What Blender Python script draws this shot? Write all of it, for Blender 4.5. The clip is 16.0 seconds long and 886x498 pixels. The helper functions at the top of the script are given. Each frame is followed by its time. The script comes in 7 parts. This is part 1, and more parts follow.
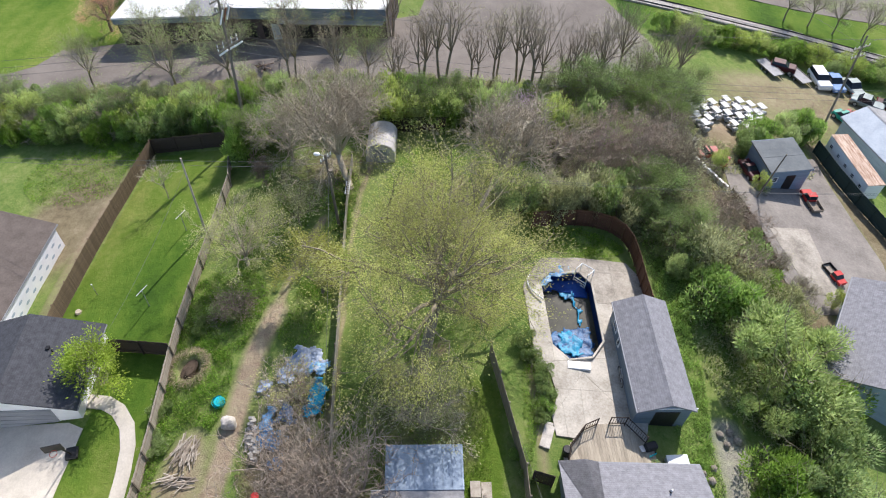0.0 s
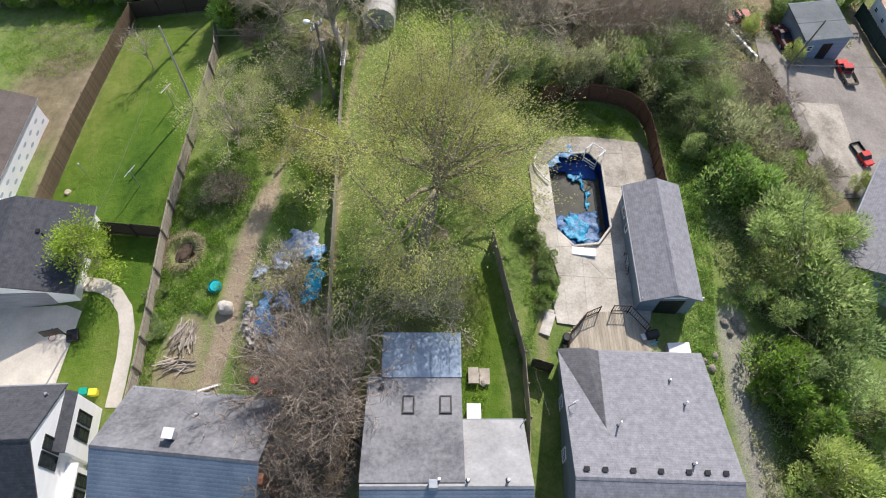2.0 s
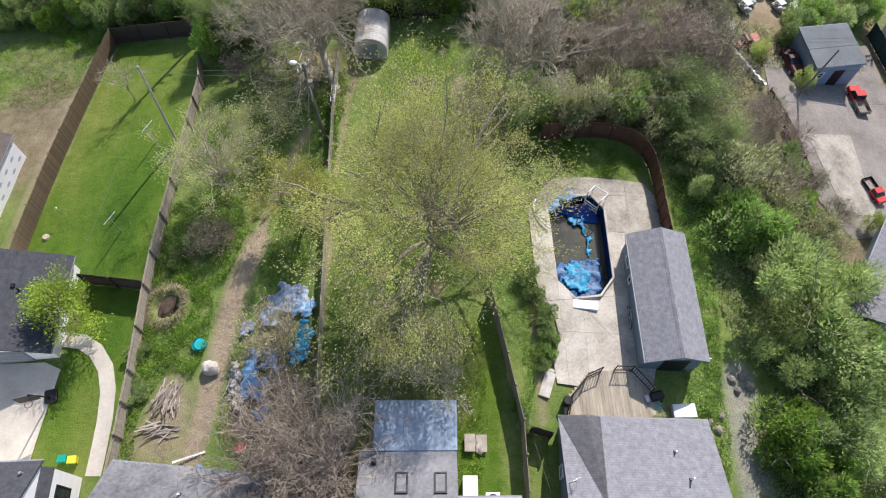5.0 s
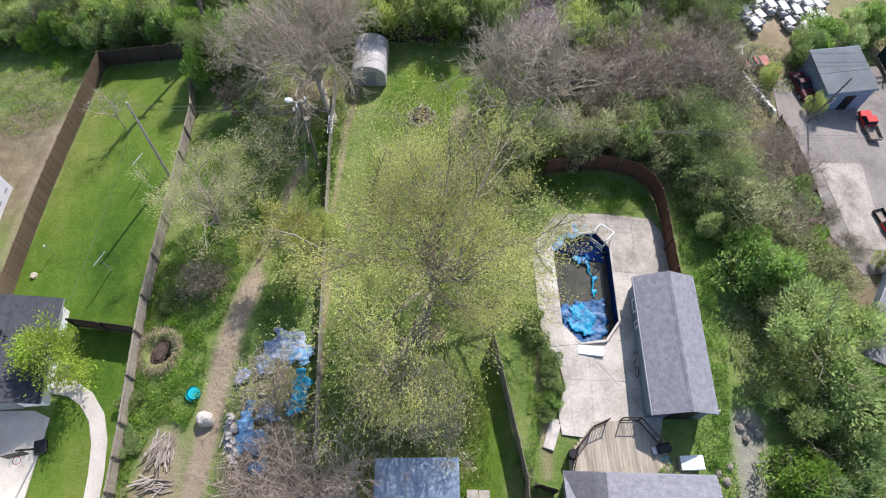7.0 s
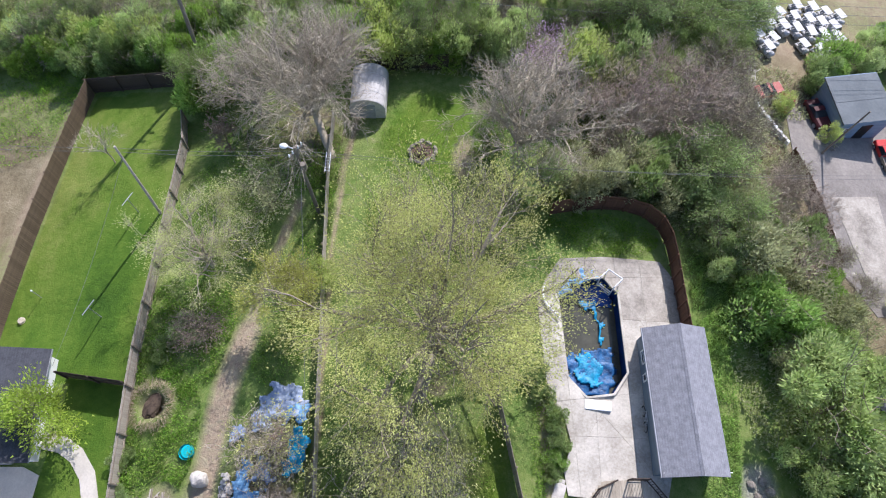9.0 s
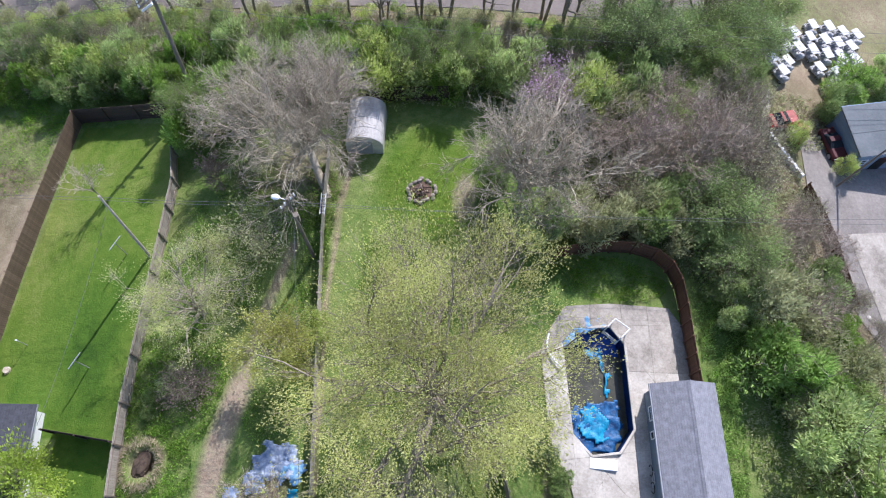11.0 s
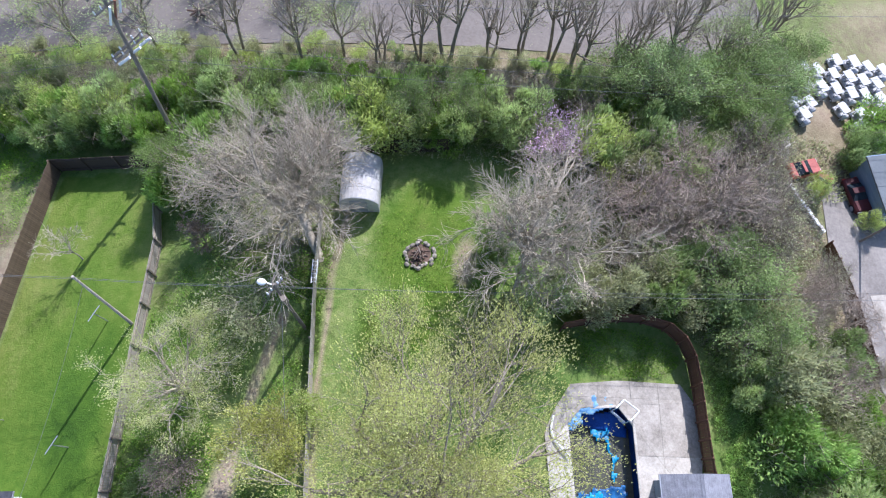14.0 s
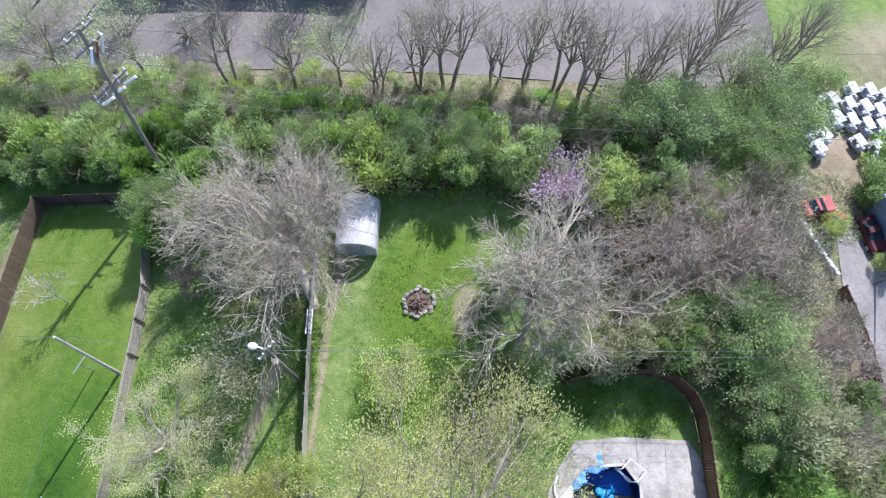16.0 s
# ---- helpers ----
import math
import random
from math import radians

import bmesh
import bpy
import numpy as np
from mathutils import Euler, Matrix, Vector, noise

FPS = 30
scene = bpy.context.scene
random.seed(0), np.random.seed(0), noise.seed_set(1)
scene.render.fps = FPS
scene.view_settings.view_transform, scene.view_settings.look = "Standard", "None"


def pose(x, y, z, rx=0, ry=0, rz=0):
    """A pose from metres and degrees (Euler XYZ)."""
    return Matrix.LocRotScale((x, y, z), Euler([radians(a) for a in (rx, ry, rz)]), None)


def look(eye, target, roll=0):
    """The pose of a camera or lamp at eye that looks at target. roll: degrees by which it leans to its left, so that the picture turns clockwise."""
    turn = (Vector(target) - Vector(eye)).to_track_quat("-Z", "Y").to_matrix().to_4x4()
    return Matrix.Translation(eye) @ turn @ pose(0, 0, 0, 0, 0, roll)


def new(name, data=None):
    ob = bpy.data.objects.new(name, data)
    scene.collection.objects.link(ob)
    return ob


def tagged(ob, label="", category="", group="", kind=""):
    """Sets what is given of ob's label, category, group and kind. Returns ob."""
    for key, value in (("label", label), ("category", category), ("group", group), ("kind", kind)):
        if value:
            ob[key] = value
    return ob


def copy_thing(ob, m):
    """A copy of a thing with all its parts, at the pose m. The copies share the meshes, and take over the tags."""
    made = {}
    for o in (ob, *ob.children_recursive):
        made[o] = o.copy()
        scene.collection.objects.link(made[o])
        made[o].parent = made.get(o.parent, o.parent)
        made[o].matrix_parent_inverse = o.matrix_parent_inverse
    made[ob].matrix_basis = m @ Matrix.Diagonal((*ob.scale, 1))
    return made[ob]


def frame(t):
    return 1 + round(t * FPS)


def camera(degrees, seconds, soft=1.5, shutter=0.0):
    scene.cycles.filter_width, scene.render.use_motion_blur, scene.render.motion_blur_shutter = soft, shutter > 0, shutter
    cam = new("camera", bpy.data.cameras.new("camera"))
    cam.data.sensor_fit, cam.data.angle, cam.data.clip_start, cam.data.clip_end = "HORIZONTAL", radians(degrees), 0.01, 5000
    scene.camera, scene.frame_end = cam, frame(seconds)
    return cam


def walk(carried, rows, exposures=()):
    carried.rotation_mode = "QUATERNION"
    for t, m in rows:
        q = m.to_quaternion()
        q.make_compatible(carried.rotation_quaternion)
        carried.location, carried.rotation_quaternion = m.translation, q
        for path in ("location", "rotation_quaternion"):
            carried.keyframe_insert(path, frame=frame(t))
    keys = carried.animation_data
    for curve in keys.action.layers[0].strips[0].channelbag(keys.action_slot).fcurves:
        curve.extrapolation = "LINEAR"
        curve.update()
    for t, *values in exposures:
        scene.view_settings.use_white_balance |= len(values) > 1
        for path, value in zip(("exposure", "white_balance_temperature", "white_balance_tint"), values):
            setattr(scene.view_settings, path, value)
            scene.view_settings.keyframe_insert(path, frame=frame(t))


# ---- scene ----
cam = camera(67.68, 16.0, 1.1)
PATH = [
    (0, (2.955, -1.586, 43.135), (2.8776, -0.2788, 41.6235), 2.52),
    (0.5, (3.436, -0.337, 43.019), (3.3453, 0.8641, 41.4227), 1.78),
    (1, (3.723, -0.079, 42.482), (3.6370, 0.9826, 40.7890), 1.51),
    (1.5, (3.720, 0.241, 42.160), (3.6401, 1.2376, 40.4281), 1.75),
    (2, (3.589, 0.910, 42.075), (3.5133, 1.8818, 40.3284), 1.93),
    (2.5, (3.531, 1.812, 42.119), (3.4575, 2.7687, 40.3643), 2.04),
    (3, (3.505, 2.672, 42.168), (3.4329, 3.6203, 40.4086), 2.07),
    (3.5, (3.483, 3.525, 42.242), (3.4132, 4.4660, 40.4788), 2.03),
    (4, (3.432, 4.387, 42.323), (3.3637, 5.3233, 40.5564), 2.06),
    (6.5, (2.672, 9.279, 42.984), (2.6189, 10.1703, 41.1947), 2.75),
    (7, (2.454, 10.353, 43.089), (2.4052, 11.2334, 41.2941), 2.98),
    (7.5, (2.272, 11.480, 43.178), (2.2247, 12.3500, 41.3779), 3.06),
    (8, (2.114, 12.713, 43.303), (2.0682, 13.5681, 41.4959), 3.11),
    (8.5, (1.963, 13.739, 43.297), (1.9193, 14.5877, 41.4866), 3.22),
    (9, (1.783, 15.008, 43.443), (1.7417, 15.8400, 41.6245), 3.36),
    (11.5, (1.390, 20.850, 43.540), (1.3479, 21.6219, 41.6952), 3.13),
    (12, (1.330, 22.002, 43.522), (1.2884, 22.7612, 41.6722), 3.16),
    (12.5, (1.301, 23.117, 43.461), (1.2582, 23.8664, 41.6069), 3.01),
    (13, (1.247, 24.161, 43.407), (1.2034, 24.9018, 41.5495), 3.01),
    (13.5, (1.126, 25.406, 43.410), (1.0842, 26.1317, 41.5471), 3.04),
    (14, (0.916, 26.580, 43.398), (0.8756, 27.2912, 41.5297), 3.23),
    (14.5, (0.709, 27.830, 43.433), (0.6725, 28.5250, 41.5579), 3.54),
    (15, (0.533, 28.854, 43.290), (0.4995, 29.5411, 41.4126), 3.76),
    (15.5, (0.393, 29.947, 43.163), (0.3621, 30.6247, 41.2819), 3.98),
    (16, (0.289, 31.205, 43.141), (0.2592, 31.8641, 41.2528), 4.13),
]
walk(cam, [(t, look(eye, target, roll)) for t, eye, target, roll in PATH], [(0, 0.45, 6400, 14), (3, 0.33, 6600, 13), (6.5, 0.48, 6250, 16), (9, 0.54, 5950, 18), (12.5, 0.60, 5700, 19), (16, 0.86, 5500, 17)])

# ---- light ----
SUN_EL, SUN_X, SUN_Y = radians(42), 0.29, 0.957
world = bpy.data.worlds.new("sky")
scene.world = world
world.use_nodes = True
wn = world.node_tree
sky = wn.nodes.new("ShaderNodeTexSky")
sky.sky_type = "NISHITA"
sky.sun_disc = False
sky.sun_elevation = SUN_EL
sky.sun_rotation = math.atan2(SUN_X, SUN_Y)
wn.nodes["Background"].inputs["Strength"].default_value = 0.15
wn.links.new(sky.outputs[0], wn.nodes["Background"].inputs["Color"])
sun = bpy.data.lights.new("sun", "SUN")
sun.energy, sun.angle, sun.color = 4.6, radians(0.6), (1.0, 0.95, 0.88)
sun_ob = new("sun", sun)
sun_ob.matrix_world = look((SUN_X * 40, SUN_Y * 40, 40 * math.tan(SUN_EL)), (0, 0, 0))
scene.view_settings.exposure = 0.0

# ---- materials ----
def ramp(nt, fac, stops):
    r = nt.nodes.new("ShaderNodeValToRGB")
    while len(r.color_ramp.elements) < len(stops):
        r.color_ramp.elements.new(0.5)
    for e, (p, c) in zip(r.color_ramp.elements, stops):
        e.position, e.color = p, (*c, 1)
    nt.links.new(fac, r.inputs[0])
    return r.outputs[0]


def noise_tex(nt, scale, detail=4, rough=0.6, stretch=(1, 1, 1)):
    co = nt.nodes.new("ShaderNodeTexCoord")
    mp = nt.nodes.new("ShaderNodeMapping")
    mp.inputs["Scale"].default_value = stretch
    nt.links.new(co.outputs["Object"], mp.inputs[0])
    n = nt.nodes.new("ShaderNodeTexNoise")
    n.inputs["Scale"].default_value, n.inputs["Detail"].default_value, n.inputs["Roughness"].default_value = scale, detail, rough
    nt.links.new(mp.outputs[0], n.inputs["Vector"])
    return n.outputs["Fac"]


def mix(nt, fac, a, b, mode="MIX"):
    m = nt.nodes.new("ShaderNodeMix")
    m.data_type, m.blend_type = "RGBA", mode
    for sock, v in ((m.inputs[0], fac), (m.inputs[6], a), (m.inputs[7], b)):
        if isinstance(v, bpy.types.NodeSocket):
            nt.links.new(v, sock)
        elif isinstance(v, (tuple, list)):
            sock.default_value = (*v, 1)
        else:
            sock.default_value = v
    return m.outputs[2]


def calc(nt, op, a, b=0.0, clamp=False):
    m = nt.nodes.new("ShaderNodeMath")
    m.operation, m.use_clamp = op, clamp
    for sock, v in zip(m.inputs, (a, b)):
        if isinstance(v, bpy.types.NodeSocket):
            nt.links.new(v, sock)
        else:
            sock.default_value = v
    return m.outputs[0]


def base(name, rough=0.8, metal=0.0):
    m = bpy.data.materials.new(name)
    m.use_nodes = True
    b = m.node_tree.nodes["Principled BSDF"]
    b.inputs["Roughness"].default_value, b.inputs["Metallic"].default_value = rough, metal
    b.inputs["Specular IOR Level"].default_value = 0.35
    return m, m.node_tree, b


def bump(nt, b, height, strength=0.5, dist=0.02):
    n = nt.nodes.new("ShaderNodeBump")
    n.inputs["Strength"].default_value, n.inputs["Distance"].default_value = strength, dist
    nt.links.new(height, n.inputs["Height"])
    nt.links.new(n.outputs[0], b.inputs["Normal"])


def plain(name, dark, light, scale=3.0, rough=0.8, metal=0.0, grain=30.0, stretch=(1, 1, 1), strength=0.4, dist=0.01, vary=0.0):
    """Two tones mixed by a broad and a fine noise; vary adds a tone of its own to each object."""
    m, nt, b = base(name, rough, metal)
    broad = noise_tex(nt, scale, 5, 0.65, stretch)
    fine = noise_tex(nt, grain, 3, 0.7, stretch)
    f = calc(nt, "ADD", calc(nt, "MULTIPLY", broad, 0.65), calc(nt, "MULTIPLY", fine, 0.35))
    c = ramp(nt, f, [(0.36, dark), (0.64, light)])
    if vary:
        oi = nt.nodes.new("ShaderNodeObjectInfo")
        k = calc(nt, "ADD", calc(nt, "MULTIPLY", oi.outputs["Random"], 2 * vary), 1 - vary)
        hs = nt.nodes.new("ShaderNodeHueSaturation")
        nt.links.new(k, hs.inputs["Value"])
        nt.links.new(c, hs.inputs["Color"])
        c = hs.outputs[0]
    nt.links.new(c, b.inputs["Base Color"])
    bump(nt, b, fine, strength, dist)
    return m


def leaf_mat(name, tones, trans=0.35, lump=0.5):
    """Leaves: a tone for each leaf, each lump of the crown and each plant; some light let through."""
    m, nt, b = base(name, 0.75)
    b.inputs["Specular IOR Level"].default_value = 0.15
    g = nt.nodes.new("ShaderNodeNewGeometry")
    c = ramp(nt, g.outputs["Random Per Island"], [(i / (len(tones) - 1), t) for i, t in enumerate(tones)])
    big = noise_tex(nt, lump, 3)
    c = mix(nt, calc(nt, "MULTIPLY", big, 0.5), c, tones[0])
    oi = nt.nodes.new("ShaderNodeObjectInfo")
    hs = nt.nodes.new("ShaderNodeHueSaturation")
    spread_ = ramp(nt, big, [(0.36, (0.78, 0.78, 0.78)), (0.62, (1.38, 1.38, 1.38))])
    nt.links.new(calc(nt, "MULTIPLY", calc(nt, "ADD", calc(nt, "MULTIPLY", oi.outputs["Random"], 0.3), 0.87), spread_), hs.inputs["Value"])
    nt.links.new(calc(nt, "ADD", calc(nt, "MULTIPLY", oi.outputs["Random"], -0.16), 1.08), hs.inputs["Saturation"])
    nt.links.new(c, hs.inputs["Color"])
    c = hs.outputs[0]
    nt.links.new(c, b.inputs["Base Color"])
    tr = nt.nodes.new("ShaderNodeBsdfTranslucent")
    nt.links.new(c, tr.inputs["Color"])
    mx = nt.nodes.new("ShaderNodeMixShader")
    mx.inputs[0].default_value = trans
    out = nt.nodes["Material Output"]
    nt.links.new(b.outputs[0], mx.inputs[1])
    nt.links.new(tr.outputs[0], mx.inputs[2])
    nt.links.new(mx.outputs[0], out.inputs["Surface"])
    return m


def lined(name, dark, light, per_metre, axis, rough=0.6, metal=0.0, depth=0.5, dist=0.02, scale=1.0, contrast=0.25):
    """A surface with parallel courses or ribs along one axis, and stains."""
    m, nt, b = base(name, rough, metal)
    co = nt.nodes.new("ShaderNodeTexCoord")
    w = nt.nodes.new("ShaderNodeTexWave")
    w.wave_type, w.bands_direction, w.wave_profile = "BANDS", axis, "SAW"
    w.inputs["Scale"].default_value, w.inputs["Distortion"].default_value = per_metre * 0.314, 0.3
    w.inputs["Detail"].default_value = 2
    nt.links.new(co.outputs["Object"], w.inputs["Vector"])
    broad, fine = noise_tex(nt, scale, 5), noise_tex(nt, 14, 3, 0.7)
    f = calc(nt, "ADD", calc(nt, "MULTIPLY", broad, 0.6), calc(nt, "MULTIPLY", fine, 0.4))
    c = ramp(nt, f, [(0.35, dark), (0.65, light)])
    k = calc(nt, "ADD", calc(nt, "MULTIPLY", w.outputs["Fac"], contrast), 1 - contrast / 2)
    hs = nt.nodes.new("ShaderNodeHueSaturation")
    nt.links.new(k, hs.inputs["Value"])
    nt.links.new(c, hs.inputs["Color"])
    nt.links.new(hs.outputs[0], b.inputs["Base Color"])
    bump(nt, b, w.outputs["Fac"], depth, dist)
    return m


M_WOOD = plain("weathered_wood", (0.09, 0.062, 0.042), (0.21, 0.15, 0.10), 0.8, 0.85, 0, 9, (3, 3, 0.4), 0.5, 0.01, 0.15)
M_WOOD_RED = plain("stained_wood", (0.075, 0.034, 0.020), (0.15, 0.075, 0.045), 0.8, 0.85, 0, 9, (3, 3, 0.4), 0.5, 0.01, 0.12)
M_WOOD_GREY = plain("grey_wood", (0.16, 0.13, 0.10), (0.34, 0.29, 0.23), 0.8, 0.85, 0, 9, (3, 3, 0.4), 0.5, 0.01, 0.12)
M_FENCE_P = plain("sun_bleached_boards", (0.30, 0.26, 0.21), (0.50, 0.45, 0.38), 0.8, 0.85, 0, 9, (3, 3, 0.4), 0.5, 0.01, 0.1)
M_DARKWOOD = plain("dark_wood", (0.035, 0.026, 0.02), (0.09, 0.065, 0.05), 1.0, 0.85, 0, 9, (3, 3, 0.4))
M_CONC = plain("concrete", (0.29, 0.26, 0.215), (0.56, 0.52, 0.45), 0.5, 0.9, 0, 6, (1, 1, 1), 0.3, 0.006, 0.08)
M_DECK = plain("deck_boards", (0.24, 0.205, 0.155), (0.44, 0.385, 0.30), 0.8, 0.85, 0, 9, (3, 0.4, 3), 0.4, 0.01, 0.12)
M_CONC_D = plain("weathered_concrete", (0.19, 0.168, 0.138), (0.43, 0.39, 0.33), 0.7, 0.9, 0, 6, (1, 1, 1), 0.3, 0.006, 0.1)
M_WALK = plain("pale_concrete", (0.42, 0.38, 0.32), (0.60, 0.55, 0.47), 0.6, 0.9, 0, 8)
M_ASPH = plain("asphalt", (0.115, 0.098, 0.085), (0.215, 0.188, 0.163), 0.16, 0.9, 0, 5, (1, 1, 1), 0.3, 0.01)
M_SHING = lined("grey_shingles", (0.145, 0.145, 0.158), (0.265, 0.265, 0.285), 7, "Y", 0.9, 0, 0.3, 0.012, 3.0, 0.15)
M_SHING_D = lined("charcoal_shingles", (0.035, 0.037, 0.043), (0.075, 0.078, 0.088), 7, "Y", 0.9, 0, 0.3, 0.012, 3.0, 0.15)
M_SHING_B = plain("brown_shingles", (0.085, 0.07, 0.06), (0.14, 0.115, 0.10), 1.0, 0.9, 0, 8)
M_ROLL = plain("rolled_roofing", (0.085, 0.085, 0.095), (0.25, 0.25, 0.26), 0.28, 0.8, 0, 4)
M_FADERED = plain("faded_red_paint", (0.30, 0.06, 0.05), (0.44, 0.13, 0.10), 1, 0.6, 0, 8)
M_DKGREEN = plain("dark_green_screen", (0.012, 0.03, 0.028), (0.03, 0.055, 0.05), 1, 0.8, 0, 8)
M_BROWNWALL = plain("brown_facade", (0.055, 0.042, 0.042), (0.12, 0.09, 0.085), 0.5, 0.8, 0, 5)
M_BLUEROOF2 = plain("pale_blue_metal_roof", (0.26, 0.31, 0.37), (0.36, 0.41, 0.47), 0.6, 0.6, 0.1, 6)
M_YARD = plain("worn_yard_concrete", (0.145, 0.128, 0.112), (0.285, 0.258, 0.228), 0.3, 0.9, 0, 5, (1, 1, 1), 0.3, 0.006)
M_ROOFPALE = plain("pale_roofing", (0.21, 0.21, 0.215), (0.34, 0.34, 0.345), 0.6, 0.7, 0, 5)
M_METALROOF = lined("ribbed_metal_roof", (0.12, 0.16, 0.21), (0.28, 0.32, 0.37), 5, "Y", 0.5, 0.3, 0.5, 0.02, 0.6, 0.3)
M_BLUEROOF = plain("blue_grey_metal", (0.12, 0.17, 0.24), (0.32, 0.39, 0.47), 0.7, 0.6, 0.1, 3)
M_WHITE = plain("white_siding", (0.82, 0.82, 0.82), (0.90, 0.90, 0.89), 0.5, 0.6, 0, 6, (1, 1, 6), 0.3, 0.01)
M_WRAP = plain("white_wrap", (0.74, 0.76, 0.80), (0.85, 0.86, 0.88), 0.6, 0.5, 0, 4)
M_BLUEGREY = plain("blue_grey_siding", (0.13, 0.17, 0.21), (0.20, 0.25, 0.30), 0.6, 0.7, 0, 6, (1, 1, 6), 0.3, 0.01)
M_GREYWALL = plain("grey_siding", (0.22, 0.23, 0.25), (0.33, 0.34, 0.36), 0.6, 0.7, 0, 6, (1, 1, 6), 0.3, 0.01)
M_PALEBLUE = plain("pale_blue_wall", (0.30, 0.38, 0.46), (0.42, 0.50, 0.58), 0.6, 0.7, 0, 6, (1, 1, 6), 0.3, 0.01)
M_SLATEBLUE = plain("slate_blue_wall", (0.15, 0.21, 0.29), (0.23, 0.30, 0.39), 0.6, 0.7, 0, 6, (1, 1, 6), 0.3, 0.01)
M_GREYROOF = plain("grey_green_roofing", (0.105, 0.12, 0.125), (0.165, 0.18, 0.185), 0.5, 0.8, 0, 5)
M_BRICK = plain("brick_wall", (0.16, 0.07, 0.045), (0.30, 0.14, 0.09), 1.5, 0.9, 0, 12)
M_GLASS = plain("dark_glass", (0.015, 0.02, 0.026), (0.03, 0.038, 0.046), 1, 0.08, 0, 3, (1, 1, 1), 0.0)
M_TRIM = plain("white_trim", (0.72, 0.72, 0.71), (0.82, 0.82, 0.81), 1, 0.5, 0, 8)
M_BLACK = plain("black_metal", (0.012, 0.012, 0.013), (0.03, 0.03, 0.032), 2, 0.5, 0.3, 12)
M_GALV = plain("galvanised_metal", (0.40, 0.41, 0.42), (0.58, 0.59, 0.60), 2, 0.4, 0.6, 12)
M_PIPE = plain("white_pipe", (0.70, 0.70, 0.68), (0.82, 0.82, 0.80), 2, 0.5, 0, 12)
M_BARK = plain("grey_bark", (0.165, 0.135, 0.098), (0.35, 0.30, 0.225), 2.0, 0.95, 0, 9, (2, 2, 0.5))
M_BARK_P = plain("pale_bark", (0.29, 0.246, 0.18), (0.53, 0.466, 0.357), 2.0, 0.95, 0, 9, (2, 2, 0.5))
M_BARK_M = plain("mid_bark", (0.265, 0.21, 0.16), (0.51, 0.42, 0.335), 2.0, 0.95, 0, 9, (2, 2, 0.5))
M_BARK_D = plain("brown_bark", (0.14, 0.11, 0.085), (0.30, 0.245, 0.195), 2.0, 0.95, 0, 9, (2, 2, 0.5))
M_ARCH = plain("sun_bleached_metal", (0.34, 0.325, 0.31), (0.52, 0.50, 0.48), 0.6, 0.7, 0, 5)
M_POLE = plain("creosoted_pole", (0.13, 0.11, 0.088), (0.26, 0.225, 0.18), 1.0, 0.9, 0, 9, (3, 3, 0.3))
M_WIRE = plain("cable", (0.10, 0.10, 0.10), (0.16, 0.16, 0.16), 1, 0.5, 0, 5)
M_TARP = plain("blue_tarp", (0.005, 0.12, 0.25), (0.016, 0.34, 0.56), 0.9, 0.48, 0, 3.0, (1, 1, 1), 0.9, 0.06)
M_TARP_D = plain("dark_blue_sheet", (0.004, 0.03, 0.10), (0.02, 0.15, 0.36), 1.4, 0.45, 0, 3.0, (1, 1, 1), 0.9, 0.06)
M_TARP_W = plain("weathered_blue_tarp", (0.035, 0.13, 0.28), (0.22, 0.41, 0.60), 1.3, 0.45, 0, 3.0, (1, 1, 1), 0.9, 0.06)
M_TARP_P = plain("faded_blue_tarp", (0.10, 0.16, 0.27), (0.40, 0.45, 0.54), 1.8, 0.5, 0, 3.0, (1, 1, 1), 0.9, 0.06)
M_LINER = plain("pool_liner", (0.008, 0.035, 0.17), (0.018, 0.075, 0.30), 0.8, 0.4, 0, 5, (1, 1, 1), 0.4, 0.02)
M_SLUDGE = plain("murky_water", (0.045, 0.045, 0.034), (0.10, 0.097, 0.072), 0.5, 0.12, 0, 3, (1, 1, 1), 0.2, 0.01)
M_TEAL = plain("turquoise_plastic", (0.0, 0.36, 0.42), (0.01, 0.50, 0.56), 1, 0.4, 0, 8)
M_RED = plain("red_paint", (0.40, 0.02, 0.02), (0.58, 0.04, 0.035), 1, 0.65, 0, 8)
M_DKRED = plain("dark_red_paint", (0.045, 0.008, 0.010), (0.085, 0.012, 0.015), 1, 0.6, 0, 8)
M_GREENPL = plain("green_plastic", (0.0, 0.20, 0.14), (0.01, 0.33, 0.24), 1, 0.4, 0, 8)
M_YELLOWPL = plain("yellow_plastic", (0.52, 0.46, 0.03), (0.66, 0.58, 0.06), 1, 0.4, 0, 8)
M_CARTROOF = plain("white_canopy", (0.50, 0.50, 0.50), (0.68, 0.68, 0.67), 1, 0.6, 0, 8, (1, 1, 1), 0.05)
M_OFFWHITE = plain("aged_white_plastic", (0.30, 0.30, 0.30), (0.47, 0.47, 0.465), 1, 0.6, 0, 8, (1, 1, 1), 0.05)
M_CARWHITE = plain("white_paint", (0.74, 0.74, 0.74), (0.84, 0.84, 0.84), 1, 0.25, 0, 8, (1, 1, 1), 0.05)
M_CARBLUE = plain("blue_paint", (0.12, 0.22, 0.42), (0.18, 0.30, 0.52), 1, 0.25, 0, 8, (1, 1, 1), 0.05)
M_CARGREY = plain("silver_green_paint", (0.22, 0.26, 0.24), (0.34, 0.38, 0.36), 1, 0.25, 0.4, 8, (1, 1, 1), 0.05)
M_RUBBER = plain("tyre_rubber", (0.012, 0.012, 0.012), (0.03, 0.03, 0.03), 3, 0.9, 0, 12)
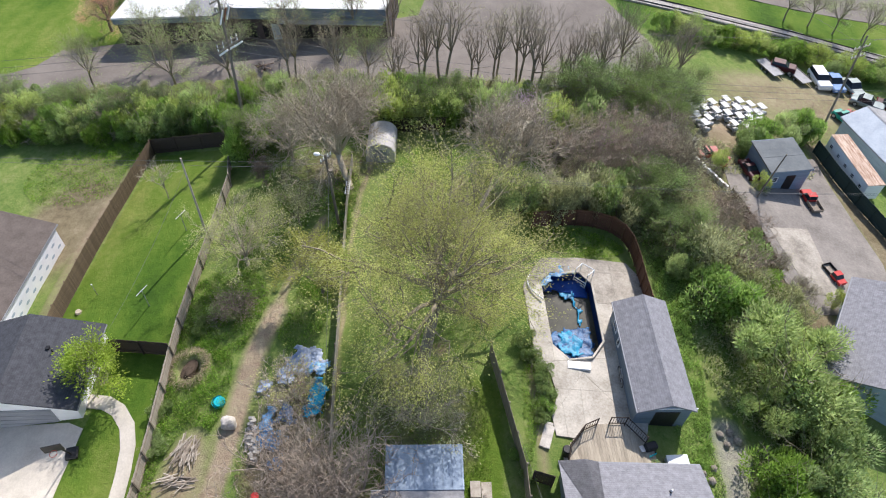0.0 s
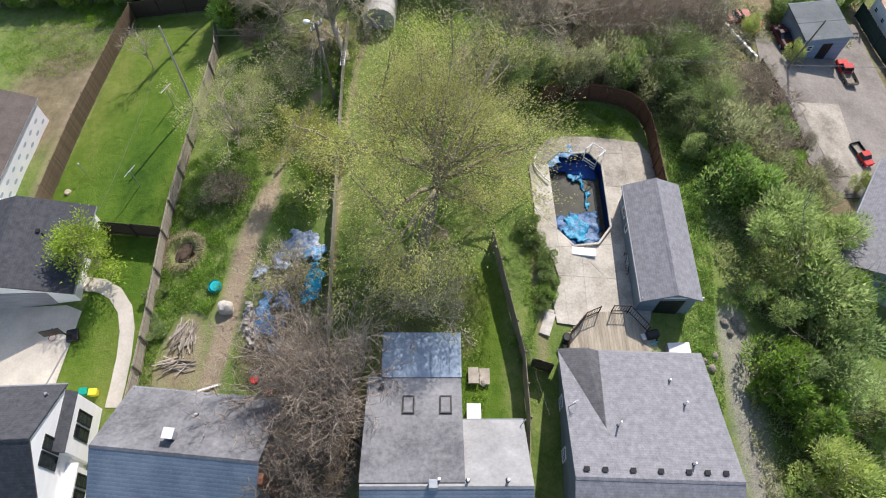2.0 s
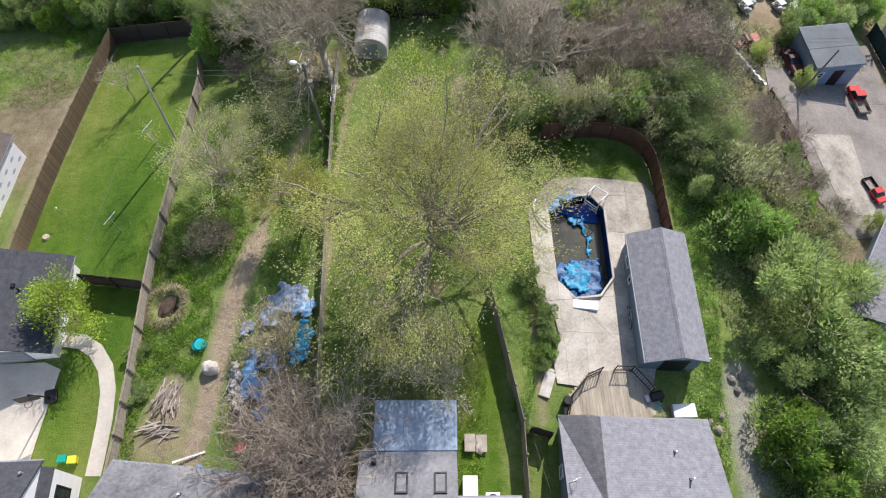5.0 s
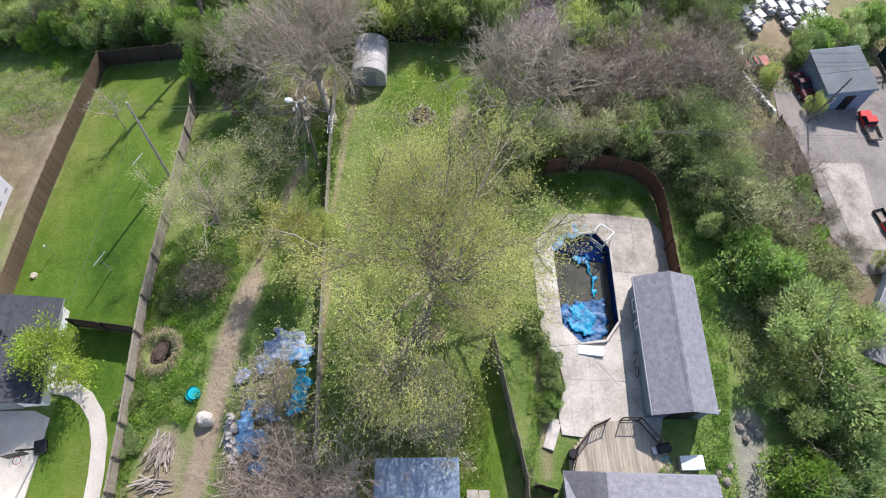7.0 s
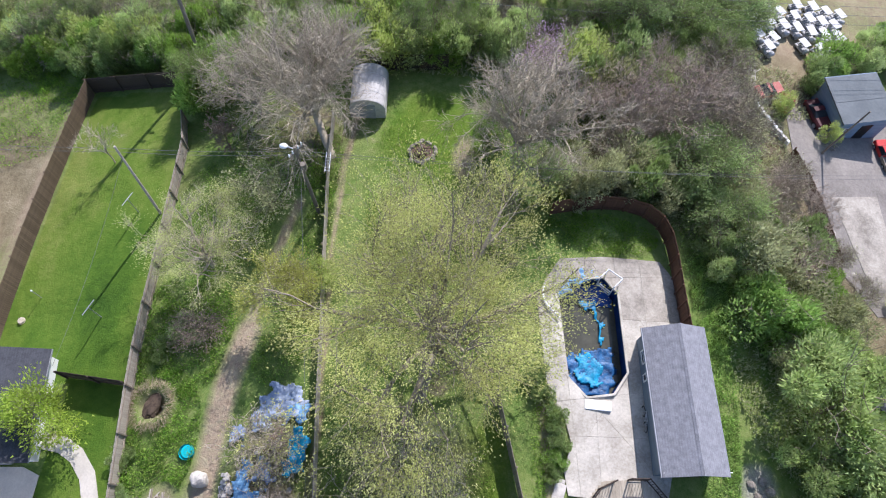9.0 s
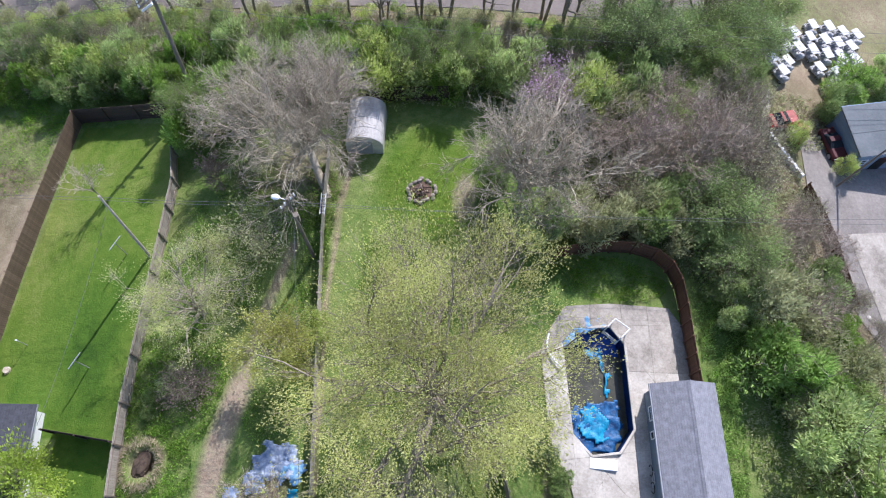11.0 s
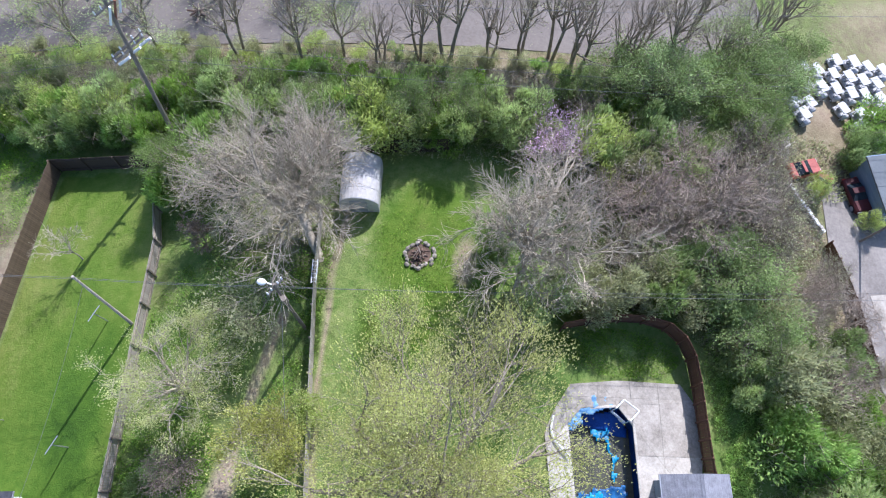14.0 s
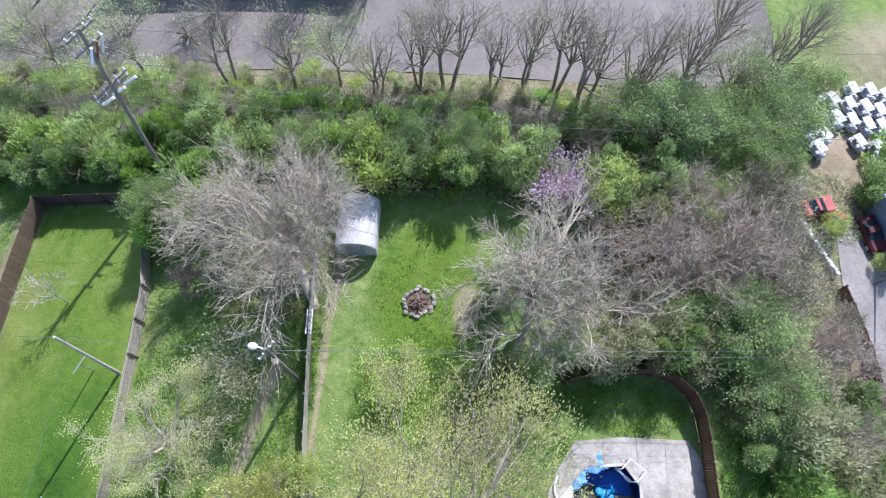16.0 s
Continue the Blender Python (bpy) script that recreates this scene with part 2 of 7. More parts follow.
M_RUST = plain("rusted_sheet", (0.22, 0.10, 0.05), (0.62, 0.50, 0.40), 1.2, 0.8, 0.1, 4, (0.4, 3, 1))
M_STONE = plain("fieldstone", (0.15, 0.13, 0.105), (0.34, 0.30, 0.25), 2, 0.9, 0, 8, (1, 1, 1), 0.5, 0.02, 0.25)
M_ASHES = plain("charred_wood", (0.04, 0.028, 0.022), (0.17, 0.11, 0.08), 2, 0.95, 0, 8)
M_ROCK = plain("pale_rock", (0.36, 0.33, 0.29), (0.58, 0.54, 0.48), 1.5, 0.9, 0, 8, (1, 1, 1), 0.6, 0.03)
M_RUBBLE = plain("rubble", (0.14, 0.125, 0.11), (0.55, 0.52, 0.48), 5.0, 0.9, 0, 20, (1, 1, 1), 0.6, 0.03)
# soil with the shade of the dug hole put into its tone
M_SOIL_SHADE = plain("soil_with_hole_shade", (0.035, 0.024, 0.017), (0.10, 0.072, 0.05), 1.8, 0.95, 0, 8, (1, 1, 1), 0.6, 0.03)
M_EARTH = plain("bare_earth", (0.13, 0.085, 0.055), (0.30, 0.215, 0.15), 1.2, 0.95, 0, 8, (1, 1, 1), 0.6, 0.03)
for mt in (M_LINER,):
    mt.node_tree.nodes["Principled BSDF"].inputs["Specular IOR Level"].default_value = 0.2
L_YELLOW = leaf_mat("spring_leaves", [(0.335, 0.36, 0.095), (0.475, 0.485, 0.155), (0.575, 0.565, 0.23), (0.425, 0.44, 0.13)], 0.6)
L_BRIGHT = leaf_mat("bright_leaves", [(0.165, 0.275, 0.05), (0.27, 0.41, 0.09), (0.375, 0.51, 0.14), (0.215, 0.34, 0.07)], 0.45, 2.2)
L_GREEN = leaf_mat("green_leaves", [(0.156, 0.228, 0.075), (0.263, 0.345, 0.119), (0.350, 0.443, 0.175), (0.213, 0.283, 0.100)], 0.45, 2.2)
L_OLIVE = leaf_mat("olive_leaves", [(0.250, 0.265, 0.138), (0.375, 0.394, 0.200), (0.475, 0.492, 0.263), (0.312, 0.326, 0.175)], 0.45, 2.2)
L_PALE = leaf_mat("pale_leaves", [(0.263, 0.345, 0.119), (0.388, 0.480, 0.181), (0.500, 0.579, 0.250), (0.325, 0.406, 0.150)], 0.45, 2.2)
L_CREAM = leaf_mat("cream_leaves", [(0.38, 0.41, 0.15), (0.50, 0.53, 0.22), (0.60, 0.62, 0.31), (0.43, 0.46, 0.18)], 0.55)
L_LIME = leaf_mat("lime_leaves", [(0.300, 0.378, 0.090), (0.420, 0.496, 0.144), (0.516, 0.579, 0.204), (0.360, 0.426, 0.120)], 0.45, 2.2)
L_MID = leaf_mat("mid_green_leaves", [(0.155, 0.225, 0.075), (0.245, 0.325, 0.11), (0.33, 0.41, 0.155), (0.195, 0.265, 0.09)], 0.5)
L_PURPLE = leaf_mat("blossom", [(0.44, 0.28, 0.40), (0.56, 0.38, 0.51), (0.65, 0.48, 0.59)])
L_BROWN = leaf_mat("dry_leaves", [(0.20, 0.155, 0.115), (0.30, 0.24, 0.18), (0.39, 0.325, 0.25)])
L_YOUNG = leaf_mat("young_leaves", [(0.26, 0.36, 0.06), (0.38, 0.50, 0.10), (0.50, 0.60, 0.16)], 0.5)
L_STRAW = leaf_mat("straw", [(0.26, 0.21, 0.135), (0.38, 0.32, 0.21), (0.50, 0.43, 0.30)], 0.3)
L_ORANGE = leaf_mat("budding_leaves", [(0.46, 0.24, 0.14), (0.58, 0.34, 0.22), (0.64, 0.43, 0.30)])
L_WEED = leaf_mat("weeds", [(0.101, 0.210, 0.028), (0.190, 0.342, 0.050), (0.291, 0.441, 0.078), (0.347, 0.386, 0.123)], 0.42)


# ---- building tools ----
def G(x, y):
    """Height of the gently domed ground."""
    u, v = x / 20, (y - 30) / 20
    return 1.76 - 6.64 * math.tanh(u * u / 4) - 2.88 * math.tanh(v * v / 4)


def thing(name, x, y, label, category, rz=0.0, group="", z=None, kind="", scale=1.0):
    e = new(name)
    e.empty_display_size = 0.2
    e.matrix_world = pose(x, y, G(x, y) if z is None else z, 0, 0, rz) @ Matrix.Scale(scale, 4)
    return tagged(e, label, category, group, kind)


def part(name, bm, material, parent, label=""):
    me = bpy.data.meshes.new(name)
    bm.to_mesh(me)
    bm.free()
    me.materials.append(material)
    ob = new(name, me)
    ob.parent = parent
    if label:
        ob["label"] = label
    return ob


def raw(name, verts, faces, material, parent=None, label="", smooth=False):
    """A mesh from computed arrays of points and faces (all triangles or all quads)."""
    me = bpy.data.meshes.new(name)
    verts, faces = np.asarray(verts, "f"), np.asarray(faces, "i")
    n = faces.shape[1]
    me.vertices.add(len(verts))
    me.vertices.foreach_set("co", verts.ravel())
    me.loops.add(faces.size)
    me.loops.foreach_set("vertex_index", faces.ravel())
    me.polygons.add(len(faces))
    me.polygons.foreach_set("loop_start", np.arange(0, faces.size, n, dtype="i"))
    me.polygons.foreach_set("loop_total", np.full(len(faces), n, "i"))
    if smooth:
        me.polygons.foreach_set("use_smooth", np.ones(len(faces), bool))
    me.update(calc_edges=True)
    me.validate()
    if material:
        me.materials.append(material)
    ob = new(name, me)
    if parent:
        ob.parent = parent
    if label:
        ob["label"] = label
    return ob


def box(bm, x0, x1, y0, y1, z0, z1, m=None, bevel=0.0):
    """Adds a box, turned by m, with its edges eased."""
    r = bmesh.ops.create_cube(bm, size=1)
    vs = r["verts"]
    t = Matrix.Translation(((x0 + x1) / 2, (y0 + y1) / 2, (z0 + z1) / 2)) @ Matrix.Diagonal((x1 - x0, y1 - y0, z1 - z0, 1))
    bmesh.ops.transform(bm, matrix=(m or Matrix()) @ t, verts=vs)
    if bevel:
        es = list({e for v in vs for e in v.link_edges})
        bmesh.ops.bevel(bm, geom=es, offset=bevel, segments=1, affect="EDGES")
    return bm


def rod(bm, a, b, r, r2=None, n=8):
    """Adds a tapered rod from a to b."""
    a, b = Vector(a), Vector(b)
    d = b - a
    q = d.to_track_quat("Z", "Y").to_matrix().to_4x4()
    bmesh.ops.create_cone(bm, cap_ends=True, segments=n, radius1=r, radius2=r if r2 is None else r2, depth=d.length,
                          matrix=Matrix.Translation((a + b) / 2) @ q)
    return bm


def slab_poly(bm, pts, z0, z1):
    """Adds a flat prism over a polygon, given counter-clockwise."""
    lo = [bm.verts.new((x, y, z0)) for x, y in pts]
    hi = [bm.verts.new((x, y, z1)) for x, y in pts]
    bm.faces.new(hi)
    bm.faces.new(lo[::-1])
    for i in range(len(pts)):
        j = (i + 1) % len(pts)
        bm.faces.new((lo[i], lo[j], hi[j], hi[i]))
    return bm


B = bmesh.new

# ---- ground ----
def inside(X, Y, poly):
    r = np.zeros(X.shape, bool)
    n = len(poly)
    for i in range(n):
        (x1, y1), (x2, y2) = poly[i], poly[(i + 1) % n]
        if y1 != y2:
            r ^= ((y1 > Y) != (y2 > Y)) & (X < (x2 - x1) * (Y - y1) / (y2 - y1) + x1)
    return r


def strip(X, Y, line, width):
    """1 on a line, 0 at its width away from it."""
    d = np.full(X.shape, 1e9)
    for (x1, y1), (x2, y2) in zip(line, line[1:]):
        l2 = (x2 - x1) ** 2 + (y2 - y1) ** 2
        k = np.clip(((X - x1) * (x2 - x1) + (Y - y1) * (y2 - y1)) / l2, 0, 1)
        d = np.minimum(d, np.hypot(X - x1 - k * (x2 - x1), Y - y1 - k * (y2 - y1)))
    return np.clip(1.5 - d / width, 0, 1)


def blob(X, Y, x, y, rx, ry):
    return np.clip(1.6 - np.hypot((X - x) / rx, (Y - y) / ry), 0, 1)


def spread(lo, hi, step, far):
    mid = np.arange(lo, hi + step / 2, step)
    out, d, p = [], step, hi
    while p < far:
        d *= 1.25
        p += d
        out.append(p)
    out = np.array(out)
    return np.concatenate([(lo + hi) - out[::-1], mid, out])


def GN(X, Y):
    u, v = X / 20, (Y - 30) / 20
    return 1.76 - 6.64 * np.tanh(u * u / 4) - 2.88 * np.tanh(v * v / 4)


POOL = [(8.9, 31.9), (9.75, 33.0), (12.1, 33.4), (13.1, 32.3), (13.7, 26.8), (12.8, 25.3), (11.05, 24.9), (9.75, 26.1)]
LAWN = [(-29.2, 46.4), (-29.0, 16), (-28.6, 22.6), (-18.2, 22.6), (-18.8, 31), (-19.2, 37), (-20.0, 42.4), (-21.9, 46.9)]
LAWN_S = [(-22.6, 22.5), (-18.0, 22.5), (-17.2, 16), (-16.7, 10), (-22.6, 10)]
DIRT_PATH = [(-9.8, 37), (-10.6, 33), (-11.0, 30.5), (-11.3, 27), (-12.0, 23), (-12.0, 19.5), (-12.0, 15), (-12.2, 12)]


def ground_mesh():
    xs, ys = spread(-46, 46, 0.46, 1600), spread(-4, 72, 0.46, 1600)
    X, Y = np.meshgrid(xs, ys)
    Z = GN(X, Y) + 0.05 * np.sin(X * 0.9 + 2 * np.sin(Y * 0.5)) * np.sin(Y * 0.8)
    # the basin of the pool, the heap round the hole
    cx, cy = 11.3, 29.1
    in_pool = inside(X, Y, [((x - cx) * 1.08 + cx, (y - cy) * 1.04 + cy) for x, y in POOL])
    Z = np.where(in_pool, GN(np.full(X.shape, cx), np.full(X.shape, cy)) - 2.6, Z)
    hole = np.hypot(X + 16.5, Y - 21.6)
    Z = Z + 0.3 * np.exp(-((hole - 1.2) / 0.5) ** 2) - 1.6 * np.exp(-(hole / 0.6) ** 2)
    ny, nx = X.shape
    idx = np.arange(nx * ny).reshape(ny, nx)
    F = np.stack([idx[:-1, :-1], idx[:-1, 1:], idx[1:, 1:], idx[1:, :-1]], -1).reshape(-1, 4)
    ob = raw("ground", np.stack([X, Y, Z], -1).reshape(-1, 3), F, None, smooth=True)
    lawn = np.maximum(inside(X, Y, LAWN), inside(X, Y, LAWN_S)).astype(float)
    lawn = np.maximum(lawn, ((X < -44) & (Y > 62)).astype(float))
    lawn = np.maximum(lawn, ((X > 20) & (Y > 80)).astype(float) * 0.9)
    lawn = np.maximum(lawn, 0.95 * blob(X, Y, -1.0, 43.0, 4.2, 5.5))
    lawn = np.maximum(lawn, 0.8 * blob(X, Y, -2.0, 36.5, 3.4, 4.0))
    lawn = np.maximum(lawn, 1.0 * strip(X, Y, [(4.6, 21), (5.6, 10)], 1.9))
    dirt = np.maximum(1.08 * strip(X, Y, DIRT_PATH[3:], 1.0), 0.95 * strip(X, Y, DIRT_PATH[:4], 0.5))
    dirt = np.maximum(dirt, 1.0 * blob(X, Y, -16.5, 21.6, 0.95, 0.95))
    dirt = np.maximum(dirt, 0.9 * blob(X, Y, -14.5, 12.6, 2.6, 1.4))
    dirt = np.maximum(dirt, 1.0 * blob(X, Y, -14.4, 14.2, 1.5, 3.0))
    dirt = np.maximum(dirt, 0.8 * strip(X, Y, [(-30.9, 46), (-30.9, 36), (-30.6, 22)], 0.9))
    dirt = np.maximum(dirt, strip(X, Y, [(-6.6, 47), (-7.2, 40), (-6.8, 33), (-5.9, 24), (-5.2, 17)], 0.32))
    dirt = np.maximum(dirt, 0.8 * blob(X, Y, -10.3, 43.5, 2.2, 2.6))
    dirt = np.maximum(dirt, blob(X, Y, 1.6, 41.8, 0.9, 2.1))
    dirt = np.maximum(dirt, blob(X, Y, 1.5, 24.6, 0.8, 0.8))
    dirt = np.maximum(dirt, 0.85 * strip(X, Y, [(8.2, 24), (8.9, 20), (9.2, 16.5)], 0.55))
    dirt = np.maximum(dirt, 0.6 * blob(X, Y, -4.5, 10, 3.4, 5.0))
    dirt = np.maximum(dirt, 0.85 * blob(X, Y, -8.4, 18.6, 2.3, 4.8))
    thicket = np.maximum(blob(X, Y, -5.0, 9.5, 3.6, 5.2), blob(X, Y, -7.6, 14.6, 2.6, 2.6))
    dirt = np.maximum(dirt, blob(X, Y, 17.5, 17.2, 1.3, 1.4))
    dry = blob(X, Y, 21, 46, 6, 10)
    dry = np.maximum(dry, 1.3 * blob(X, Y, -34.2, 36.5, 4.4, 7.0))
    dry = np.maximum(dry, 0.8 * blob(X, Y, -36.0, 45.0, 5.0, 2.6))
    dry = np.maximum(dry, 1.5 * thicket)
    dry = np.maximum(dry, 0.8 * blob(X, Y, 12, 42, 4, 3))
    dry = np.maximum(dry, 0.7 * blob(X, Y, -11, 42, 6, 5))
    dry = np.maximum(dry, 0.75 * blob(X, Y, 3.5, 16.5, 1.5, 1.5))
    dry = np.maximum(dry, 0.8 * blob(X, Y, 0.5, 19.5, 5.0, 4.4))
    dry = np.maximum(dry, 1.2 * strip(X, Y, [(-40, 57.4), (-25, 57.6), (0, 58.4), (20, 60.2)], 2.2))
    dry = np.maximum(dry, 0.9 * blob(X, Y, 42, 68, 16, 8))
    dirt = np.maximum(dirt, 0.8 * blob(X, Y, 44, 71, 14, 6))
    lawn = np.where((X > 24) & (Y > 60) & (Y < 80), 0, lawn)
    dry = np.maximum(dry, 1.2 * strip(X, Y, [(24, 57), (25.5, 51), (28, 45), (30.5, 39), (33, 33)], 2.4))
    dry = np.maximum(dry, 1.3 * blob(X, Y, 30, 55, 4, 6))
    dry = np.maximum(dry, 1.3 * strip(X, Y, [(41.5, 60), (42.5, 50), (44, 38)], 2.0))
    dirt = np.maximum(dirt, 0.95 * blob(X, Y, 32, 62, 7, 4.5))
    dry = np.maximum(dry, 0.55 * blob(X, Y, -9, 33, 3, 6))
    gravel = strip(X, Y, [(22.4, 21), (22.6, 17), (23.2, 13), (23.9, 8), (24.5, 2), (25, -10)], 1.5)
    gravel = np.maximum(gravel, blob(X, Y, 22.6, 19.5, 1.3, 2.0))
    for name, a in (("lawn", lawn), ("dirt", dirt), ("dry", dry), ("gravel", gravel)):
        at = ob.data.attributes.new(name, "FLOAT", "POINT")
        at.data.foreach_set("value", a.ravel().astype("f"))
    return ob


def ground_mat():
    m, nt, b = base("ground", 0.95)
    b.inputs["Specular IOR Level"].default_value = 0.1
    big, mid, fine = noise_tex(nt, 0.22, 5, 0.7), noise_tex(nt, 1.6, 6, 0.75), noise_tex(nt, 11, 4, 0.8)
    f = calc(nt, "ADD", calc(nt, "MULTIPLY", big, 0.35), calc(nt, "ADD", calc(nt, "MULTIPLY", mid, 0.40), calc(nt, "MULTIPLY", fine, 0.25)))
    rough = ramp(nt, f, [(0.34, (0.056, 0.104, 0.023)), (0.45, (0.112, 0.180, 0.040)), (0.54, (0.180, 0.230, 0.066)), (0.66, (0.285, 0.280, 0.135))])
    f2 = calc(nt, "ADD", calc(nt, "MULTIPLY", noise_tex(nt, 0.11, 3, 0.6, (1, 0.35, 1)), 0.5), calc(nt, "MULTIPLY", f, 0.5))
    lawn = ramp(nt, f2, [(0.38, (0.034, 0.078, 0.011)), (0.46, (0.070, 0.136, 0.016)), (0.53, (0.112, 0.174, 0.025)), (0.62, (0.195, 0.225, 0.058))])
    dirt = ramp(nt, f, [(0.36, (0.18, 0.13, 0.088)), (0.50, (0.33, 0.255, 0.18)), (0.64, (0.47, 0.385, 0.285))])
    dry = ramp(nt, f, [(0.36, (0.10, 0.078, 0.050)), (0.50, (0.20, 0.165, 0.10)), (0.64, (0.31, 0.265, 0.18))])
    gravel = ramp(nt, calc(nt, "ADD", calc(nt, "MULTIPLY", fine, 0.6), calc(nt, "MULTIPLY", mid, 0.4)),
                  [(0.36, (0.15, 0.135, 0.12)), (0.52, (0.33, 0.305, 0.27)), (0.66, (0.52, 0.49, 0.44))])
    c = rough
    wob = calc(nt, "ADD", calc(nt, "MULTIPLY", mid, 1.3), calc(nt, "MULTIPLY", fine, 0.5))
    for name, tone in (("lawn", lawn), ("dry", dry), ("dirt", dirt), ("gravel", gravel)):
        a = nt.nodes.new("ShaderNodeAttribute")
        a.attribute_name = name
        soft = 3.0 if name == "lawn" else 1.6
        k = calc(nt, "ADD", calc(nt, "MULTIPLY", a.outputs["Fac"], soft), calc(nt, "SUBTRACT", 0.9 - soft / 2 - 0.4, wob))
        k = calc(nt, "ADD", k, 0.42, True)
        c = mix(nt, k, c, tone)
    nt.links.new(c, b.inputs["Base Color"])
    bump(nt, b, calc(nt, "ADD", calc(nt, "MULTIPLY", fine, 0.5), mid), 0.9, 0.12)
    return m


ground = ground_mesh()
ground.data.materials.append(ground_mat())
tagged(ground, "rough spring grass with bare earth paths and mown lawn", "ground", kind="structure")


def sheet(name, poly, material, label, category, lift=0.05, step=1.5):
    """A paved area that follows the ground, with a shallow edge."""
    px, py = [p[0] for p in poly], [p[1] for p in poly]
    bm = B()
    vs = [bm.verts.new((x, y, 0)) for x, y in poly]
    bm.faces.new(vs)
    for ax, lo, hi in ((0, min(px), max(px)), (1, min(py), max(py))):
        k = math.ceil(lo / step) * step
        while k < hi:
            co, no = [0, 0, 0], [0, 0, 0]
            co[ax], no[ax] = k, 1
            bmesh.ops.bisect_plane(bm, geom=bm.verts[:] + bm.edges[:] + bm.faces[:], plane_co=co, plane_no=no)
            k += step
    for v in bm.verts:
        v.co.z = G(v.co.x, v.co.y) + lift
    r = bmesh.ops.extrude_face_region(bm, geom=bm.faces[:])
    low = [v for v in r["geom"] if isinstance(v, bmesh.types.BMVert)]
    for v in low:
        v.co.z -= lift + 0.25
    bmesh.ops.recalc_face_normals(bm, faces=bm.faces[:])
    ob = part(name, bm, material, None)
    return tagged(ob, label, category, kind="structure")


ROAD = [(-66, 58), (-52, 58.5), (-45, 58.8), (-34, 58.6), (-10, 59.6), (14, 61.2), (26, 63), (24, 76), (10, 100), (-4, 100), (-6, 75), (-10, 73.6), (-42, 72.5), (-46, 71.4), (-52.2, 69.8), (-53.6, 65.6), (-56, 63.6), (-66, 62)]
sheet("road", ROAD, M_ASPH, "grey asphalt yard and road behind the trees", "road", 0.06, 3)
sheet("pavement", [(28.4, 52.0), (28.4, 47.6), (29.3, 44.7), (29.85, 42.6), (30.3, 40.2), (31.0, 37.0), (33.2, 34.0), (36, 34.6), (41.6, 37), (42.0, 42), (41.0, 48), (40.4, 53), (40.2, 57.6), (33, 55)], M_YARD,
      "worn concrete yard beside the blue shed", "pavement", 0.06)
sheet("pavement_pale", [(31.2, 43.9), (32.0, 40.5), (33.1, 36.2), (35.9, 36.6), (35.6, 41.0), (35.4, 44.9)], M_CONC_D, "newer pale concrete strip", "pavement", 0.09)
sheet("rail_bed", [(20, 86.5), (30, 87.0), (46, 86.3), (58, 82.2), (80, 74), (80, 76.5), (58.6, 84.6), (46.3, 88.6), (30, 89.2), (20, 89)], M_RUBBLE, "grey ballast under railway tracks", "railway", 0.25, 4)
sheet("road_far", [(22, 99), (36, 97), (48.8, 95.6), (62.4, 93.7), (100, 86), (140, 150), (60, 190), (20, 190)], M_ASPH, "distant asphalt road", "road", 0.06, 4)
sheet("pavement_drive", [(-31, 16.6), (-31, 9.0), (-22.6, 9.0), (-22.7, 16.8), (-24, 17.2)], M_WALK, "pale concrete driveway in front of the garage", "driveway", 0.06)


def footpath():
    line = [(-23.4, 18.9), (-21.8, 18.75), (-20.6, 18.2), (-19.5, 17.1), (-18.8, 15.6), (-18.4, 13.8), (-18.15, 11.6), (-18.05, 10.4)]
    L, R = [], []
    for i, p in enumerate(line):
        a, c = Vector(line[max(i - 1, 0)]), Vector(line[min(i + 1, len(line) - 1)])
        n = (c - a).normalized()
        n = Vector((-n.y, n.x)) * 0.52
        L.append((p[0] + n.x, p[1] + n.y))
        R.append((p[0] - n.x, p[1] - n.y))
    sheet("footpath", R + L[::-1], M_WALK, "curved pale concrete garden path", "path", 0.06, 0.8)


footpath()

# rails
for k, off in enumerate((0.35, 1.8)):
    bm = B()
    pts = [(20, 86.6 + off), (30, 87.1 + off), (46, 86.3 + off), (58, 82.4 + off), (80, 74.1 + off)]
    for a, c in zip(pts, pts[1:]):
        rod(bm, (*a, G(*a) + 0.35), (*c, G(*c) + 0.35), 0.09, n=4)
    tagged(part("rail", bm, M_BLACK, None), "dark steel railway rail on ballast", "rail", "railway rails", "structure")


# ---- fences ----
BOARDS = {}


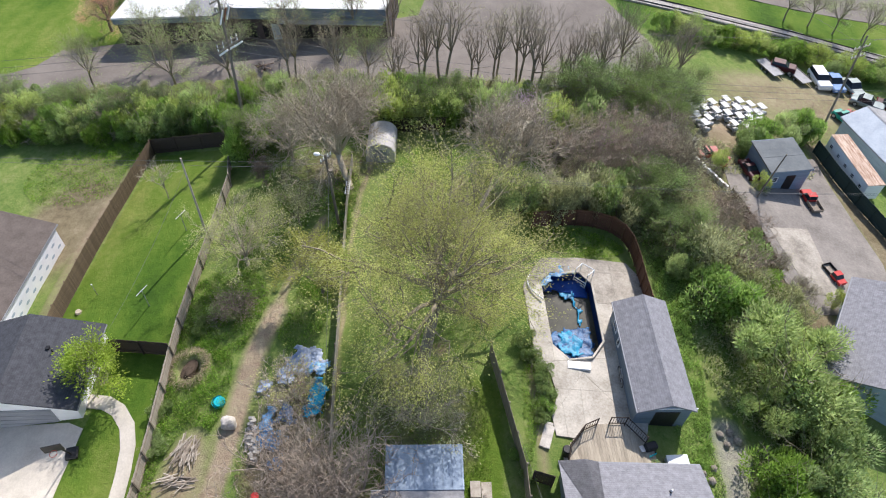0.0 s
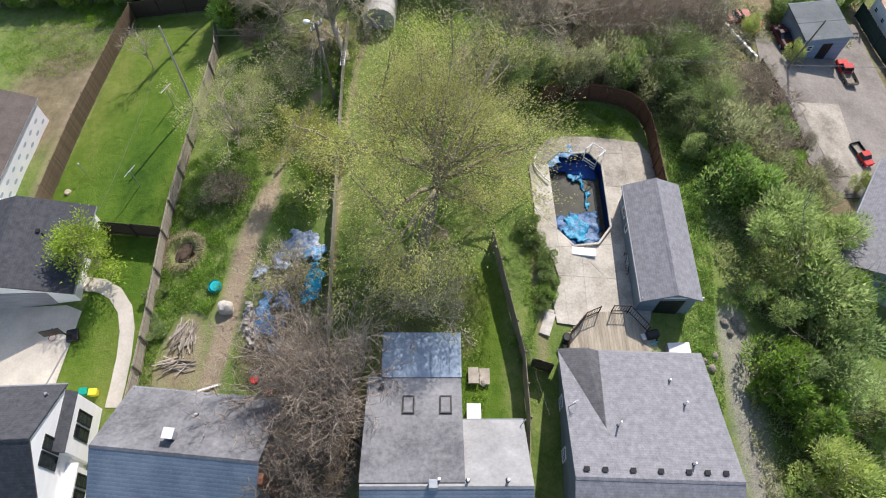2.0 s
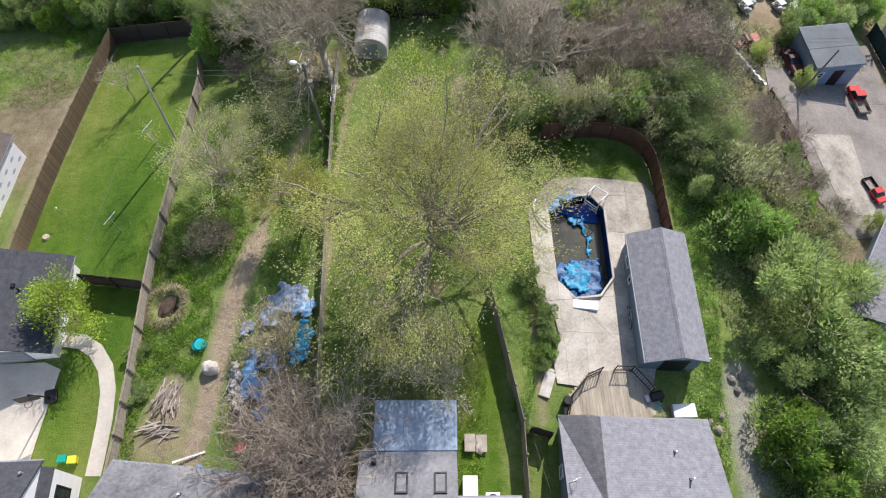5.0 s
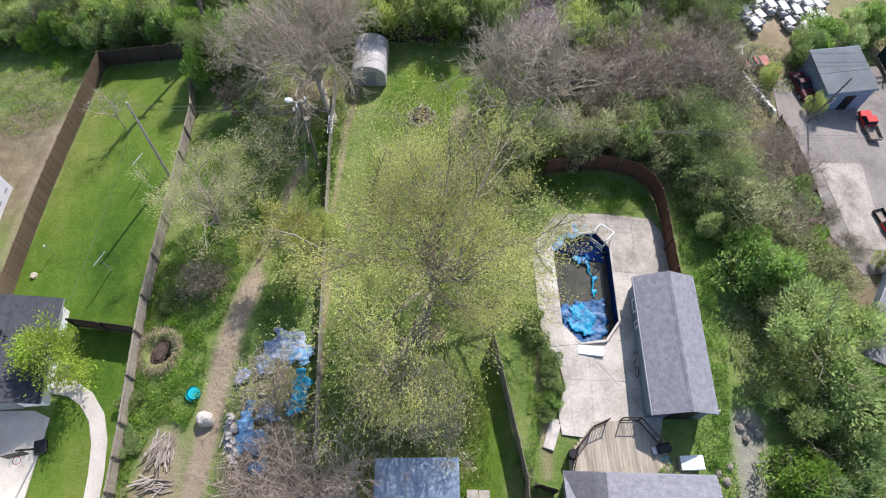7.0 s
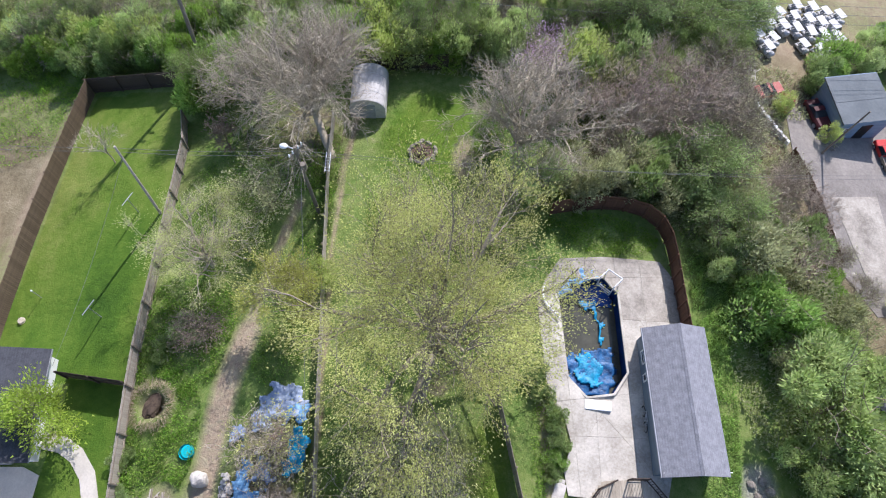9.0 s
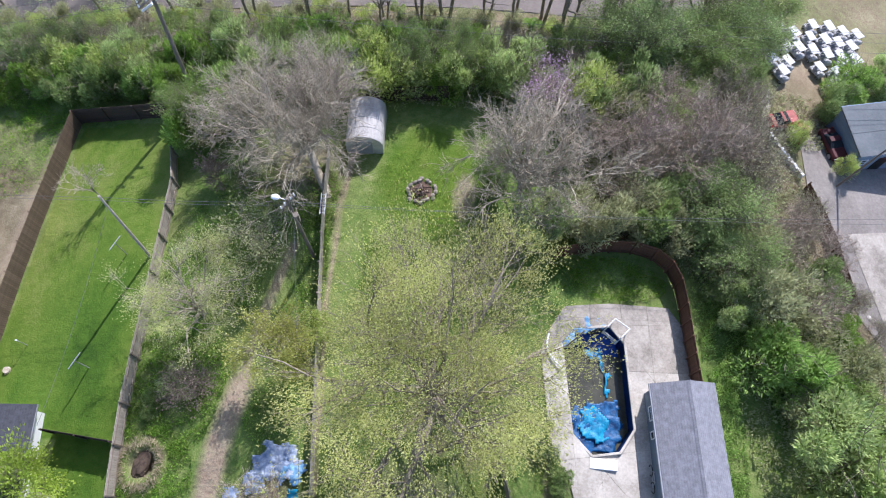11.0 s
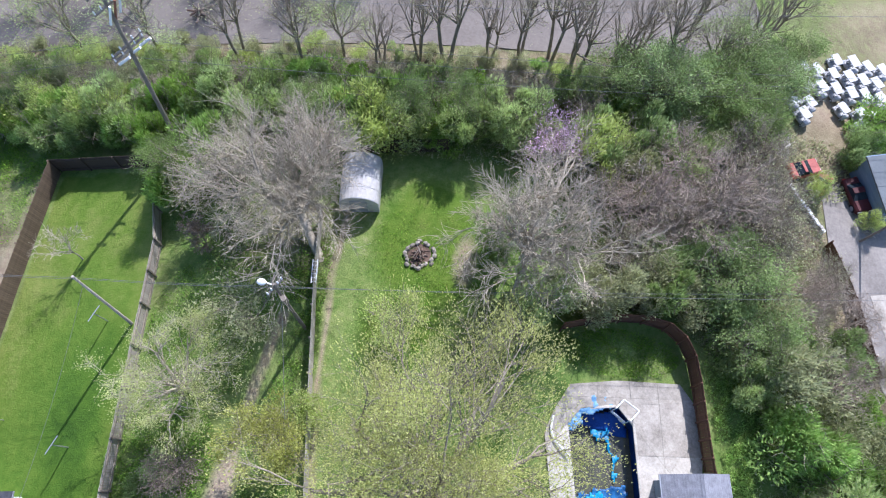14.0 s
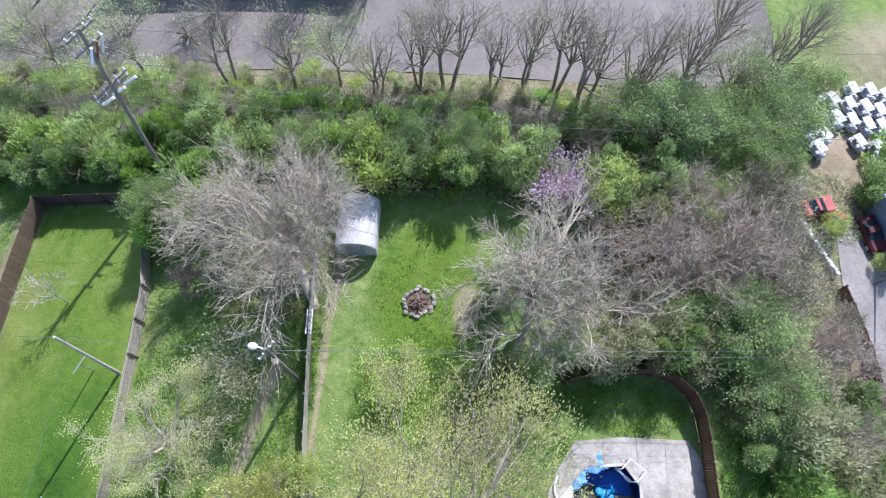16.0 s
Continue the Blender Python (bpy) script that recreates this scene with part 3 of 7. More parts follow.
def fence(line, height, material, label, step=2.44, posts_side=1, cap=False, rail_mat=None):
    """A board fence: a post each step, rails on one side, and a panel of boards between each two posts."""
    x0, y0 = line[0]
    f = thing("fence", x0, y0, label, "fence")
    o = Vector(f.matrix_world.translation)
    pts = []
    for (ax, ay), (bx, by) in zip(line, line[1:]):
        n = max(1, round(math.hypot(bx - ax, by - ay) / step))
        pts += [(ax + (bx - ax) * i / n, ay + (by - ay) * i / n) for i in range(n)]
    pts.append(line[-1])
    rm = rail_mat or material
    for p in pts:
        z = G(*p) - o.z
        bm = box(B(), -0.05, 0.05, -0.05, 0.05, -0.4, height + 0.06, None, 0.008)
        bmesh.ops.translate(bm, verts=bm.verts[:], vec=(p[0] - o.x, p[1] - o.y, z))
        part("post", bm, rm, f)
    for a, c in zip(pts, pts[1:]):
        d = Vector((c[0] - a[0], c[1] - a[1]))
        L = d.length
        za, zc = G(*a) - o.z, G(*c) - o.z
        ang = math.atan2(d.y, d.x)
        m = Matrix.Translation((a[0] - o.x, a[1] - o.y, 0)) @ Matrix.Rotation(ang, 4, "Z")
        nb = max(2, round(L / 0.15))
        key = (material.name, round(height, 2))
        if key not in BOARDS:
            me = bpy.data.meshes.new("board")
            bm = box(B(), 0.004, 0.146, -0.01, 0.01, 0.03, height, None, 0.0)
            bm.to_mesh(me)
            bm.free()
            me.materials.append(material)
            BOARDS[key] = me
        for i in range(nb):
            zz = za + (zc - za) * (i + 0.5) / nb
            bd = new("board", BOARDS[key])
            bd.parent = f
            k = L / nb / 0.15
            bd.matrix_local = m @ Matrix.Translation((L * i / nb, 0.06 * posts_side + random.uniform(-0.006, 0.006), zz + random.uniform(-0.025, 0.025))) @ Matrix.Diagonal((k, 1, random.uniform(0.985, 1.01), 1))
        for zr in (0.35, height - 0.25):
            bm = B()
            aa, cc = m @ Vector((0.05, 0.025 * posts_side, za + zr)), m @ Vector((L - 0.05, 0.025 * posts_side, zc + zr))
            q = (cc - aa).to_track_quat("X", "Z").to_matrix().to_4x4()
            box(bm, 0, (cc - aa).length, -0.02, 0.02, -0.045, 0.045, Matrix.Translation(aa) @ q)
            part("rail", bm, rm, f)
    return f


fence([(-29.6, 46.6), (-29.5, 40), (-29.4, 33), (-29.1, 26), (-28.7, 21.5)], 1.9, M_WOOD, "brown weathered board fence along the mown lawn", posts_side=1)
fence([(-29.6, 46.7), (-22.0, 47.3)], 1.85, M_DARKWOOD, "dark board fence closing the lawn's far end", posts_side=1)
fence([(-20.3, 43.6), (-19.45, 41), (-19.05, 36.5), (-18.65, 31), (-18.25, 25), (-17.95, 22.5), (-17.15, 16.7), (-16.75, 12.7), (-16.5, 9.5)], 1.6, M_FENCE_P, "sun-bleached board fence with dark posts showing", posts_side=-1, rail_mat=M_WOOD_GREY)
fence([(-22.9, 22.9), (-18.15, 22.6)], 1.75, M_DARKWOOD, "short dark board fence between garage and garden fence")
fence([(-6.6, 49.4), (-0.4, 50.2)], 1.8, M_DARKWOOD, "dark board fence under the hedge", posts_side=1)
CURVE = [(8.2, 37.8), (9.9, 38.35), (12.0, 38.85), (13.6, 39.0), (15.1, 38.75), (16.1, 38.0), (16.65, 36.9), (16.95, 35.2), (17.2, 33), (17.5, 30.8), (17.75, 29.4)]
fence(CURVE, 1.95, M_WOOD_RED, "reddish-brown board fence curving round the pool yard", 1.35, posts_side=1)
fence([(5.2, 24.5), (6.6, 20.0), (7.85, 16), (8.4, 12), (8.6, 6.0)], 1.8, M_WOOD_GREY, "tall grey board fence beside the pool yard", posts_side=-1)


fence([(-8.6, 44.2), (-8.15, 39.5), (-7.25, 33), (-6.55, 28), (-5.6, 21), (-4.8, 15.5)], 1.5, M_FENCE_P, "pale weathered board fence between the two yards", posts_side=1, rail_mat=M_WOOD_GREY)

# ---- buildings ----
def gable(name, cx, cy, rz, half, dn, ds, eave_n, eave_s, ridge, wall, roof_n, roof_s, label, category="house", over=0.35, over_end=0.25, z=None, sink=1.2, trim=None):
    """A house whose ridge runs along its own x; dn and ds are the depths of its two slopes."""
    h = thing(name, cx, cy, label, category, rz, z=z)
    prof = [(-ds, -sink), (dn, -sink), (dn, eave_n - 0.12), (0, ridge - 0.12), (-ds, eave_s - 0.12)]
    bm = B()
    a = [bm.verts.new((-half, y, q)) for y, q in prof]
    c = [bm.verts.new((half, y, q)) for y, q in prof]
    bm.faces.new(a)
    bm.faces.new(c[::-1])
    for i in range(5):
        j = (i + 1) % 5
        bm.faces.new((a[j], a[i], c[i], c[j]))
    bmesh.ops.recalc_face_normals(bm, faces=bm.faces[:])
    part("wall", bm, wall, h)
    for d, ev, mt, s in ((dn, eave_n, roof_n, 1), (ds, eave_s, roof_s, -1)):
        k = (ridge - ev) / d
        yo, zo = s * (d + over), ev - k * over
        bm = B()
        L = half + over_end
        vs = [bm.verts.new(p) for p in ((-L, 0, ridge), (L, 0, ridge), (L, yo, zo), (-L, yo, zo),
                                        (-L, 0, ridge - 0.14), (L, 0, ridge - 0.14), (L, yo, zo - 0.14), (-L, yo, zo - 0.14))]
        for f in ((0, 1, 2, 3), (7, 6, 5, 4), (0, 4, 5, 1), (1, 5, 6, 2), (2, 6, 7, 3), (3, 7, 4, 0)):
            bm.faces.new([vs[i] for i in f])
        bmesh.ops.recalc_face_normals(bm, faces=bm.faces[:])
        part("roof_slope", bm, mt, h)
        part("gutter", box(B(), -L, L, yo - 0.04 if s < 0 else yo + 0.004, yo - 0.004 if s < 0 else yo + 0.09, zo - 0.16, zo - 0.04), trim or M_GREYWALL, h, "grey eaves gutter")
    bm = B()
    for s in (1, -1):
        d, ev = (dn, eave_n) if s > 0 else (ds, eave_s)
        k = math.atan2(ridge - ev, d)
        box(bm, -half - over_end, half + over_end, 0 if s > 0 else -0.15, 0.15 if s > 0 else 0, 0.004, 0.022, Matrix.Translation((0, 0, ridge)) @ Matrix.Rotation(-s * k, 4, "X"))
    part("ridge_cap", bm, roof_n, h)
    return h


def window(parent, x, y, z, w, t, nx, ny, frame_mat=None, bars=1):
    """A window on a wall: at x, y, z (its middle), facing (nx, ny)."""
    m = Matrix.Translation((x, y, z)) @ Matrix.Rotation(math.atan2(ny, nx), 4, "Z")
    bm = B()
    for a0, a1, c0, c1 in ((-w / 2, w / 2, t / 2 - 0.07, t / 2), (-w / 2, w / 2, -t / 2, -t / 2 + 0.07), (-w / 2, -w / 2 + 0.07, -t / 2 + 0.07, t / 2 - 0.07), (w / 2 - 0.07, w / 2, -t / 2 + 0.07, t / 2 - 0.07)):
        box(bm, 0.002, 0.06, a0, a1, c0, c1, m)
    for i in range(bars):
        zz = -t / 2 + t * (i + 1) / (bars + 1)
        box(bm, 0.002, 0.05, -w / 2 + 0.07, w / 2 - 0.07, zz - 0.02, zz + 0.02, m)
    f = part("window", bm, frame_mat or M_TRIM, parent)
    part("pane", box(B(), 0.003, 0.02, -w / 2 + 0.06, w / 2 - 0.06, -t / 2 + 0.06, t / 2 - 0.06, m), M_GLASS, f)
    return f


def vent_pipe(parent, x, y, z, h=0.5, r=0.06, material=None):
    p = part("vent_pipe", rod(B(), (x, y, z - 0.15), (x, y, z + h), r), material or M_PIPE, parent, "white plastic vent pipe")
    part("flashing", rod(B(), (x, y, z - 0.1), (x, y, z + 0.08), r * 2.2, r * 1.2), M_BLACK, p)


def roof_vent(parent, x, y, z):
    v = part("roof_vent", box(B(), x - 0.13, x + 0.13, y - 0.11, y + 0.11, z - 0.1, z + 0.1, None, 0.02), M_BLACK, parent, "black box roof vent")
    part("vent_hood", box(B(), x - 0.15, x + 0.15, y - 0.13, y + 0.13, z + 0.102, z + 0.13), M_BLACK, v)


def slope_z(y, d, ev, ridge):
    return ridge - (ridge - ev) * abs(y) / d


# right house with grey shingles
rh = gable("house", 15.05, 8.6, 4.5, 4.3, 7.9, 7.5, 2.7, 2.6, 5.5, M_BLUEGREY, M_SHING, M_SHING, "single-storey house with grey shingle roof and pale vent pipes")
for x, y, hh in ((-1.7, 3.1, 0.9), (2.5, 4.6, 0.6), (2.0, 6.2, 0.35), (2.0, 0.9, 0.5)):
    vent_pipe(rh, x, y, slope_z(y, 7.9, 2.7, 5.5), hh)
for x in (-3.9, -2.9, -1.4, 0.1, 1.6, 2.6, 3.6):
    roof_vent(rh, x, 0.45, slope_z(0.45, 7.9, 2.7, 5.5) + 0.02)
bm = B()   # small cross gable over the back door
for s, pts in ((1, ((-4.55, 8.3), (-2.9, 8.3), (-2.4, 2.9))), (-1, ((-2.9, 8.3), (-2.0, 8.3), (-2.4, 2.9)))):
    vs = [bm.verts.new((x, y, slope_z(y, 7.9, 2.7, 5.5) + (0.4 * (y - 2.9) / 5.4 if x in (-2.4, -2.9) else 0.03) + 0.02)) for x, y in pts]
    bm.faces.new(vs)
bmesh.ops.solidify(bm, geom=bm.faces[:], thickness=0.1)
part("cross_gable_roof", bm, M_SHING, rh)
for y, zz in ((-3.0, 1.4), (2.0, 1.4), (5.2, 1.4)):
    window(rh, -4.302, y, zz, 0.8, 1.1, -1, 0)
part("skylight", box(B(), 0.4, 0.9, -2.3, -1.7, 4.72, 5.0, None, 0.03), M_BLACK, rh)
bm = B()
rod(bm, (-4.4, 4.2, 4.0), (-4.1, 4.2, 4.9), 0.025)
rod(bm, (-4.3, 4.2, 4.85), (-3.9, 4.4, 4.75), 0.02)
rod(bm, (-4.1, 4.0, 4.6), (-4.1, 4.4, 4.65), 0.02)
part("aerial", bm, M_GALV, rh)

# middle house with the skylights
mh = gable("house", 3.75, 6.9, 6.5, 4.3, 3.75, 4.2, 3.1, 2.9, 5.4, M_GREYWALL, M_ROOFPALE, M_METALROOF, "house with pale flat-pitched rear roof and two skylights")
bm = B()
L0, L1, Y1 = -4.6, 0.95, 6.6
za, zb = 5.36, 3.0
vs = [bm.verts.new(p) for p in ((L0, 0.2, za), (L1, 0.2, za), (L1, Y1, zb), (L0, Y1, zb), (L0, 0.2, za - 0.16), (L1, 0.2, za - 0.16), (L1, Y1, zb - 0.16), (L0, Y1, zb - 0.16))]
for f in ((0, 1, 2, 3), (7, 6, 5, 4), (0, 4, 5, 1), (1, 5, 6, 2), (2, 6, 7, 3), (3, 7, 4, 0)):
    bm.faces.new([vs[i] for i in f])
bmesh.ops.recalc_face_normals(bm, faces=bm.faces[:])
part("rear_roof", bm, M_ROLL, mh, "stained grey roll roofing")
part("rear_wall", box(B(), L0 + 0.2, L1 - 0.2, 3.6, Y1 - 0.25, -1.2, 2.82), M_GREYWALL, mh)
part("roof_edge", box(B(), L0 - 0.03, L1 + 0.03, Y1 + 0.003, Y1 + 0.06, zb - 0.2, zb + 0.03), M_GALV, mh)


def tilt(y, z0):
    return Matrix.Translation((0, y, z0)) @ Matrix.Rotation(-math.atan2(za - zb, Y1 - 0.2), 4, "X")


for x in (-2.15, 0.0):
    y = 4.75
    zz = za - (za - zb) * (y - 0.2) / (Y1 - 0.2)
    m = tilt(y, zz) @ Matrix.Translation((x, 0, 0))
    bm = B()
    for b4 in ((-0.35, 0.35, 0.52, 0.62), (-0.35, 0.35, -0.62, -0.52), (-0.35, -0.26, -0.52, 0.52), (0.26, 0.35, -0.52, 0.52)):
        box(bm, b4[0], b4[1], b4[2], b4[3], -0.02, 0.10, m)
    sk = part("skylight", bm, M_BLACK, mh, "black-framed skylight")
    part("pane", box(B(), -0.27, 0.27, -0.53, 0.53, 0.0, 0.06, m), M_ROLL, sk, "dusty glass")
m = tilt(5.9, za - (za - zb) * 5.7 / 6.4)
part("turbine_vent", box(B(), -3.85, -3.6, -0.15, 0.15, -0.05, 0.3, m, 0.05), M_BLACK, mh)
for x, y in ((-0.4, 0.35), (1.1, 0.3), (3.2, 0.3)):
    vent_pipe(mh, x, y, slope_z(y, 3.75, 3.1, 5.4), 0.45, 0.08)
part("chimney", box(B(), -0.95, -0.5, -0.2, 0.25, 4.8, 6.1, None, 0.02), M_GALV, mh, "short metal chimney with an open top")
for x in (-3.6, -2.2):
    window(mh, x, -4.202, 1.4, 0.9, 1.2, 0, -1)
part("satellite_arm", rod(B(), (4.25, 3.6, 3.1), (4.55, 3.9, 3.7), 0.03), M_GALV, mh)

# blue-grey roofed porch behind it
po = thing("porch", 1.5, 14.6, "low porch with a blue-grey sheet-metal roof", "porch", 6.5)
m = Matrix.Rotation(-0.06, 4, "X")
part("roof", box(B(), -2.45, 2.35, -1.45, 1.5, 2.35, 2.43, m, 0.01), M_BLUEROOF, po)
for i in range(9):
    x = -2.35 + i * 0.575
    part("rib", box(B(), x - 0.02, x + 0.02, -1.44, 1.49, 2.432, 2.46, m), M_BLUEROOF, po)
for x in (-2.3, 0, 2.2):
    part("post", box(B(), x - 0.06, x + 0.06, 1.25, 1.37, -0.6, 2.3), M_WOOD_GREY, po)
part("floor", box(B(), -2.4, 2.3, -1.4, 1.4, -0.5, 0.2), M_WOOD_GREY, po)

# grey-roofed house
gh = gable("house", -10.95, 7.05, 1, 4.35, 3.7, 4.6, 3.0, 2.5, 5.4, M_GREYWALL, M_ROLL, M_METALROOF, "house with grey roll roofing and blue-grey ribbed metal roof")
ch = part("chimney", box(B(), -0.75, -0.3, 0.75, 1.2, 4.4, 5.55, None, 0.02), M_GALV, gh, "squat pale metal flue")
part("cap", box(B(), -0.82, -0.23, 0.68, 1.27, 5.56, 5.62), M_TRIM, ch)
vent_pipe(gh, 0.1, 2.5, slope_z(2.5, 3.7, 3.0, 5.4), 0.3)
bm = B()
for i in range(15):
    x = -4.4 + i * 0.63
    rod(bm, (x, 3.95, 2.9), (x, 4.1, 2.72), 0.03, n=5)
part("gutter_bracket", bm, M_GALV, gh)
part("brick_chimney", box(B(), 4.36, 4.75, -1.0, -0.4, 0, 4.3, None, 0.02), M_BRICK, gh, "red brick chimney stack")
window(gh, 4.352, -2.6, 1.6, 0.8, 1.2, 1, 0)
window(gh, 4.352, 1.6, 1.6, 0.8, 1.2, 1, 0)

# white gabled house
wh = gable("house", -23.4, 6.05, 9, 4.9, 3.5, 3.6, 5.5, 5.0, 7.8, M_WHITE, M_SHING_D, M_SHING_D, "two-storey white house with charcoal shingle roof and dark windows", over_end=0.1, over=0.25)
for y in (-0.65, 0.25):
    window(wh, 4.902, y, 5.3, 0.8, 1.8, 1, 0, M_BLACK, 2)
part("bay_wall", box(B(), 4.905, 5.35, 0.0, 3.4, 1.2, 4.75), M_WHITE, wh)
part("lower_bay_wall", box(B(), 4.905, 5.45, -2.9, -0.5, -1.2, 3.2), M_WHITE, wh)
part("lower_bay_roof", box(B(), 4.905, 5.6, -3.05, -0.35, 3.203, 3.3), M_TRIM, wh)
for y in (-2.1, -1.2):
    window(wh, 5.452, y, 2.2, 0.75, 1.3, 1, 0, M_BLACK, 2)
bm = B()
vs = [bm.verts.new(p) for p in ((4.905, -0.1, 5.2), (5.0, -0.1, 5.2), (5.0, 3.45, 5.2), (4.905, 3.45, 5.2), (4.905, -0.1, 4.753), (5.45, -0.1, 4.753), (5.45, 3.45, 4.753), (4.905, 3.45, 4.753))]
for f in ((0, 1, 2, 3), (4, 5, 1, 0), (1, 5, 6, 2), (3, 2, 6, 7), (7, 6, 5, 4), (0, 3, 7, 4)):
    bm.faces.new([vs[i] for i in f])
bmesh.ops.recalc_face_normals(bm, faces=bm.faces[:])
part("bay_roof", bm, M_SHING_D, wh)
for y in (1.35, 2.25):
    window(wh, 5.352, y, 3.2, 0.75, 1.7, 1, 0, M_BLACK, 2)
vent_pipe(wh, 4.3, 3.0, 5.6, 0.5, 0.08, M_GALV)

# garage
ga = gable("garage", -28.1, 20.2, 98, 3.25, 3.9, 4.6, 2.6, 2.6, 4.0, M_WHITE, M_SHING_D, M_SHING_D, "white garage with charcoal shingle roof and concrete drive", "garage", over=0.3, over_end=0.3)
bm = B()
box(bm, -3.31, -3.26, -2.9, 2.5, -0.3, 2.15)
gd = part("garage_door", bm, M_GREYWALL, ga, "closed sectional garage door")
for i in range(4):
    part("door_panel", box(B(), -3.34, -3.312, -2.8, 2.4, -0.2 + i * 0.56, 0.3 + i * 0.56, None, 0.008), M_GREYWALL, gd)
vent_pipe(ga, 0.6, -2.3, slope_z(2.3, 4.6, 2.6, 4.0), 0.35, 0.05, M_BLACK)
roof_vent(ga, 0.9, -1.9, slope_z(1.9, 4.6, 2.6, 4.0))
window(ga, 0.5, -4.602, 1.3, 0.8, 0.9, 0, -1)

# wrapped house
lh = gable("house", -37.6, 24.5, 93, 9.3, 5.0, 5.2, 3.3, 3.3, 4.9, M_WRAP, M_SHING_B, M_SHING_B, "long unfinished house in white house wrap under a brown shingle roof", over=0.1, over_end=0.4)
for i in range(15):
    for j, zz in enumerate((0.35, 1.35, 2.1)):
        x = -9 + i * 1.22 + (0.6 if j % 2 else 0)
        if x < 9.1:
            bm = rod(B(), (0, 0, 0), (0, 0.006, 0), 0.22, n=10)
            bmesh.ops.scale(bm, vec=(1.3, 1, 0.6), verts=bm.verts[:])
            bmesh.ops.translate(bm, vec=(x, -5.208, zz + 0.1), verts=bm.verts[:])
            part("printed_mark", bm, M_PALEBLUE, lh)

# pool shed
sh = gable("shed", 16.84, 25.15, 96.3, 4.3, 2.0, 1.75, 2.35, 2.45, 3.25, M_BLUEGREY, M_SHING, M_SHING, "long blue-grey shed with grey shingle gable roof", "shed", 0.12, 0.3, trim=M_GREYWALL)
part("door", box(B(), -4.34, -4.303, -1.0, 0.7, -0.4, 1.75), M_BLACK, sh, "dark shed doorway")
part("gable_trim", box(B(), -4.36, -4.31, -2.05, 2.05, 2.2, 2.34), M_TRIM, sh)
window(sh, 2.9, 2.002, 1.5, 0.9, 0.8, 0, 1)
window(sh, 1.6, 2.002, 1.5, 0.5, 1.2, 0, 1)

# arched garden shed
ar = thing("arched_shed", -6.15, 46.5, "pale grey barrel-roofed metal garden shed", "shed", 4)
N = 14
prof = [(-1.35, -0.5), (-1.35, 1.15)] + [(-1.35 * math.cos(math.pi * i / N), 1.15 + 1.1 * math.sin(math.pi * i / N)) for i in range(1, N)] + [(1.35, 1.15), (1.35, -0.5)]
bm = B()
a = [bm.verts.new((x, -1.75, z)) for x, z in prof]
c = [bm.verts.new((x, 1.75, z)) for x, z in prof]
bm.faces.new(a), bm.faces.new(c[::-1])
for i in range(len(prof) - 1):
    bm.faces.new((a[i + 1], a[i], c[i], c[i + 1]))
bmesh.ops.recalc_face_normals(bm, faces=bm.faces[:])
part("shell", bm, M_ARCH, ar)
for y in (-1.7, -0.85, 0, 0.85, 1.7):
    bm = B()
    pr = prof[1:-1]
    for (x1, z1), (x2, z2) in zip(pr, pr[1:]):
        rod(bm, (x1, y, z1), (x2, y, z2), 0.018, n=5)
    part("rib", bm, M_GALV, ar)
part("door", box(B(), -0.6, 0.6, -1.80, -1.752, -0.2, 1.7), M_GREYWALL, ar)

# blue outbuilding
bs = gable("outbuilding", 33.9, 52.7, 14, 2.2, 2.2, 2.1, 2.95, 2.66, 2.80, M_SLATEBLUE, M_GREYROOF, M_GREYROOF, "blue-grey block outbuilding with a low sloping grey roof", "outbuilding", 0.12, 0.12, trim=M_SLATEBLUE)
part("doorway", box(B(), -0.2, 0.8, -2.14, -2.103, -0.2, 1.9), M_BLACK, bs)
window(bs, -1.4, -2.104, 1.5, 0.6, 0.7, 0, -1)

# pale roofed house on the east edge
eh = gable("house", 37.0, 29.8, 62, 5.5, 3.9, 3.9, 2.8, 2.8, 4.4, M_PALEBLUE, M_SHING, M_SHING, "pale blue house with grey shingle roof beside the concrete yard")
# trailer with rusty roof
tr = thing("trailer", 43.3, 55.6, "long white trailer with a rust-streaked roof", "trailer", -80, scale=0.78)
part("body", box(B(), -5.2, 5.2, -1.2, 1.2, 0.5, 3.0, None, 0.08), M_WHITE, tr)
part("roof", box(B(), -5.25, 5.25, -1.25, 1.25, 3.003, 3.1, None, 0.03), M_RUST, tr)
for x in (-4, -2, 0, 2, 4):
    window(tr, x, -1.202, 1.9, 0.7, 0.6, 0, -1)
for x in (-3.2, 3.2):
    part("wheel", rod(B(), (x, -1.1, 0.35), (x, 1.1, 0.35), 0.4, n=14), M_RUBBER, tr)
gb = gable("outbuilding", 48.6, 59.6, -72, 5.0, 2.6, 2.6, 2.8, 2.8, 3.8, M_PALEBLUE, M_ROOFPALE, M_BLUEROOF2, "pale blue metal building with a low white ridge", "outbuilding")

# flat-roofed buildings beyond the road
def flat_roofed(cx, cy, rz, lean, x0, x1, depth, h, label):
    b = thing("flat_roofed_building", cx, cy, label, "building")
    b.matrix_world = pose(cx, cy, G(cx, cy), 0, lean, rz)
    part("wall", box(B(), x0, x1, 0, depth, -2.5, h), M_BROWNWALL, b)
    for k in range(int((x1 - x0) / 2.4)):
        x = x0 + 1.3 + 2.4 * k
        part("opening", box(B(), x - 0.7, x + 0.7, -0.05, -0.003, 0.1, 1.7 + 0.4 * (k % 2)), M_BLACK, b)
    return b


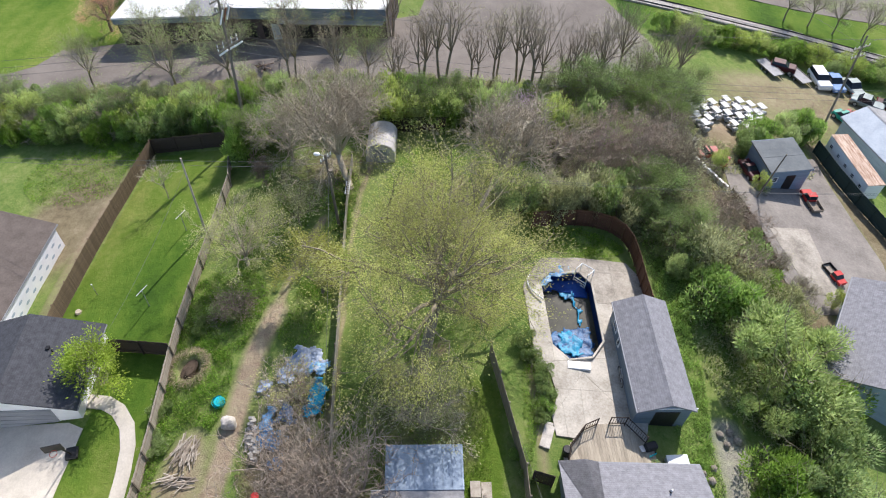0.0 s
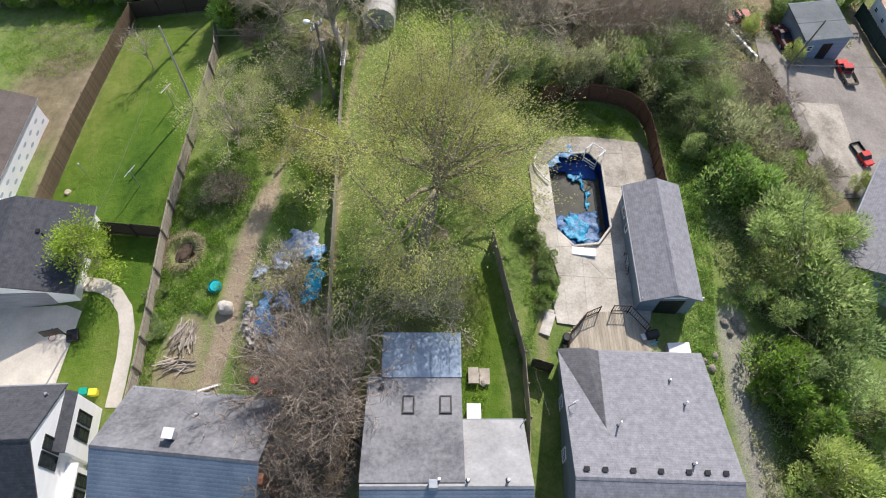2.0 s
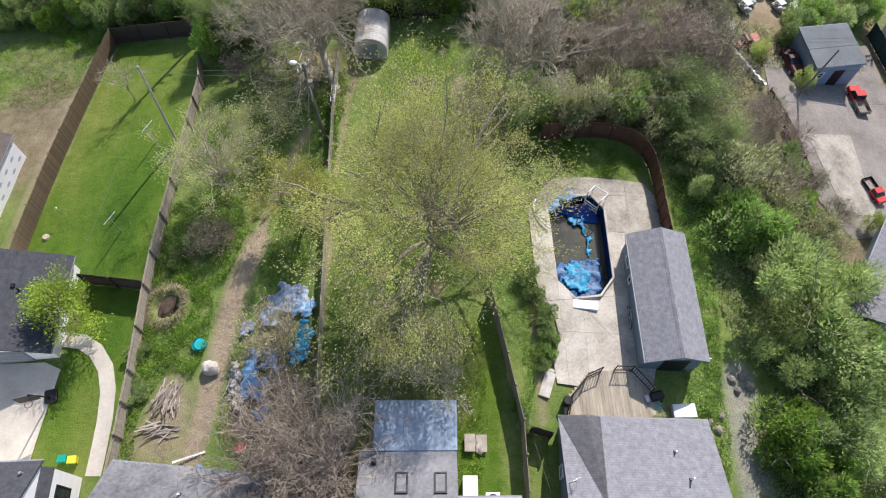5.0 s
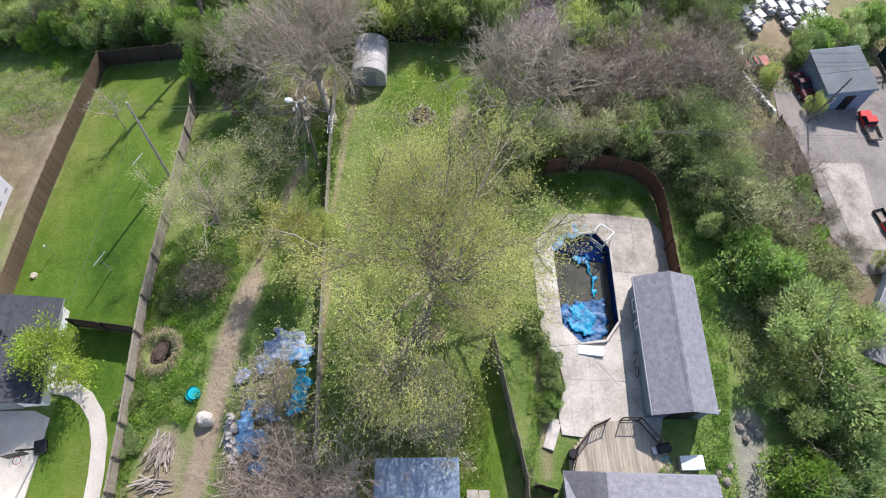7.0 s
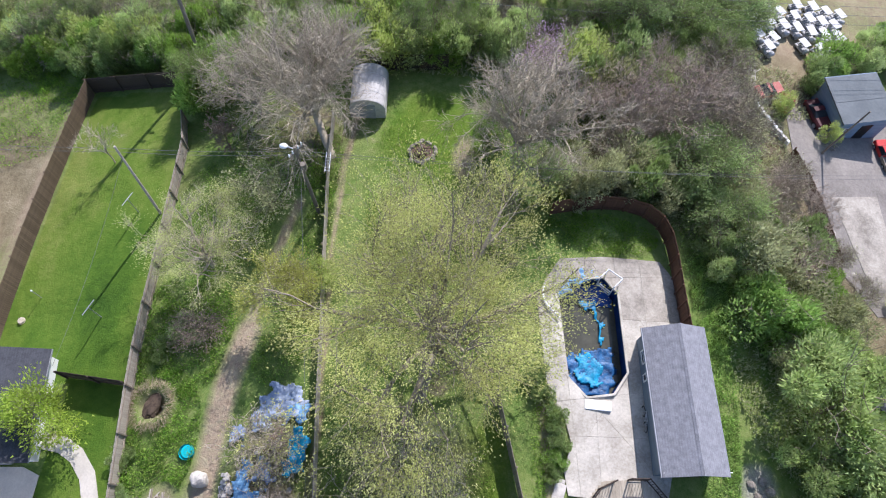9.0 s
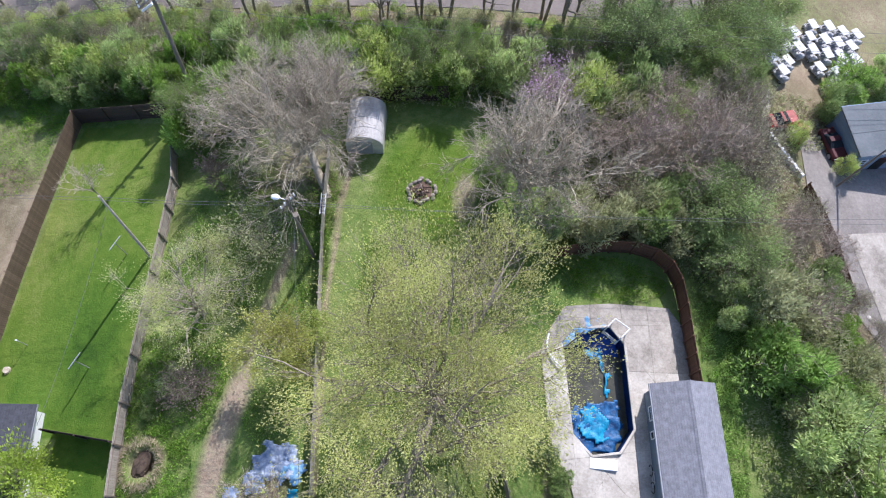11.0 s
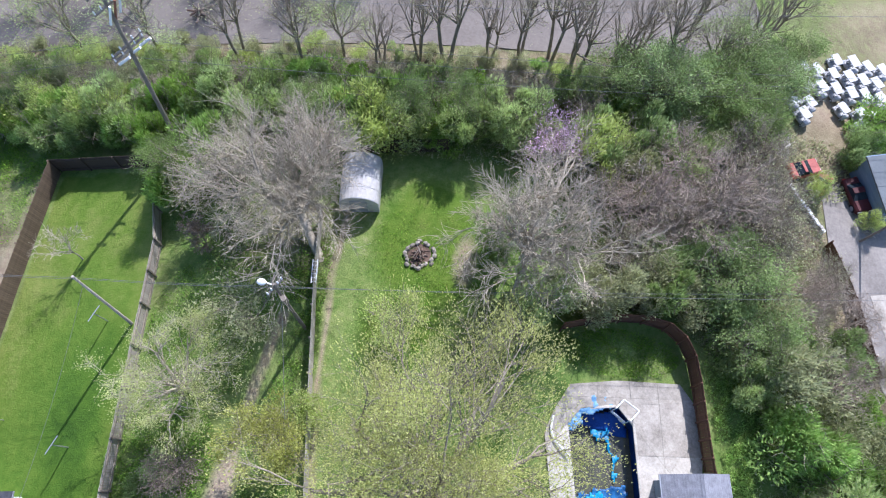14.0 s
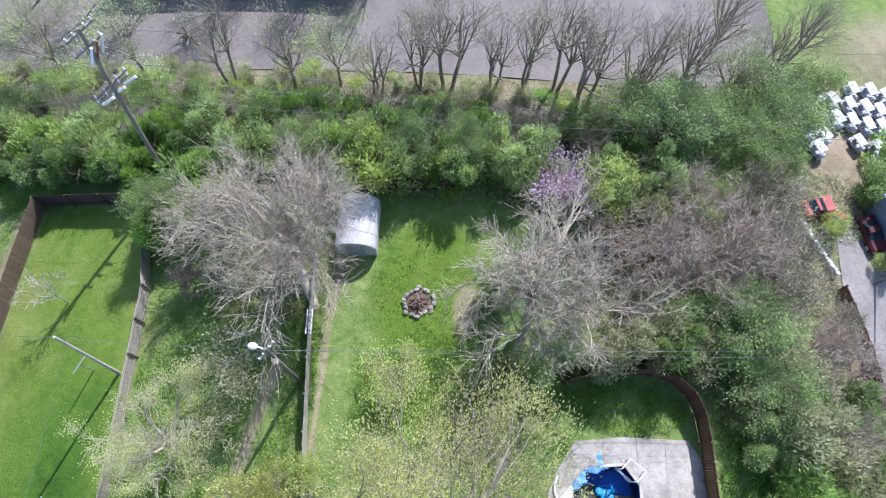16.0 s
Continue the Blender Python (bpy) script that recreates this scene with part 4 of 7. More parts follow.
fb = flat_roofed(-36.5, 71.0, -1, -7, -7.4, 6.5, 8.5, 3.7, "long low commercial building with white and grey flat roof sections")
part("roof_white", box(B(), -7.7, 1.6, -0.3, 8.7, 3.703, 3.95), M_TRIM, fb, "white membrane roof")
part("roof_grey", box(B(), 1.6, 6.6, -0.3, 8.7, 3.703, 3.9), M_ROOFPALE, fb)
part("fascia", box(B(), -7.6, 6.6, -0.34, -0.303, 3.1, 3.72), M_BLUEGREY, fb, "dark blue-grey fascia")
for x, y in ((2.6, 7.6), (3.8, 8.0), (5.0, 7.4)):
    part("roof_unit", box(B(), x - 0.45, x + 0.45, y - 0.45, y + 0.45, 3.9, 4.7, None, 0.05), M_TRIM, fb)
fc = flat_roofed(-19.5, 69.6, -3, -5.5, -10.4, 10.6, 7.0, 3.9, "long low commercial building with a white roof strip over brown walls")
part("roof_white", box(B(), -10.4, 10.8, -0.3, 4.2, 3.903, 4.15), M_TRIM, fc, "white membrane roof")
part("roof_grey", box(B(), -10.4, 10.8, 4.2, 7.3, 3.903, 4.1), M_BLUEGREY, fc)
part("fascia", box(B(), -10.4, 10.8, -0.36, -0.303, 2.7, 4.1), M_BLUEGREY, fc, "dark blue-grey fascia")
part("awning", box(B(), -2.6, 10.5, -1.3, -0.363, 2.62, 2.72), M_ROOFPALE, fc, "pale awning")
part("door", box(B(), -3.9, -2.9, -0.06, -0.004, -0.3, 1.9), M_PALEBLUE, fc)
fb2 = thing("flat_roofed_building", -44, 89, "grey warehouse with white roof edge", "building", 2)
part("wall", box(B(), -6, 40, -3, 12, -2, 3.5), M_BLUEGREY, fb2)
part("roof", box(B(), -6.3, 40.3, -3.3, 12.3, 3.503, 3.8), M_ROOFPALE, fb2)

# ---- pool yard ----
PZ = G(11.3, 29.1) + 0.02
SLAB = [(8.0, 32.6), (7.5, 31.2), (7.7, 30.1), (8.3, 26.0), (8.8, 24.5), (9.6, 23.6), (10.1, 22.0), (9.7, 20.3), (10.0, 18.9), (16.2, 18.9), (16.6, 21), (17.6, 30.6), (17.1, 34.2), (16.2, 35.3), (12.0, 35.0), (9.0, 34.4)]


def pool_yard():
    """Concrete sections round the pool, cut from the outline of the paving by joints."""
    yard = tagged(new("pool_paving"), "stained concrete paving slabs round the pool", "pavement", kind="structure")
    yard.location = (0, 0, PZ)
    cx, cy = 11.3, 29.1
    big = bmesh.new()
    cuts_x, cuts_y = (11.3, 15.3), (22.6, 30.4, 33.9)
    vs = [big.verts.new((x, y, 0)) for x, y in SLAB]
    big.faces.new(vs)
    for x in cuts_x:
        bmesh.ops.bisect_plane(big, geom=big.verts[:] + big.edges[:] + big.faces[:], plane_co=(x, 28, 0), plane_no=(1, 0.09, 0))
    for y in cuts_y:
        bmesh.ops.bisect_plane(big, geom=big.verts[:] + big.edges[:] + big.faces[:], plane_co=(12, y, 0), plane_no=(-0.09, 1, 0))
    for i, (p, q) in enumerate(zip(POOL, POOL[1:] + POOL[:1])):
        d = Vector((q[0] - p[0], q[1] - p[1], 0))
        bmesh.ops.bisect_plane(big, geom=big.verts[:] + big.edges[:] + big.faces[:], plane_co=(*p, 0), plane_no=(-d.y, d.x, 0))
    polys = []
    for f in big.faces:
        c = f.calc_center_median()
        if not inside(np.array([c.x]), np.array([c.y]), POOL)[0]:
            polys.append([(v.co.x, v.co.y) for v in f.verts])
    big.free()
    for poly in polys:
        c = Vector((sum(p[0] for p in poly) / len(poly), sum(p[1] for p in poly) / len(poly)))
        ins = [tuple(c + (Vector(p) - c) * (1 - 0.012 / max(0.2, (Vector(p) - c).length))) for p in poly]
        bm = slab_poly(B(), ins, -0.5, 0.0)
        up = random.uniform(0, 0.012)
        for v in bm.verts:
            v.co.z += G(v.co.x, v.co.y) - PZ + 0.12 + up
        part("slab", bm, M_CONC if c.y < 31 else M_CONC_D, yard)
    bm = B()
    for poly in polys:
        c = (sum(p[0] for p in poly) / len(poly), sum(p[1] for p in poly) / len(poly))
        slab_poly(bm, poly, -0.6, 0.0)
    for v in bm.verts:
        v.co.z += G(v.co.x, v.co.y) - PZ + 0.10
    bm.faces.ensure_lookup_table()
    part("joint_filler", bm, M_CONC_D, yard)
    return yard


pool_yard()
pool = tagged(new("swimming_pool"), "half-drained pool with dark blue liner and crumpled tarp", "swimming pool")
pool.location = (0, 0, PZ)
bm = B()
top = [bm.verts.new((x, y, 0.10)) for x, y in POOL]
cxy = Vector((11.3, 29.1))
bot = [bm.verts.new((*(cxy + (Vector(p) - cxy) * 0.96), -1.9)) for p in POOL]
for i in range(8):
    j = (i + 1) % 8
    bm.faces.new((top[i], top[j], bot[j], bot[i]))
bm.faces.new(bot[::-1])
bmesh.ops.solidify(bm, geom=bm.faces[:], thickness=0.04)
part("liner", bm, M_LINER, pool, "dark blue vinyl liner")
bm = B()
for i in range(8):
    p, q = Vector(POOL[i]), Vector(POOL[(i + 1) % 8])
    d = q - p
    box(bm, -0.02, d.length + 0.02, -0.10, 0.06, 0.0, 0.14, Matrix.Translation((p.x, p.y, 0)) @ Matrix.Rotation(math.atan2(d.y, d.x), 4, "Z"), 0.02)
part("coping", bm, M_CONC, pool, "worn concrete pool coping")
bm = slab_poly(B(), [tuple(cxy + (Vector(p) - cxy) * 0.965) for p in POOL[::-1]][::-1], -1.7, -1.12)
part("water", bm, M_SLUDGE, pool, "murky brown rainwater")


def crumple(name, pts, z, material, parent, amp=0.12, step=0.14, seed=0, label="", drop=None):
    """A crumpled sheet over a polygon with a ragged edge."""
    px, py = [p[0] for p in pts], [p[1] for p in pts]
    xs, ys = np.arange(min(px) - 0.2, max(px) + 0.2, step), np.arange(min(py) - 0.2, max(py) + 0.2, step)
    X, Y = np.meshgrid(xs, ys)
    V = []
    for x, y in zip(X.ravel(), Y.ravel()):
        n1 = noise.noise(Vector((x * 1.1 + seed, y * 1.1, seed)))
        n2 = abs(noise.noise(Vector((x * 2.6, y * 2.6 + seed, seed + 4))))
        V.append((x + 0.08 * n1, y + 0.08 * n2, z(x, y) + amp * (n1 + 1.4 * n2)))
    wob = np.array([noise.noise(Vector((x * 1.7, y * 1.7, seed + 9))) for x, y in zip(X.ravel(), Y.ravel())]).reshape(X.shape)
    keep = inside(X + 0.5 * wob, Y + 0.5 * np.roll(wob, 3, 0), pts)
    ny, nx = X.shape
    idx = np.arange(nx * ny).reshape(ny, nx)
    F = np.stack([idx[:-1, :-1], idx[:-1, 1:], idx[1:, 1:], idx[1:, :-1]], -1)
    k = keep[:-1, :-1] & keep[1:, 1:] & keep[1:, :-1] & keep[:-1, 1:]
    F = F[k]
    used = np.unique(F)
    re = np.zeros(nx * ny, int)
    re[used] = np.arange(len(used))
    ob = raw(name, np.array(V)[used], re[F], material, parent, label, smooth=True)
    so = ob.modifiers.new("thickness", "SOLIDIFY")
    so.thickness = 0.012
    return ob


crumple("sunken_sheet", [(9.85, 28.0), (9.85, 26.1), (10.75, 25.1), (12.5, 25.2), (13.15, 26.3), (13.15, 29.2), (12.2, 28.6), (11.0, 28.3)], lambda x, y: -1.06, M_TARP_D, pool, 0.1, 0.12, 5, "dark blue sheet sunk in the shallow end")
crumple("crumpled_tarp", [(10.3, 26.9), (10.6, 26.1), (11.5, 25.8), (12.3, 26.2), (12.4, 27.0), (11.8, 28.0), (10.6, 28.2)], lambda x, y: -1.0, M_TARP, pool, 0.13, 0.12, 3, "bright blue crumpled tarp")
crumple("tarp_strip", [(10.2, 32.5), (11.5, 32.6), (12.0, 31.9), (12.35, 30.3), (12.4, 28.4), (12.0, 28.5), (11.95, 30.1), (11.55, 31.1), (10.6, 31.5)], lambda x, y: -1.02, M_TARP, pool, 0.17, 0.12, 7, "blue crumpled tarp lying in the water")
crumple("liner_slope", [(9.05, 31.9), (9.25, 32.3), (9.85, 32.9), (12.0, 33.25), (12.95, 32.2), (12.9, 31.4), (12.2, 31.6), (10.4, 31.9)], lambda x, y: -1.1 + max(0, y - 31.6) * 0.35, M_LINER, pool, 0.05, 0.14, 17, "dark blue liner slope at the deep end")
crumple("cover_fold", [(7.9, 32.9), (8.5, 32.0), (9.1, 31.2), (9.5, 31.6), (9.9, 32.4), (11.3, 32.9), (12.1, 33.1), (12.0, 33.7), (10.8, 33.9), (9.3, 33.8)], lambda x, y: 0.1, M_TARP_W, pool, 0.1, 0.11, 12, "faded blue cover folded over the edge")
bm = B()
RAIL = [(11.75, 33.1), (12.25, 33.7), (13.2, 33.1), (12.65, 32.45)]
for a, c in zip(RAIL, RAIL[1:]):
    rod(bm, (*a, 0.85), (*c, 0.85), 0.045, n=6)
rod(bm, (*RAIL[0], 0.85), (*RAIL[0], -0.9), 0.04, n=6)
rod(bm, (*RAIL[3], 0.85), (*RAIL[3], -0.9), 0.04, n=6)
for p in RAIL[1:3]:
    rod(bm, (*p, 0.85), (*p, 0.05), 0.04, n=6)
ladder = part("ladder_rail", bm, M_TRIM, pool, "white pool ladder rail")
for k in range(3):
    bm = B()
    rod(bm, (*RAIL[0], -0.2 - 0.28 * k), (*RAIL[3], -0.2 - 0.28 * k), 0.045, n=6)
    part("rung", bm, M_TRIM, ladder)
bm = B()
pts = [(8.0 - 0.55 * math.sin(i / 9 * math.pi) + 0.12 * i, 32.3 - 0.26 * i) for i in range(10)]
for a, c in zip(pts, pts[1:]):
    rod(bm, (*a, 0.18), (*c, 0.18), 0.07, n=6)
tagged(part("pool_rail", bm, M_TRIM, None), "white curved pool slide rail on the paving", "rail").location.z = PZ + 0.35
bm = box(B(), 10.9, 12.6, 24.2, 24.85, -0.1, 0.13, None, 0.03)
tagged(part("skimmer_lid", bm, M_TRIM, None), "white diving-board base at the pool's end", "pool fitting").location.z = PZ

# deck with railings behind the right house
dk = thing("deck", 13.45, 18.45, "weathered timber deck with dark railings", "deck", 8)
nb = 30
for i in range(nb):
    x = -3.1 + i * 6.2 / nb
    hi = 1.7 - max(0, abs(x) - 1.2) * 0.95
    if hi > -1.5:
        part("board", box(B(), x + 0.004, x + 6.2 / nb - 0.004, -1.9, hi, 0.32, 0.36), M_DECK, dk)
part("frame", box(B(), -2.6, 2.6, -1.85, 0.2, -0.3, 0.31), M_WOOD_GREY, dk)


def railing(parent, a, c, h=0.95, n=8):
    a, c = Vector((*a, 0.36)), Vector((*c, 0.36))
    r = part("railing", B(), M_DARKWOOD, parent, "dark stained railing")
    bm = B()
    for p in (a, c):
        rod(bm, p - Vector((0, 0, 0.4)), p + Vector((0, 0, h + 0.05)), 0.05, n=4)
    for z in (0.12, h):
        rod(bm, a + Vector((0, 0, z)), c + Vector((0, 0, z)), 0.04, n=4)
    bm.to_mesh(r.data)
    bm.free()
    for i in range(1, n):
        p = a.lerp(c, i / n)
        part("baluster", rod(B(), p + Vector((0, 0, 0.12)), p + Vector((0, 0, h)), 0.02, n=4), M_DARKWOOD, r)


railing(dk, (-3.1, -1.5), (-2.6, 0.0), 0.95, 7)
railing(dk, (-2.6, 0.0), (-1.45, 1.25), 0.95, 9)
railing(dk, (-1.45, 1.25), (-0.45, 1.65), 0.95, 5)
railing(dk, (0.45, 1.7), (1.55, 1.65), 0.95, 6)
railing(dk, (1.55, 1.65), (2.6, 0.2), 0.95, 10)

# ---- trees and shrubs ----
def tube(V, F, pts, radii, n):
    """Adds a tapered tube of n sides along a line of points."""
    k0 = len(V)
    for i, p in enumerate(pts):
        d = (pts[min(i + 1, len(pts) - 1)] - pts[max(i - 1, 0)]).normalized()
        u = d.orthogonal().normalized()
        w = d.cross(u)
        for j in range(n):
            a = 2 * math.pi * j / n
            V.append(p + (u * math.cos(a) + w * math.sin(a)) * radii[i])
    for i in range(len(pts) - 1):
        for j in range(n):
            a, b = k0 + i * n + j, k0 + i * n + (j + 1) % n
            F.append((a, b, b + n, a + n))


def branch(R, V, F, tips, p, d, length, r, level, top, spec):
    """One limb and, from it, the next ones."""
    n_seg = 4 if level < 2 else 3 if level < 3 else 2
    pts, q, dd = [p.copy()], p.copy(), d.copy()
    bend = spec["bend"] * (1 + 0.4 * level)
    for i in range(n_seg):
        dd = (dd + Vector((R.uniform(-1, 1), R.uniform(-1, 1), R.uniform(-0.7, 1) + spec["up"])) * bend).normalized()
        q = q + dd * length / n_seg
        pts.append(q.copy())
    end = r * (0.45 if level < 3 else 0.3)
    tube(V, F, pts, [r + (end - r) * i / n_seg for i in range(n_seg + 1)], (7, 5, 4, 3, 3)[min(level, 4)])
    if level >= spec["levels"] - 1:
        tips += [pts[-1], pts[-2]]
        if level >= spec["levels"]:
            return
    for c in range(spec["kids"][min(level, len(spec["kids"]) - 1)]):
        t = R.uniform(0.35 if level else 0.55, 1.0)
        i = min(int(t * n_seg), n_seg - 1)
        at = pts[i].lerp(pts[i + 1], t * n_seg - i)
        side = (pts[i + 1] - pts[i]).normalized()
        a, open_ = R.uniform(0, 2 * math.pi), R.uniform(*spec["open"])
        u = side.orthogonal().normalized()
        w = side.cross(u)
        nd = (side * math.cos(open_) + (u * math.cos(a) + w * math.sin(a)) * math.sin(open_)).normalized()
        branch(R, V, F, tips, at, nd, length * R.uniform(*spec["shrink"]), max(end * R.uniform(0.55, 0.9), spec["thin"]), level + 1, top, spec)


def sprigs(P, D, size, rng, wide=0.42, level=False):
    """A pointed leafy sprig at each point, along its direction; level ones spread out to the sky."""
    n = len(P)
    a = D + rng.normal(size=(n, 3)) * 0.45
    a /= np.linalg.norm(a, axis=1)[:, None] + 1e-9
    if level:
        a[:, 2] *= 0.4
    b = np.cross(a, rng.normal(size=(n, 3)) * (0.55 if level else 1) + [0, 0, 1.5 if level else 0.6])
    b /= np.linalg.norm(b, axis=1)[:, None] + 1e-9
    s = size * rng.uniform(0.55, 1.5, (n, 1))
    V = np.stack([P - b * s * wide * 0.5, P + b * s * wide * 0.5, P + a * s], 1)
    return V.reshape(-1, 3), np.arange(3 * n).reshape(n, 3)


def tree(name, x, y, height, radius, bark, leaf, label, seed, leaves=0, size=0.13, kids=(7, 5, 5, 4), levels=4, stem=0.3, r0=0.2, lean=(0, 0), up=0.25, open_=(0.45, 1.1), group="", bend=0.16, cluster=0.35, trunks=1, thin=0.013, reach_=0.68, rise=(0.25, 1.15), floor_=0.06, far=(), trim_=1.0):
    R, rng = random.Random(seed), np.random.default_rng(seed)
    t = thing(name, x, y, label, "tree", group=group)
    V, F, tips, TV, TF = [], [], [], [], []
    spec = dict(kids=kids[1:], levels=levels, bend=bend, up=up * 0.3, open=open_, shrink=(0.45, 0.74), thin=thin)
    for k in range(trunks):
        top = Vector((lean[0], lean[1], height * stem))
        base_p = Vector((0, 0, -0.3))
        if trunks > 1:
            a = 2 * math.pi * k / trunks
            base_p += Vector((math.cos(a), math.sin(a), 0)) * r0 * 1.5
            top += Vector((math.cos(a), math.sin(a), 0)) * radius * 0.22
        mid = base_p.lerp(top, 0.5) + Vector((R.uniform(-0.15, 0.15), R.uniform(-0.15, 0.15), 0))
        tube(TV, TF, [base_p, base_p.lerp(mid, 0.15), mid, top], [r0 * 1.5, r0 * 1.1, r0 * 0.95, r0 * 0.8], 9)
        n = kids[0]
        for i in range(n):
            a = 2 * math.pi * (i + R.uniform(-0.3, 0.3)) / n
            e = R.uniform(*rise) if i % 3 else R.uniform(1.0, 1.4)
            reach = Vector((math.cos(a) * radius * math.cos(e) * 1.0, math.sin(a) * radius * math.cos(e) * 1.0, height * (1 - stem) * math.sin(e) * 0.85))
            if math.cos(a + 0.3) > 0.75:
                reach *= trim_
            d = reach.normalized()
            p = base_p.lerp(top, R.uniform(0.75, 1.0))
            branch(R, V, F, tips, p, d, reach.length * reach_, r0 * R.uniform(0.42, 0.75), 1, height, spec)
    for limb in far:
        limb = Vector(limb)
        branch(R, V, F, tips, top.copy(), limb.normalized(), limb.length * reach_, r0 * 0.5, 1, height, spec)
    raw("branchwork", V, F, bark, t, smooth=True)
    raw("trunk", TV, TF, bark, t, smooth=True)
    if leaf:
        T = np.array([tuple(p) for p in tips])
        odds = np.array([max(floor_, 0.55 + 1.5 * noise.noise(p * (2.6 / radius) + Vector((seed, 0, 0)))) for p in tips])
        P = T[rng.choice(len(T), leaves * 2, p=odds / odds.sum())] + rng.normal(size=(leaves * 2, 3)) * cluster
        D = P - [lean[0], lean[1], height * stem]
        D = D / (np.linalg.norm(D, axis=1)[:, None] + 1e-9) + [0, 0, 0.3]
        v, f = sprigs(P, D, size * 1.15, rng, 0.5, True)
        raw("crown", v, f, leaf, t)
    return t


def shrub(name, leaf, label, seed, n=5000, size=0.085, lumps=9, tall=1.0, stems=True, group="", hollow=0.55):
    """A shrub about a metre in radius, made once and copied at other sizes."""
    R, rng = random.Random(seed), np.random.default_rng(seed)
    t = thing(name, 0, 0, label, "shrub", group=group)
    C = [(R.uniform(-0.68, 0.68), R.uniform(-0.68, 0.68), R.uniform(0.25, 1.05) * tall, R.uniform(0.2, 0.52)) for _ in range(lumps + 5)]
    lumps += 5
    per = n // lumps
    P, Q = [], []
    for cx, cy, cz, cr in C:
        d = rng.normal(size=(per, 3))
        d /= np.linalg.norm(d, axis=1)[:, None]
        rr = cr * rng.uniform(hollow, 1.12, (per, 1)) ** 0.7
        q = d * rr * [1, 1, 0.85] + [cx, cy, cz]
        P.append(q)
        Q.append(d + [0, 0, 0.7])
    P, Q = np.concatenate(P), np.concatenate(Q)
    low = rng.random(len(P)) * 0.25
    P[:, 2] = np.where(P[:, 2] < 0.03, low, P[:, 2])
    v, f = sprigs(P, Q, size * 1.8, rng, 0.42)
    raw("crown", v, f, leaf, t)
    V, F, tips = [], [], []
    spec = dict(kids=(3, 3, 2), levels=3, bend=0.2, up=0.1, open=(0.3, 0.9), shrink=(0.5, 0.8), thin=0.007)
    for i in range(5):
        a = R.uniform(0, 6.28)
        branch(R, V, F, tips, Vector((0.1 * math.cos(a), 0.1 * math.sin(a), -0.1)), Vector((math.cos(a) * 0.5, math.sin(a) * 0.5, 1)).normalized(), 1.05 * tall, 0.02, 1, 1, spec)
    raw("woody_base", V, F, M_BARK, t)
    return t


def put(src, x, y, r, h, rz, first=[]):
    """A copy of a tree or shrub at a place and size."""
    m = pose(x, y, G(x, y), 0, 0, rz) @ Matrix.Diagonal((r, r, h, 1))
    if src.name not in first:
        first.append(src.name)
        src.matrix_world = m
        return src
    s = src.scale.copy()
    o = copy_thing(src, Matrix())
    o.matrix_basis = m
    return o


# the big yellow-green tree over the middle yard
tree("tree", 0.4, 23.8, 14.6, 9.6, M_BARK, L_YELLOW, "large spreading tree with sparse yellow-green spring leaves", 17, 38000, 0.102, kids=(15, 11, 7, 5), stem=0.3, r0=0.4, lean=(0.8, 3.3), cluster=0.3, thin=0.011, reach_=0.72, rise=(0.3, 1.2), floor_=0.3, far=((5.6, 7.4, 5.2),), trim_=0.66)
tree("tree", -8.0, 28.6, 6.5, 3.2, M_BARK, L_YELLOW, "smaller tree with yellow-green new leaves", 12, 5600, 0.12, kids=(8, 6, 5, 4), stem=0.25, r0=0.14, cluster=0.2)
tree("tree", -14.9, 31.4, 6.5, 4.6, M_BARK_P, L_CREAM, "tree with pale branches and thin pale green leaves", 13, 9000, 0.08, kids=(10, 7, 6, 4), stem=0.22, r0=0.17, cluster=0.2, thin=0.015)
tree("tree", -11.6, 36.0, 5.0, 2.6, M_BARK, L_OLIVE, "thin tree just coming into leaf", 14, 1300, 0.15, kids=(7, 5, 5, 3), stem=0.25, r0=0.09)
tree("tree", -2.4, 37.0, 3.0, 2.4, M_BARK, L_LIME, "low spreading bush with thin yellow-green leaves", 15, 2600, 0.1, kids=(10, 6, 5, 3), stem=0.1, r0=0.06, cluster=0.25)
# bare trees in the yards
tree("bare_tree", -8.1, 40.9, 9.5, 7.6, M_BARK_P, None, "wide bare grey tree with dense fine twigs", 21, kids=(13, 9, 8, 7), thin=0.016, stem=0.22, r0=0.3, lean=(-2.0, 3.4), open_=(0.35, 0.95))
tree("bare_tree", -14.5, 44.6, 7.0, 4.2, M_BARK_P, L_OLIVE, "grey twiggy tree with few buds", 22, 1500, 0.1, kids=(11, 8, 7, 5), thin=0.016, stem=0.25, r0=0.14)
tree("bare_tree", 4.9, 38.6, 9.5, 7.2, M_BARK_P, None, "bare tree with pale crooked limbs", 23, kids=(12, 9, 8, 6), thin=0.018, stem=0.32, r0=0.3, lean=(0.6, 4.4), open_=(0.4, 1.0))
tree("bare_tree", -4.8, 7.6, 6.4, 4.8, M_BARK_D, None, "bare brown tree crowding the gap between two houses", 35, kids=(13, 9, 8, 4), thin=0.016, stem=0.15, r0=0.14, bend=0.28, open_=(0.4, 1.2))
tree("bare_tree", -4.6, 12.2, 7.6, 6.6, M_BARK_M, None, "tangled bare brown tree between the houses", 24, kids=(12, 9, 8, 4), thin=0.017, stem=0.12, r0=0.17, open_=(0.4, 1.2), trunks=2, bend=0.3)
tree("bare_tree", -6.9, 15.6, 3.8, 2.4, M_BARK, None, "bare brown scrub over the tarps", 25, kids=(9, 6, 5, 3), thin=0.016, stem=0.1, r0=0.08, bend=0.3, open_=(0.4, 1.2))
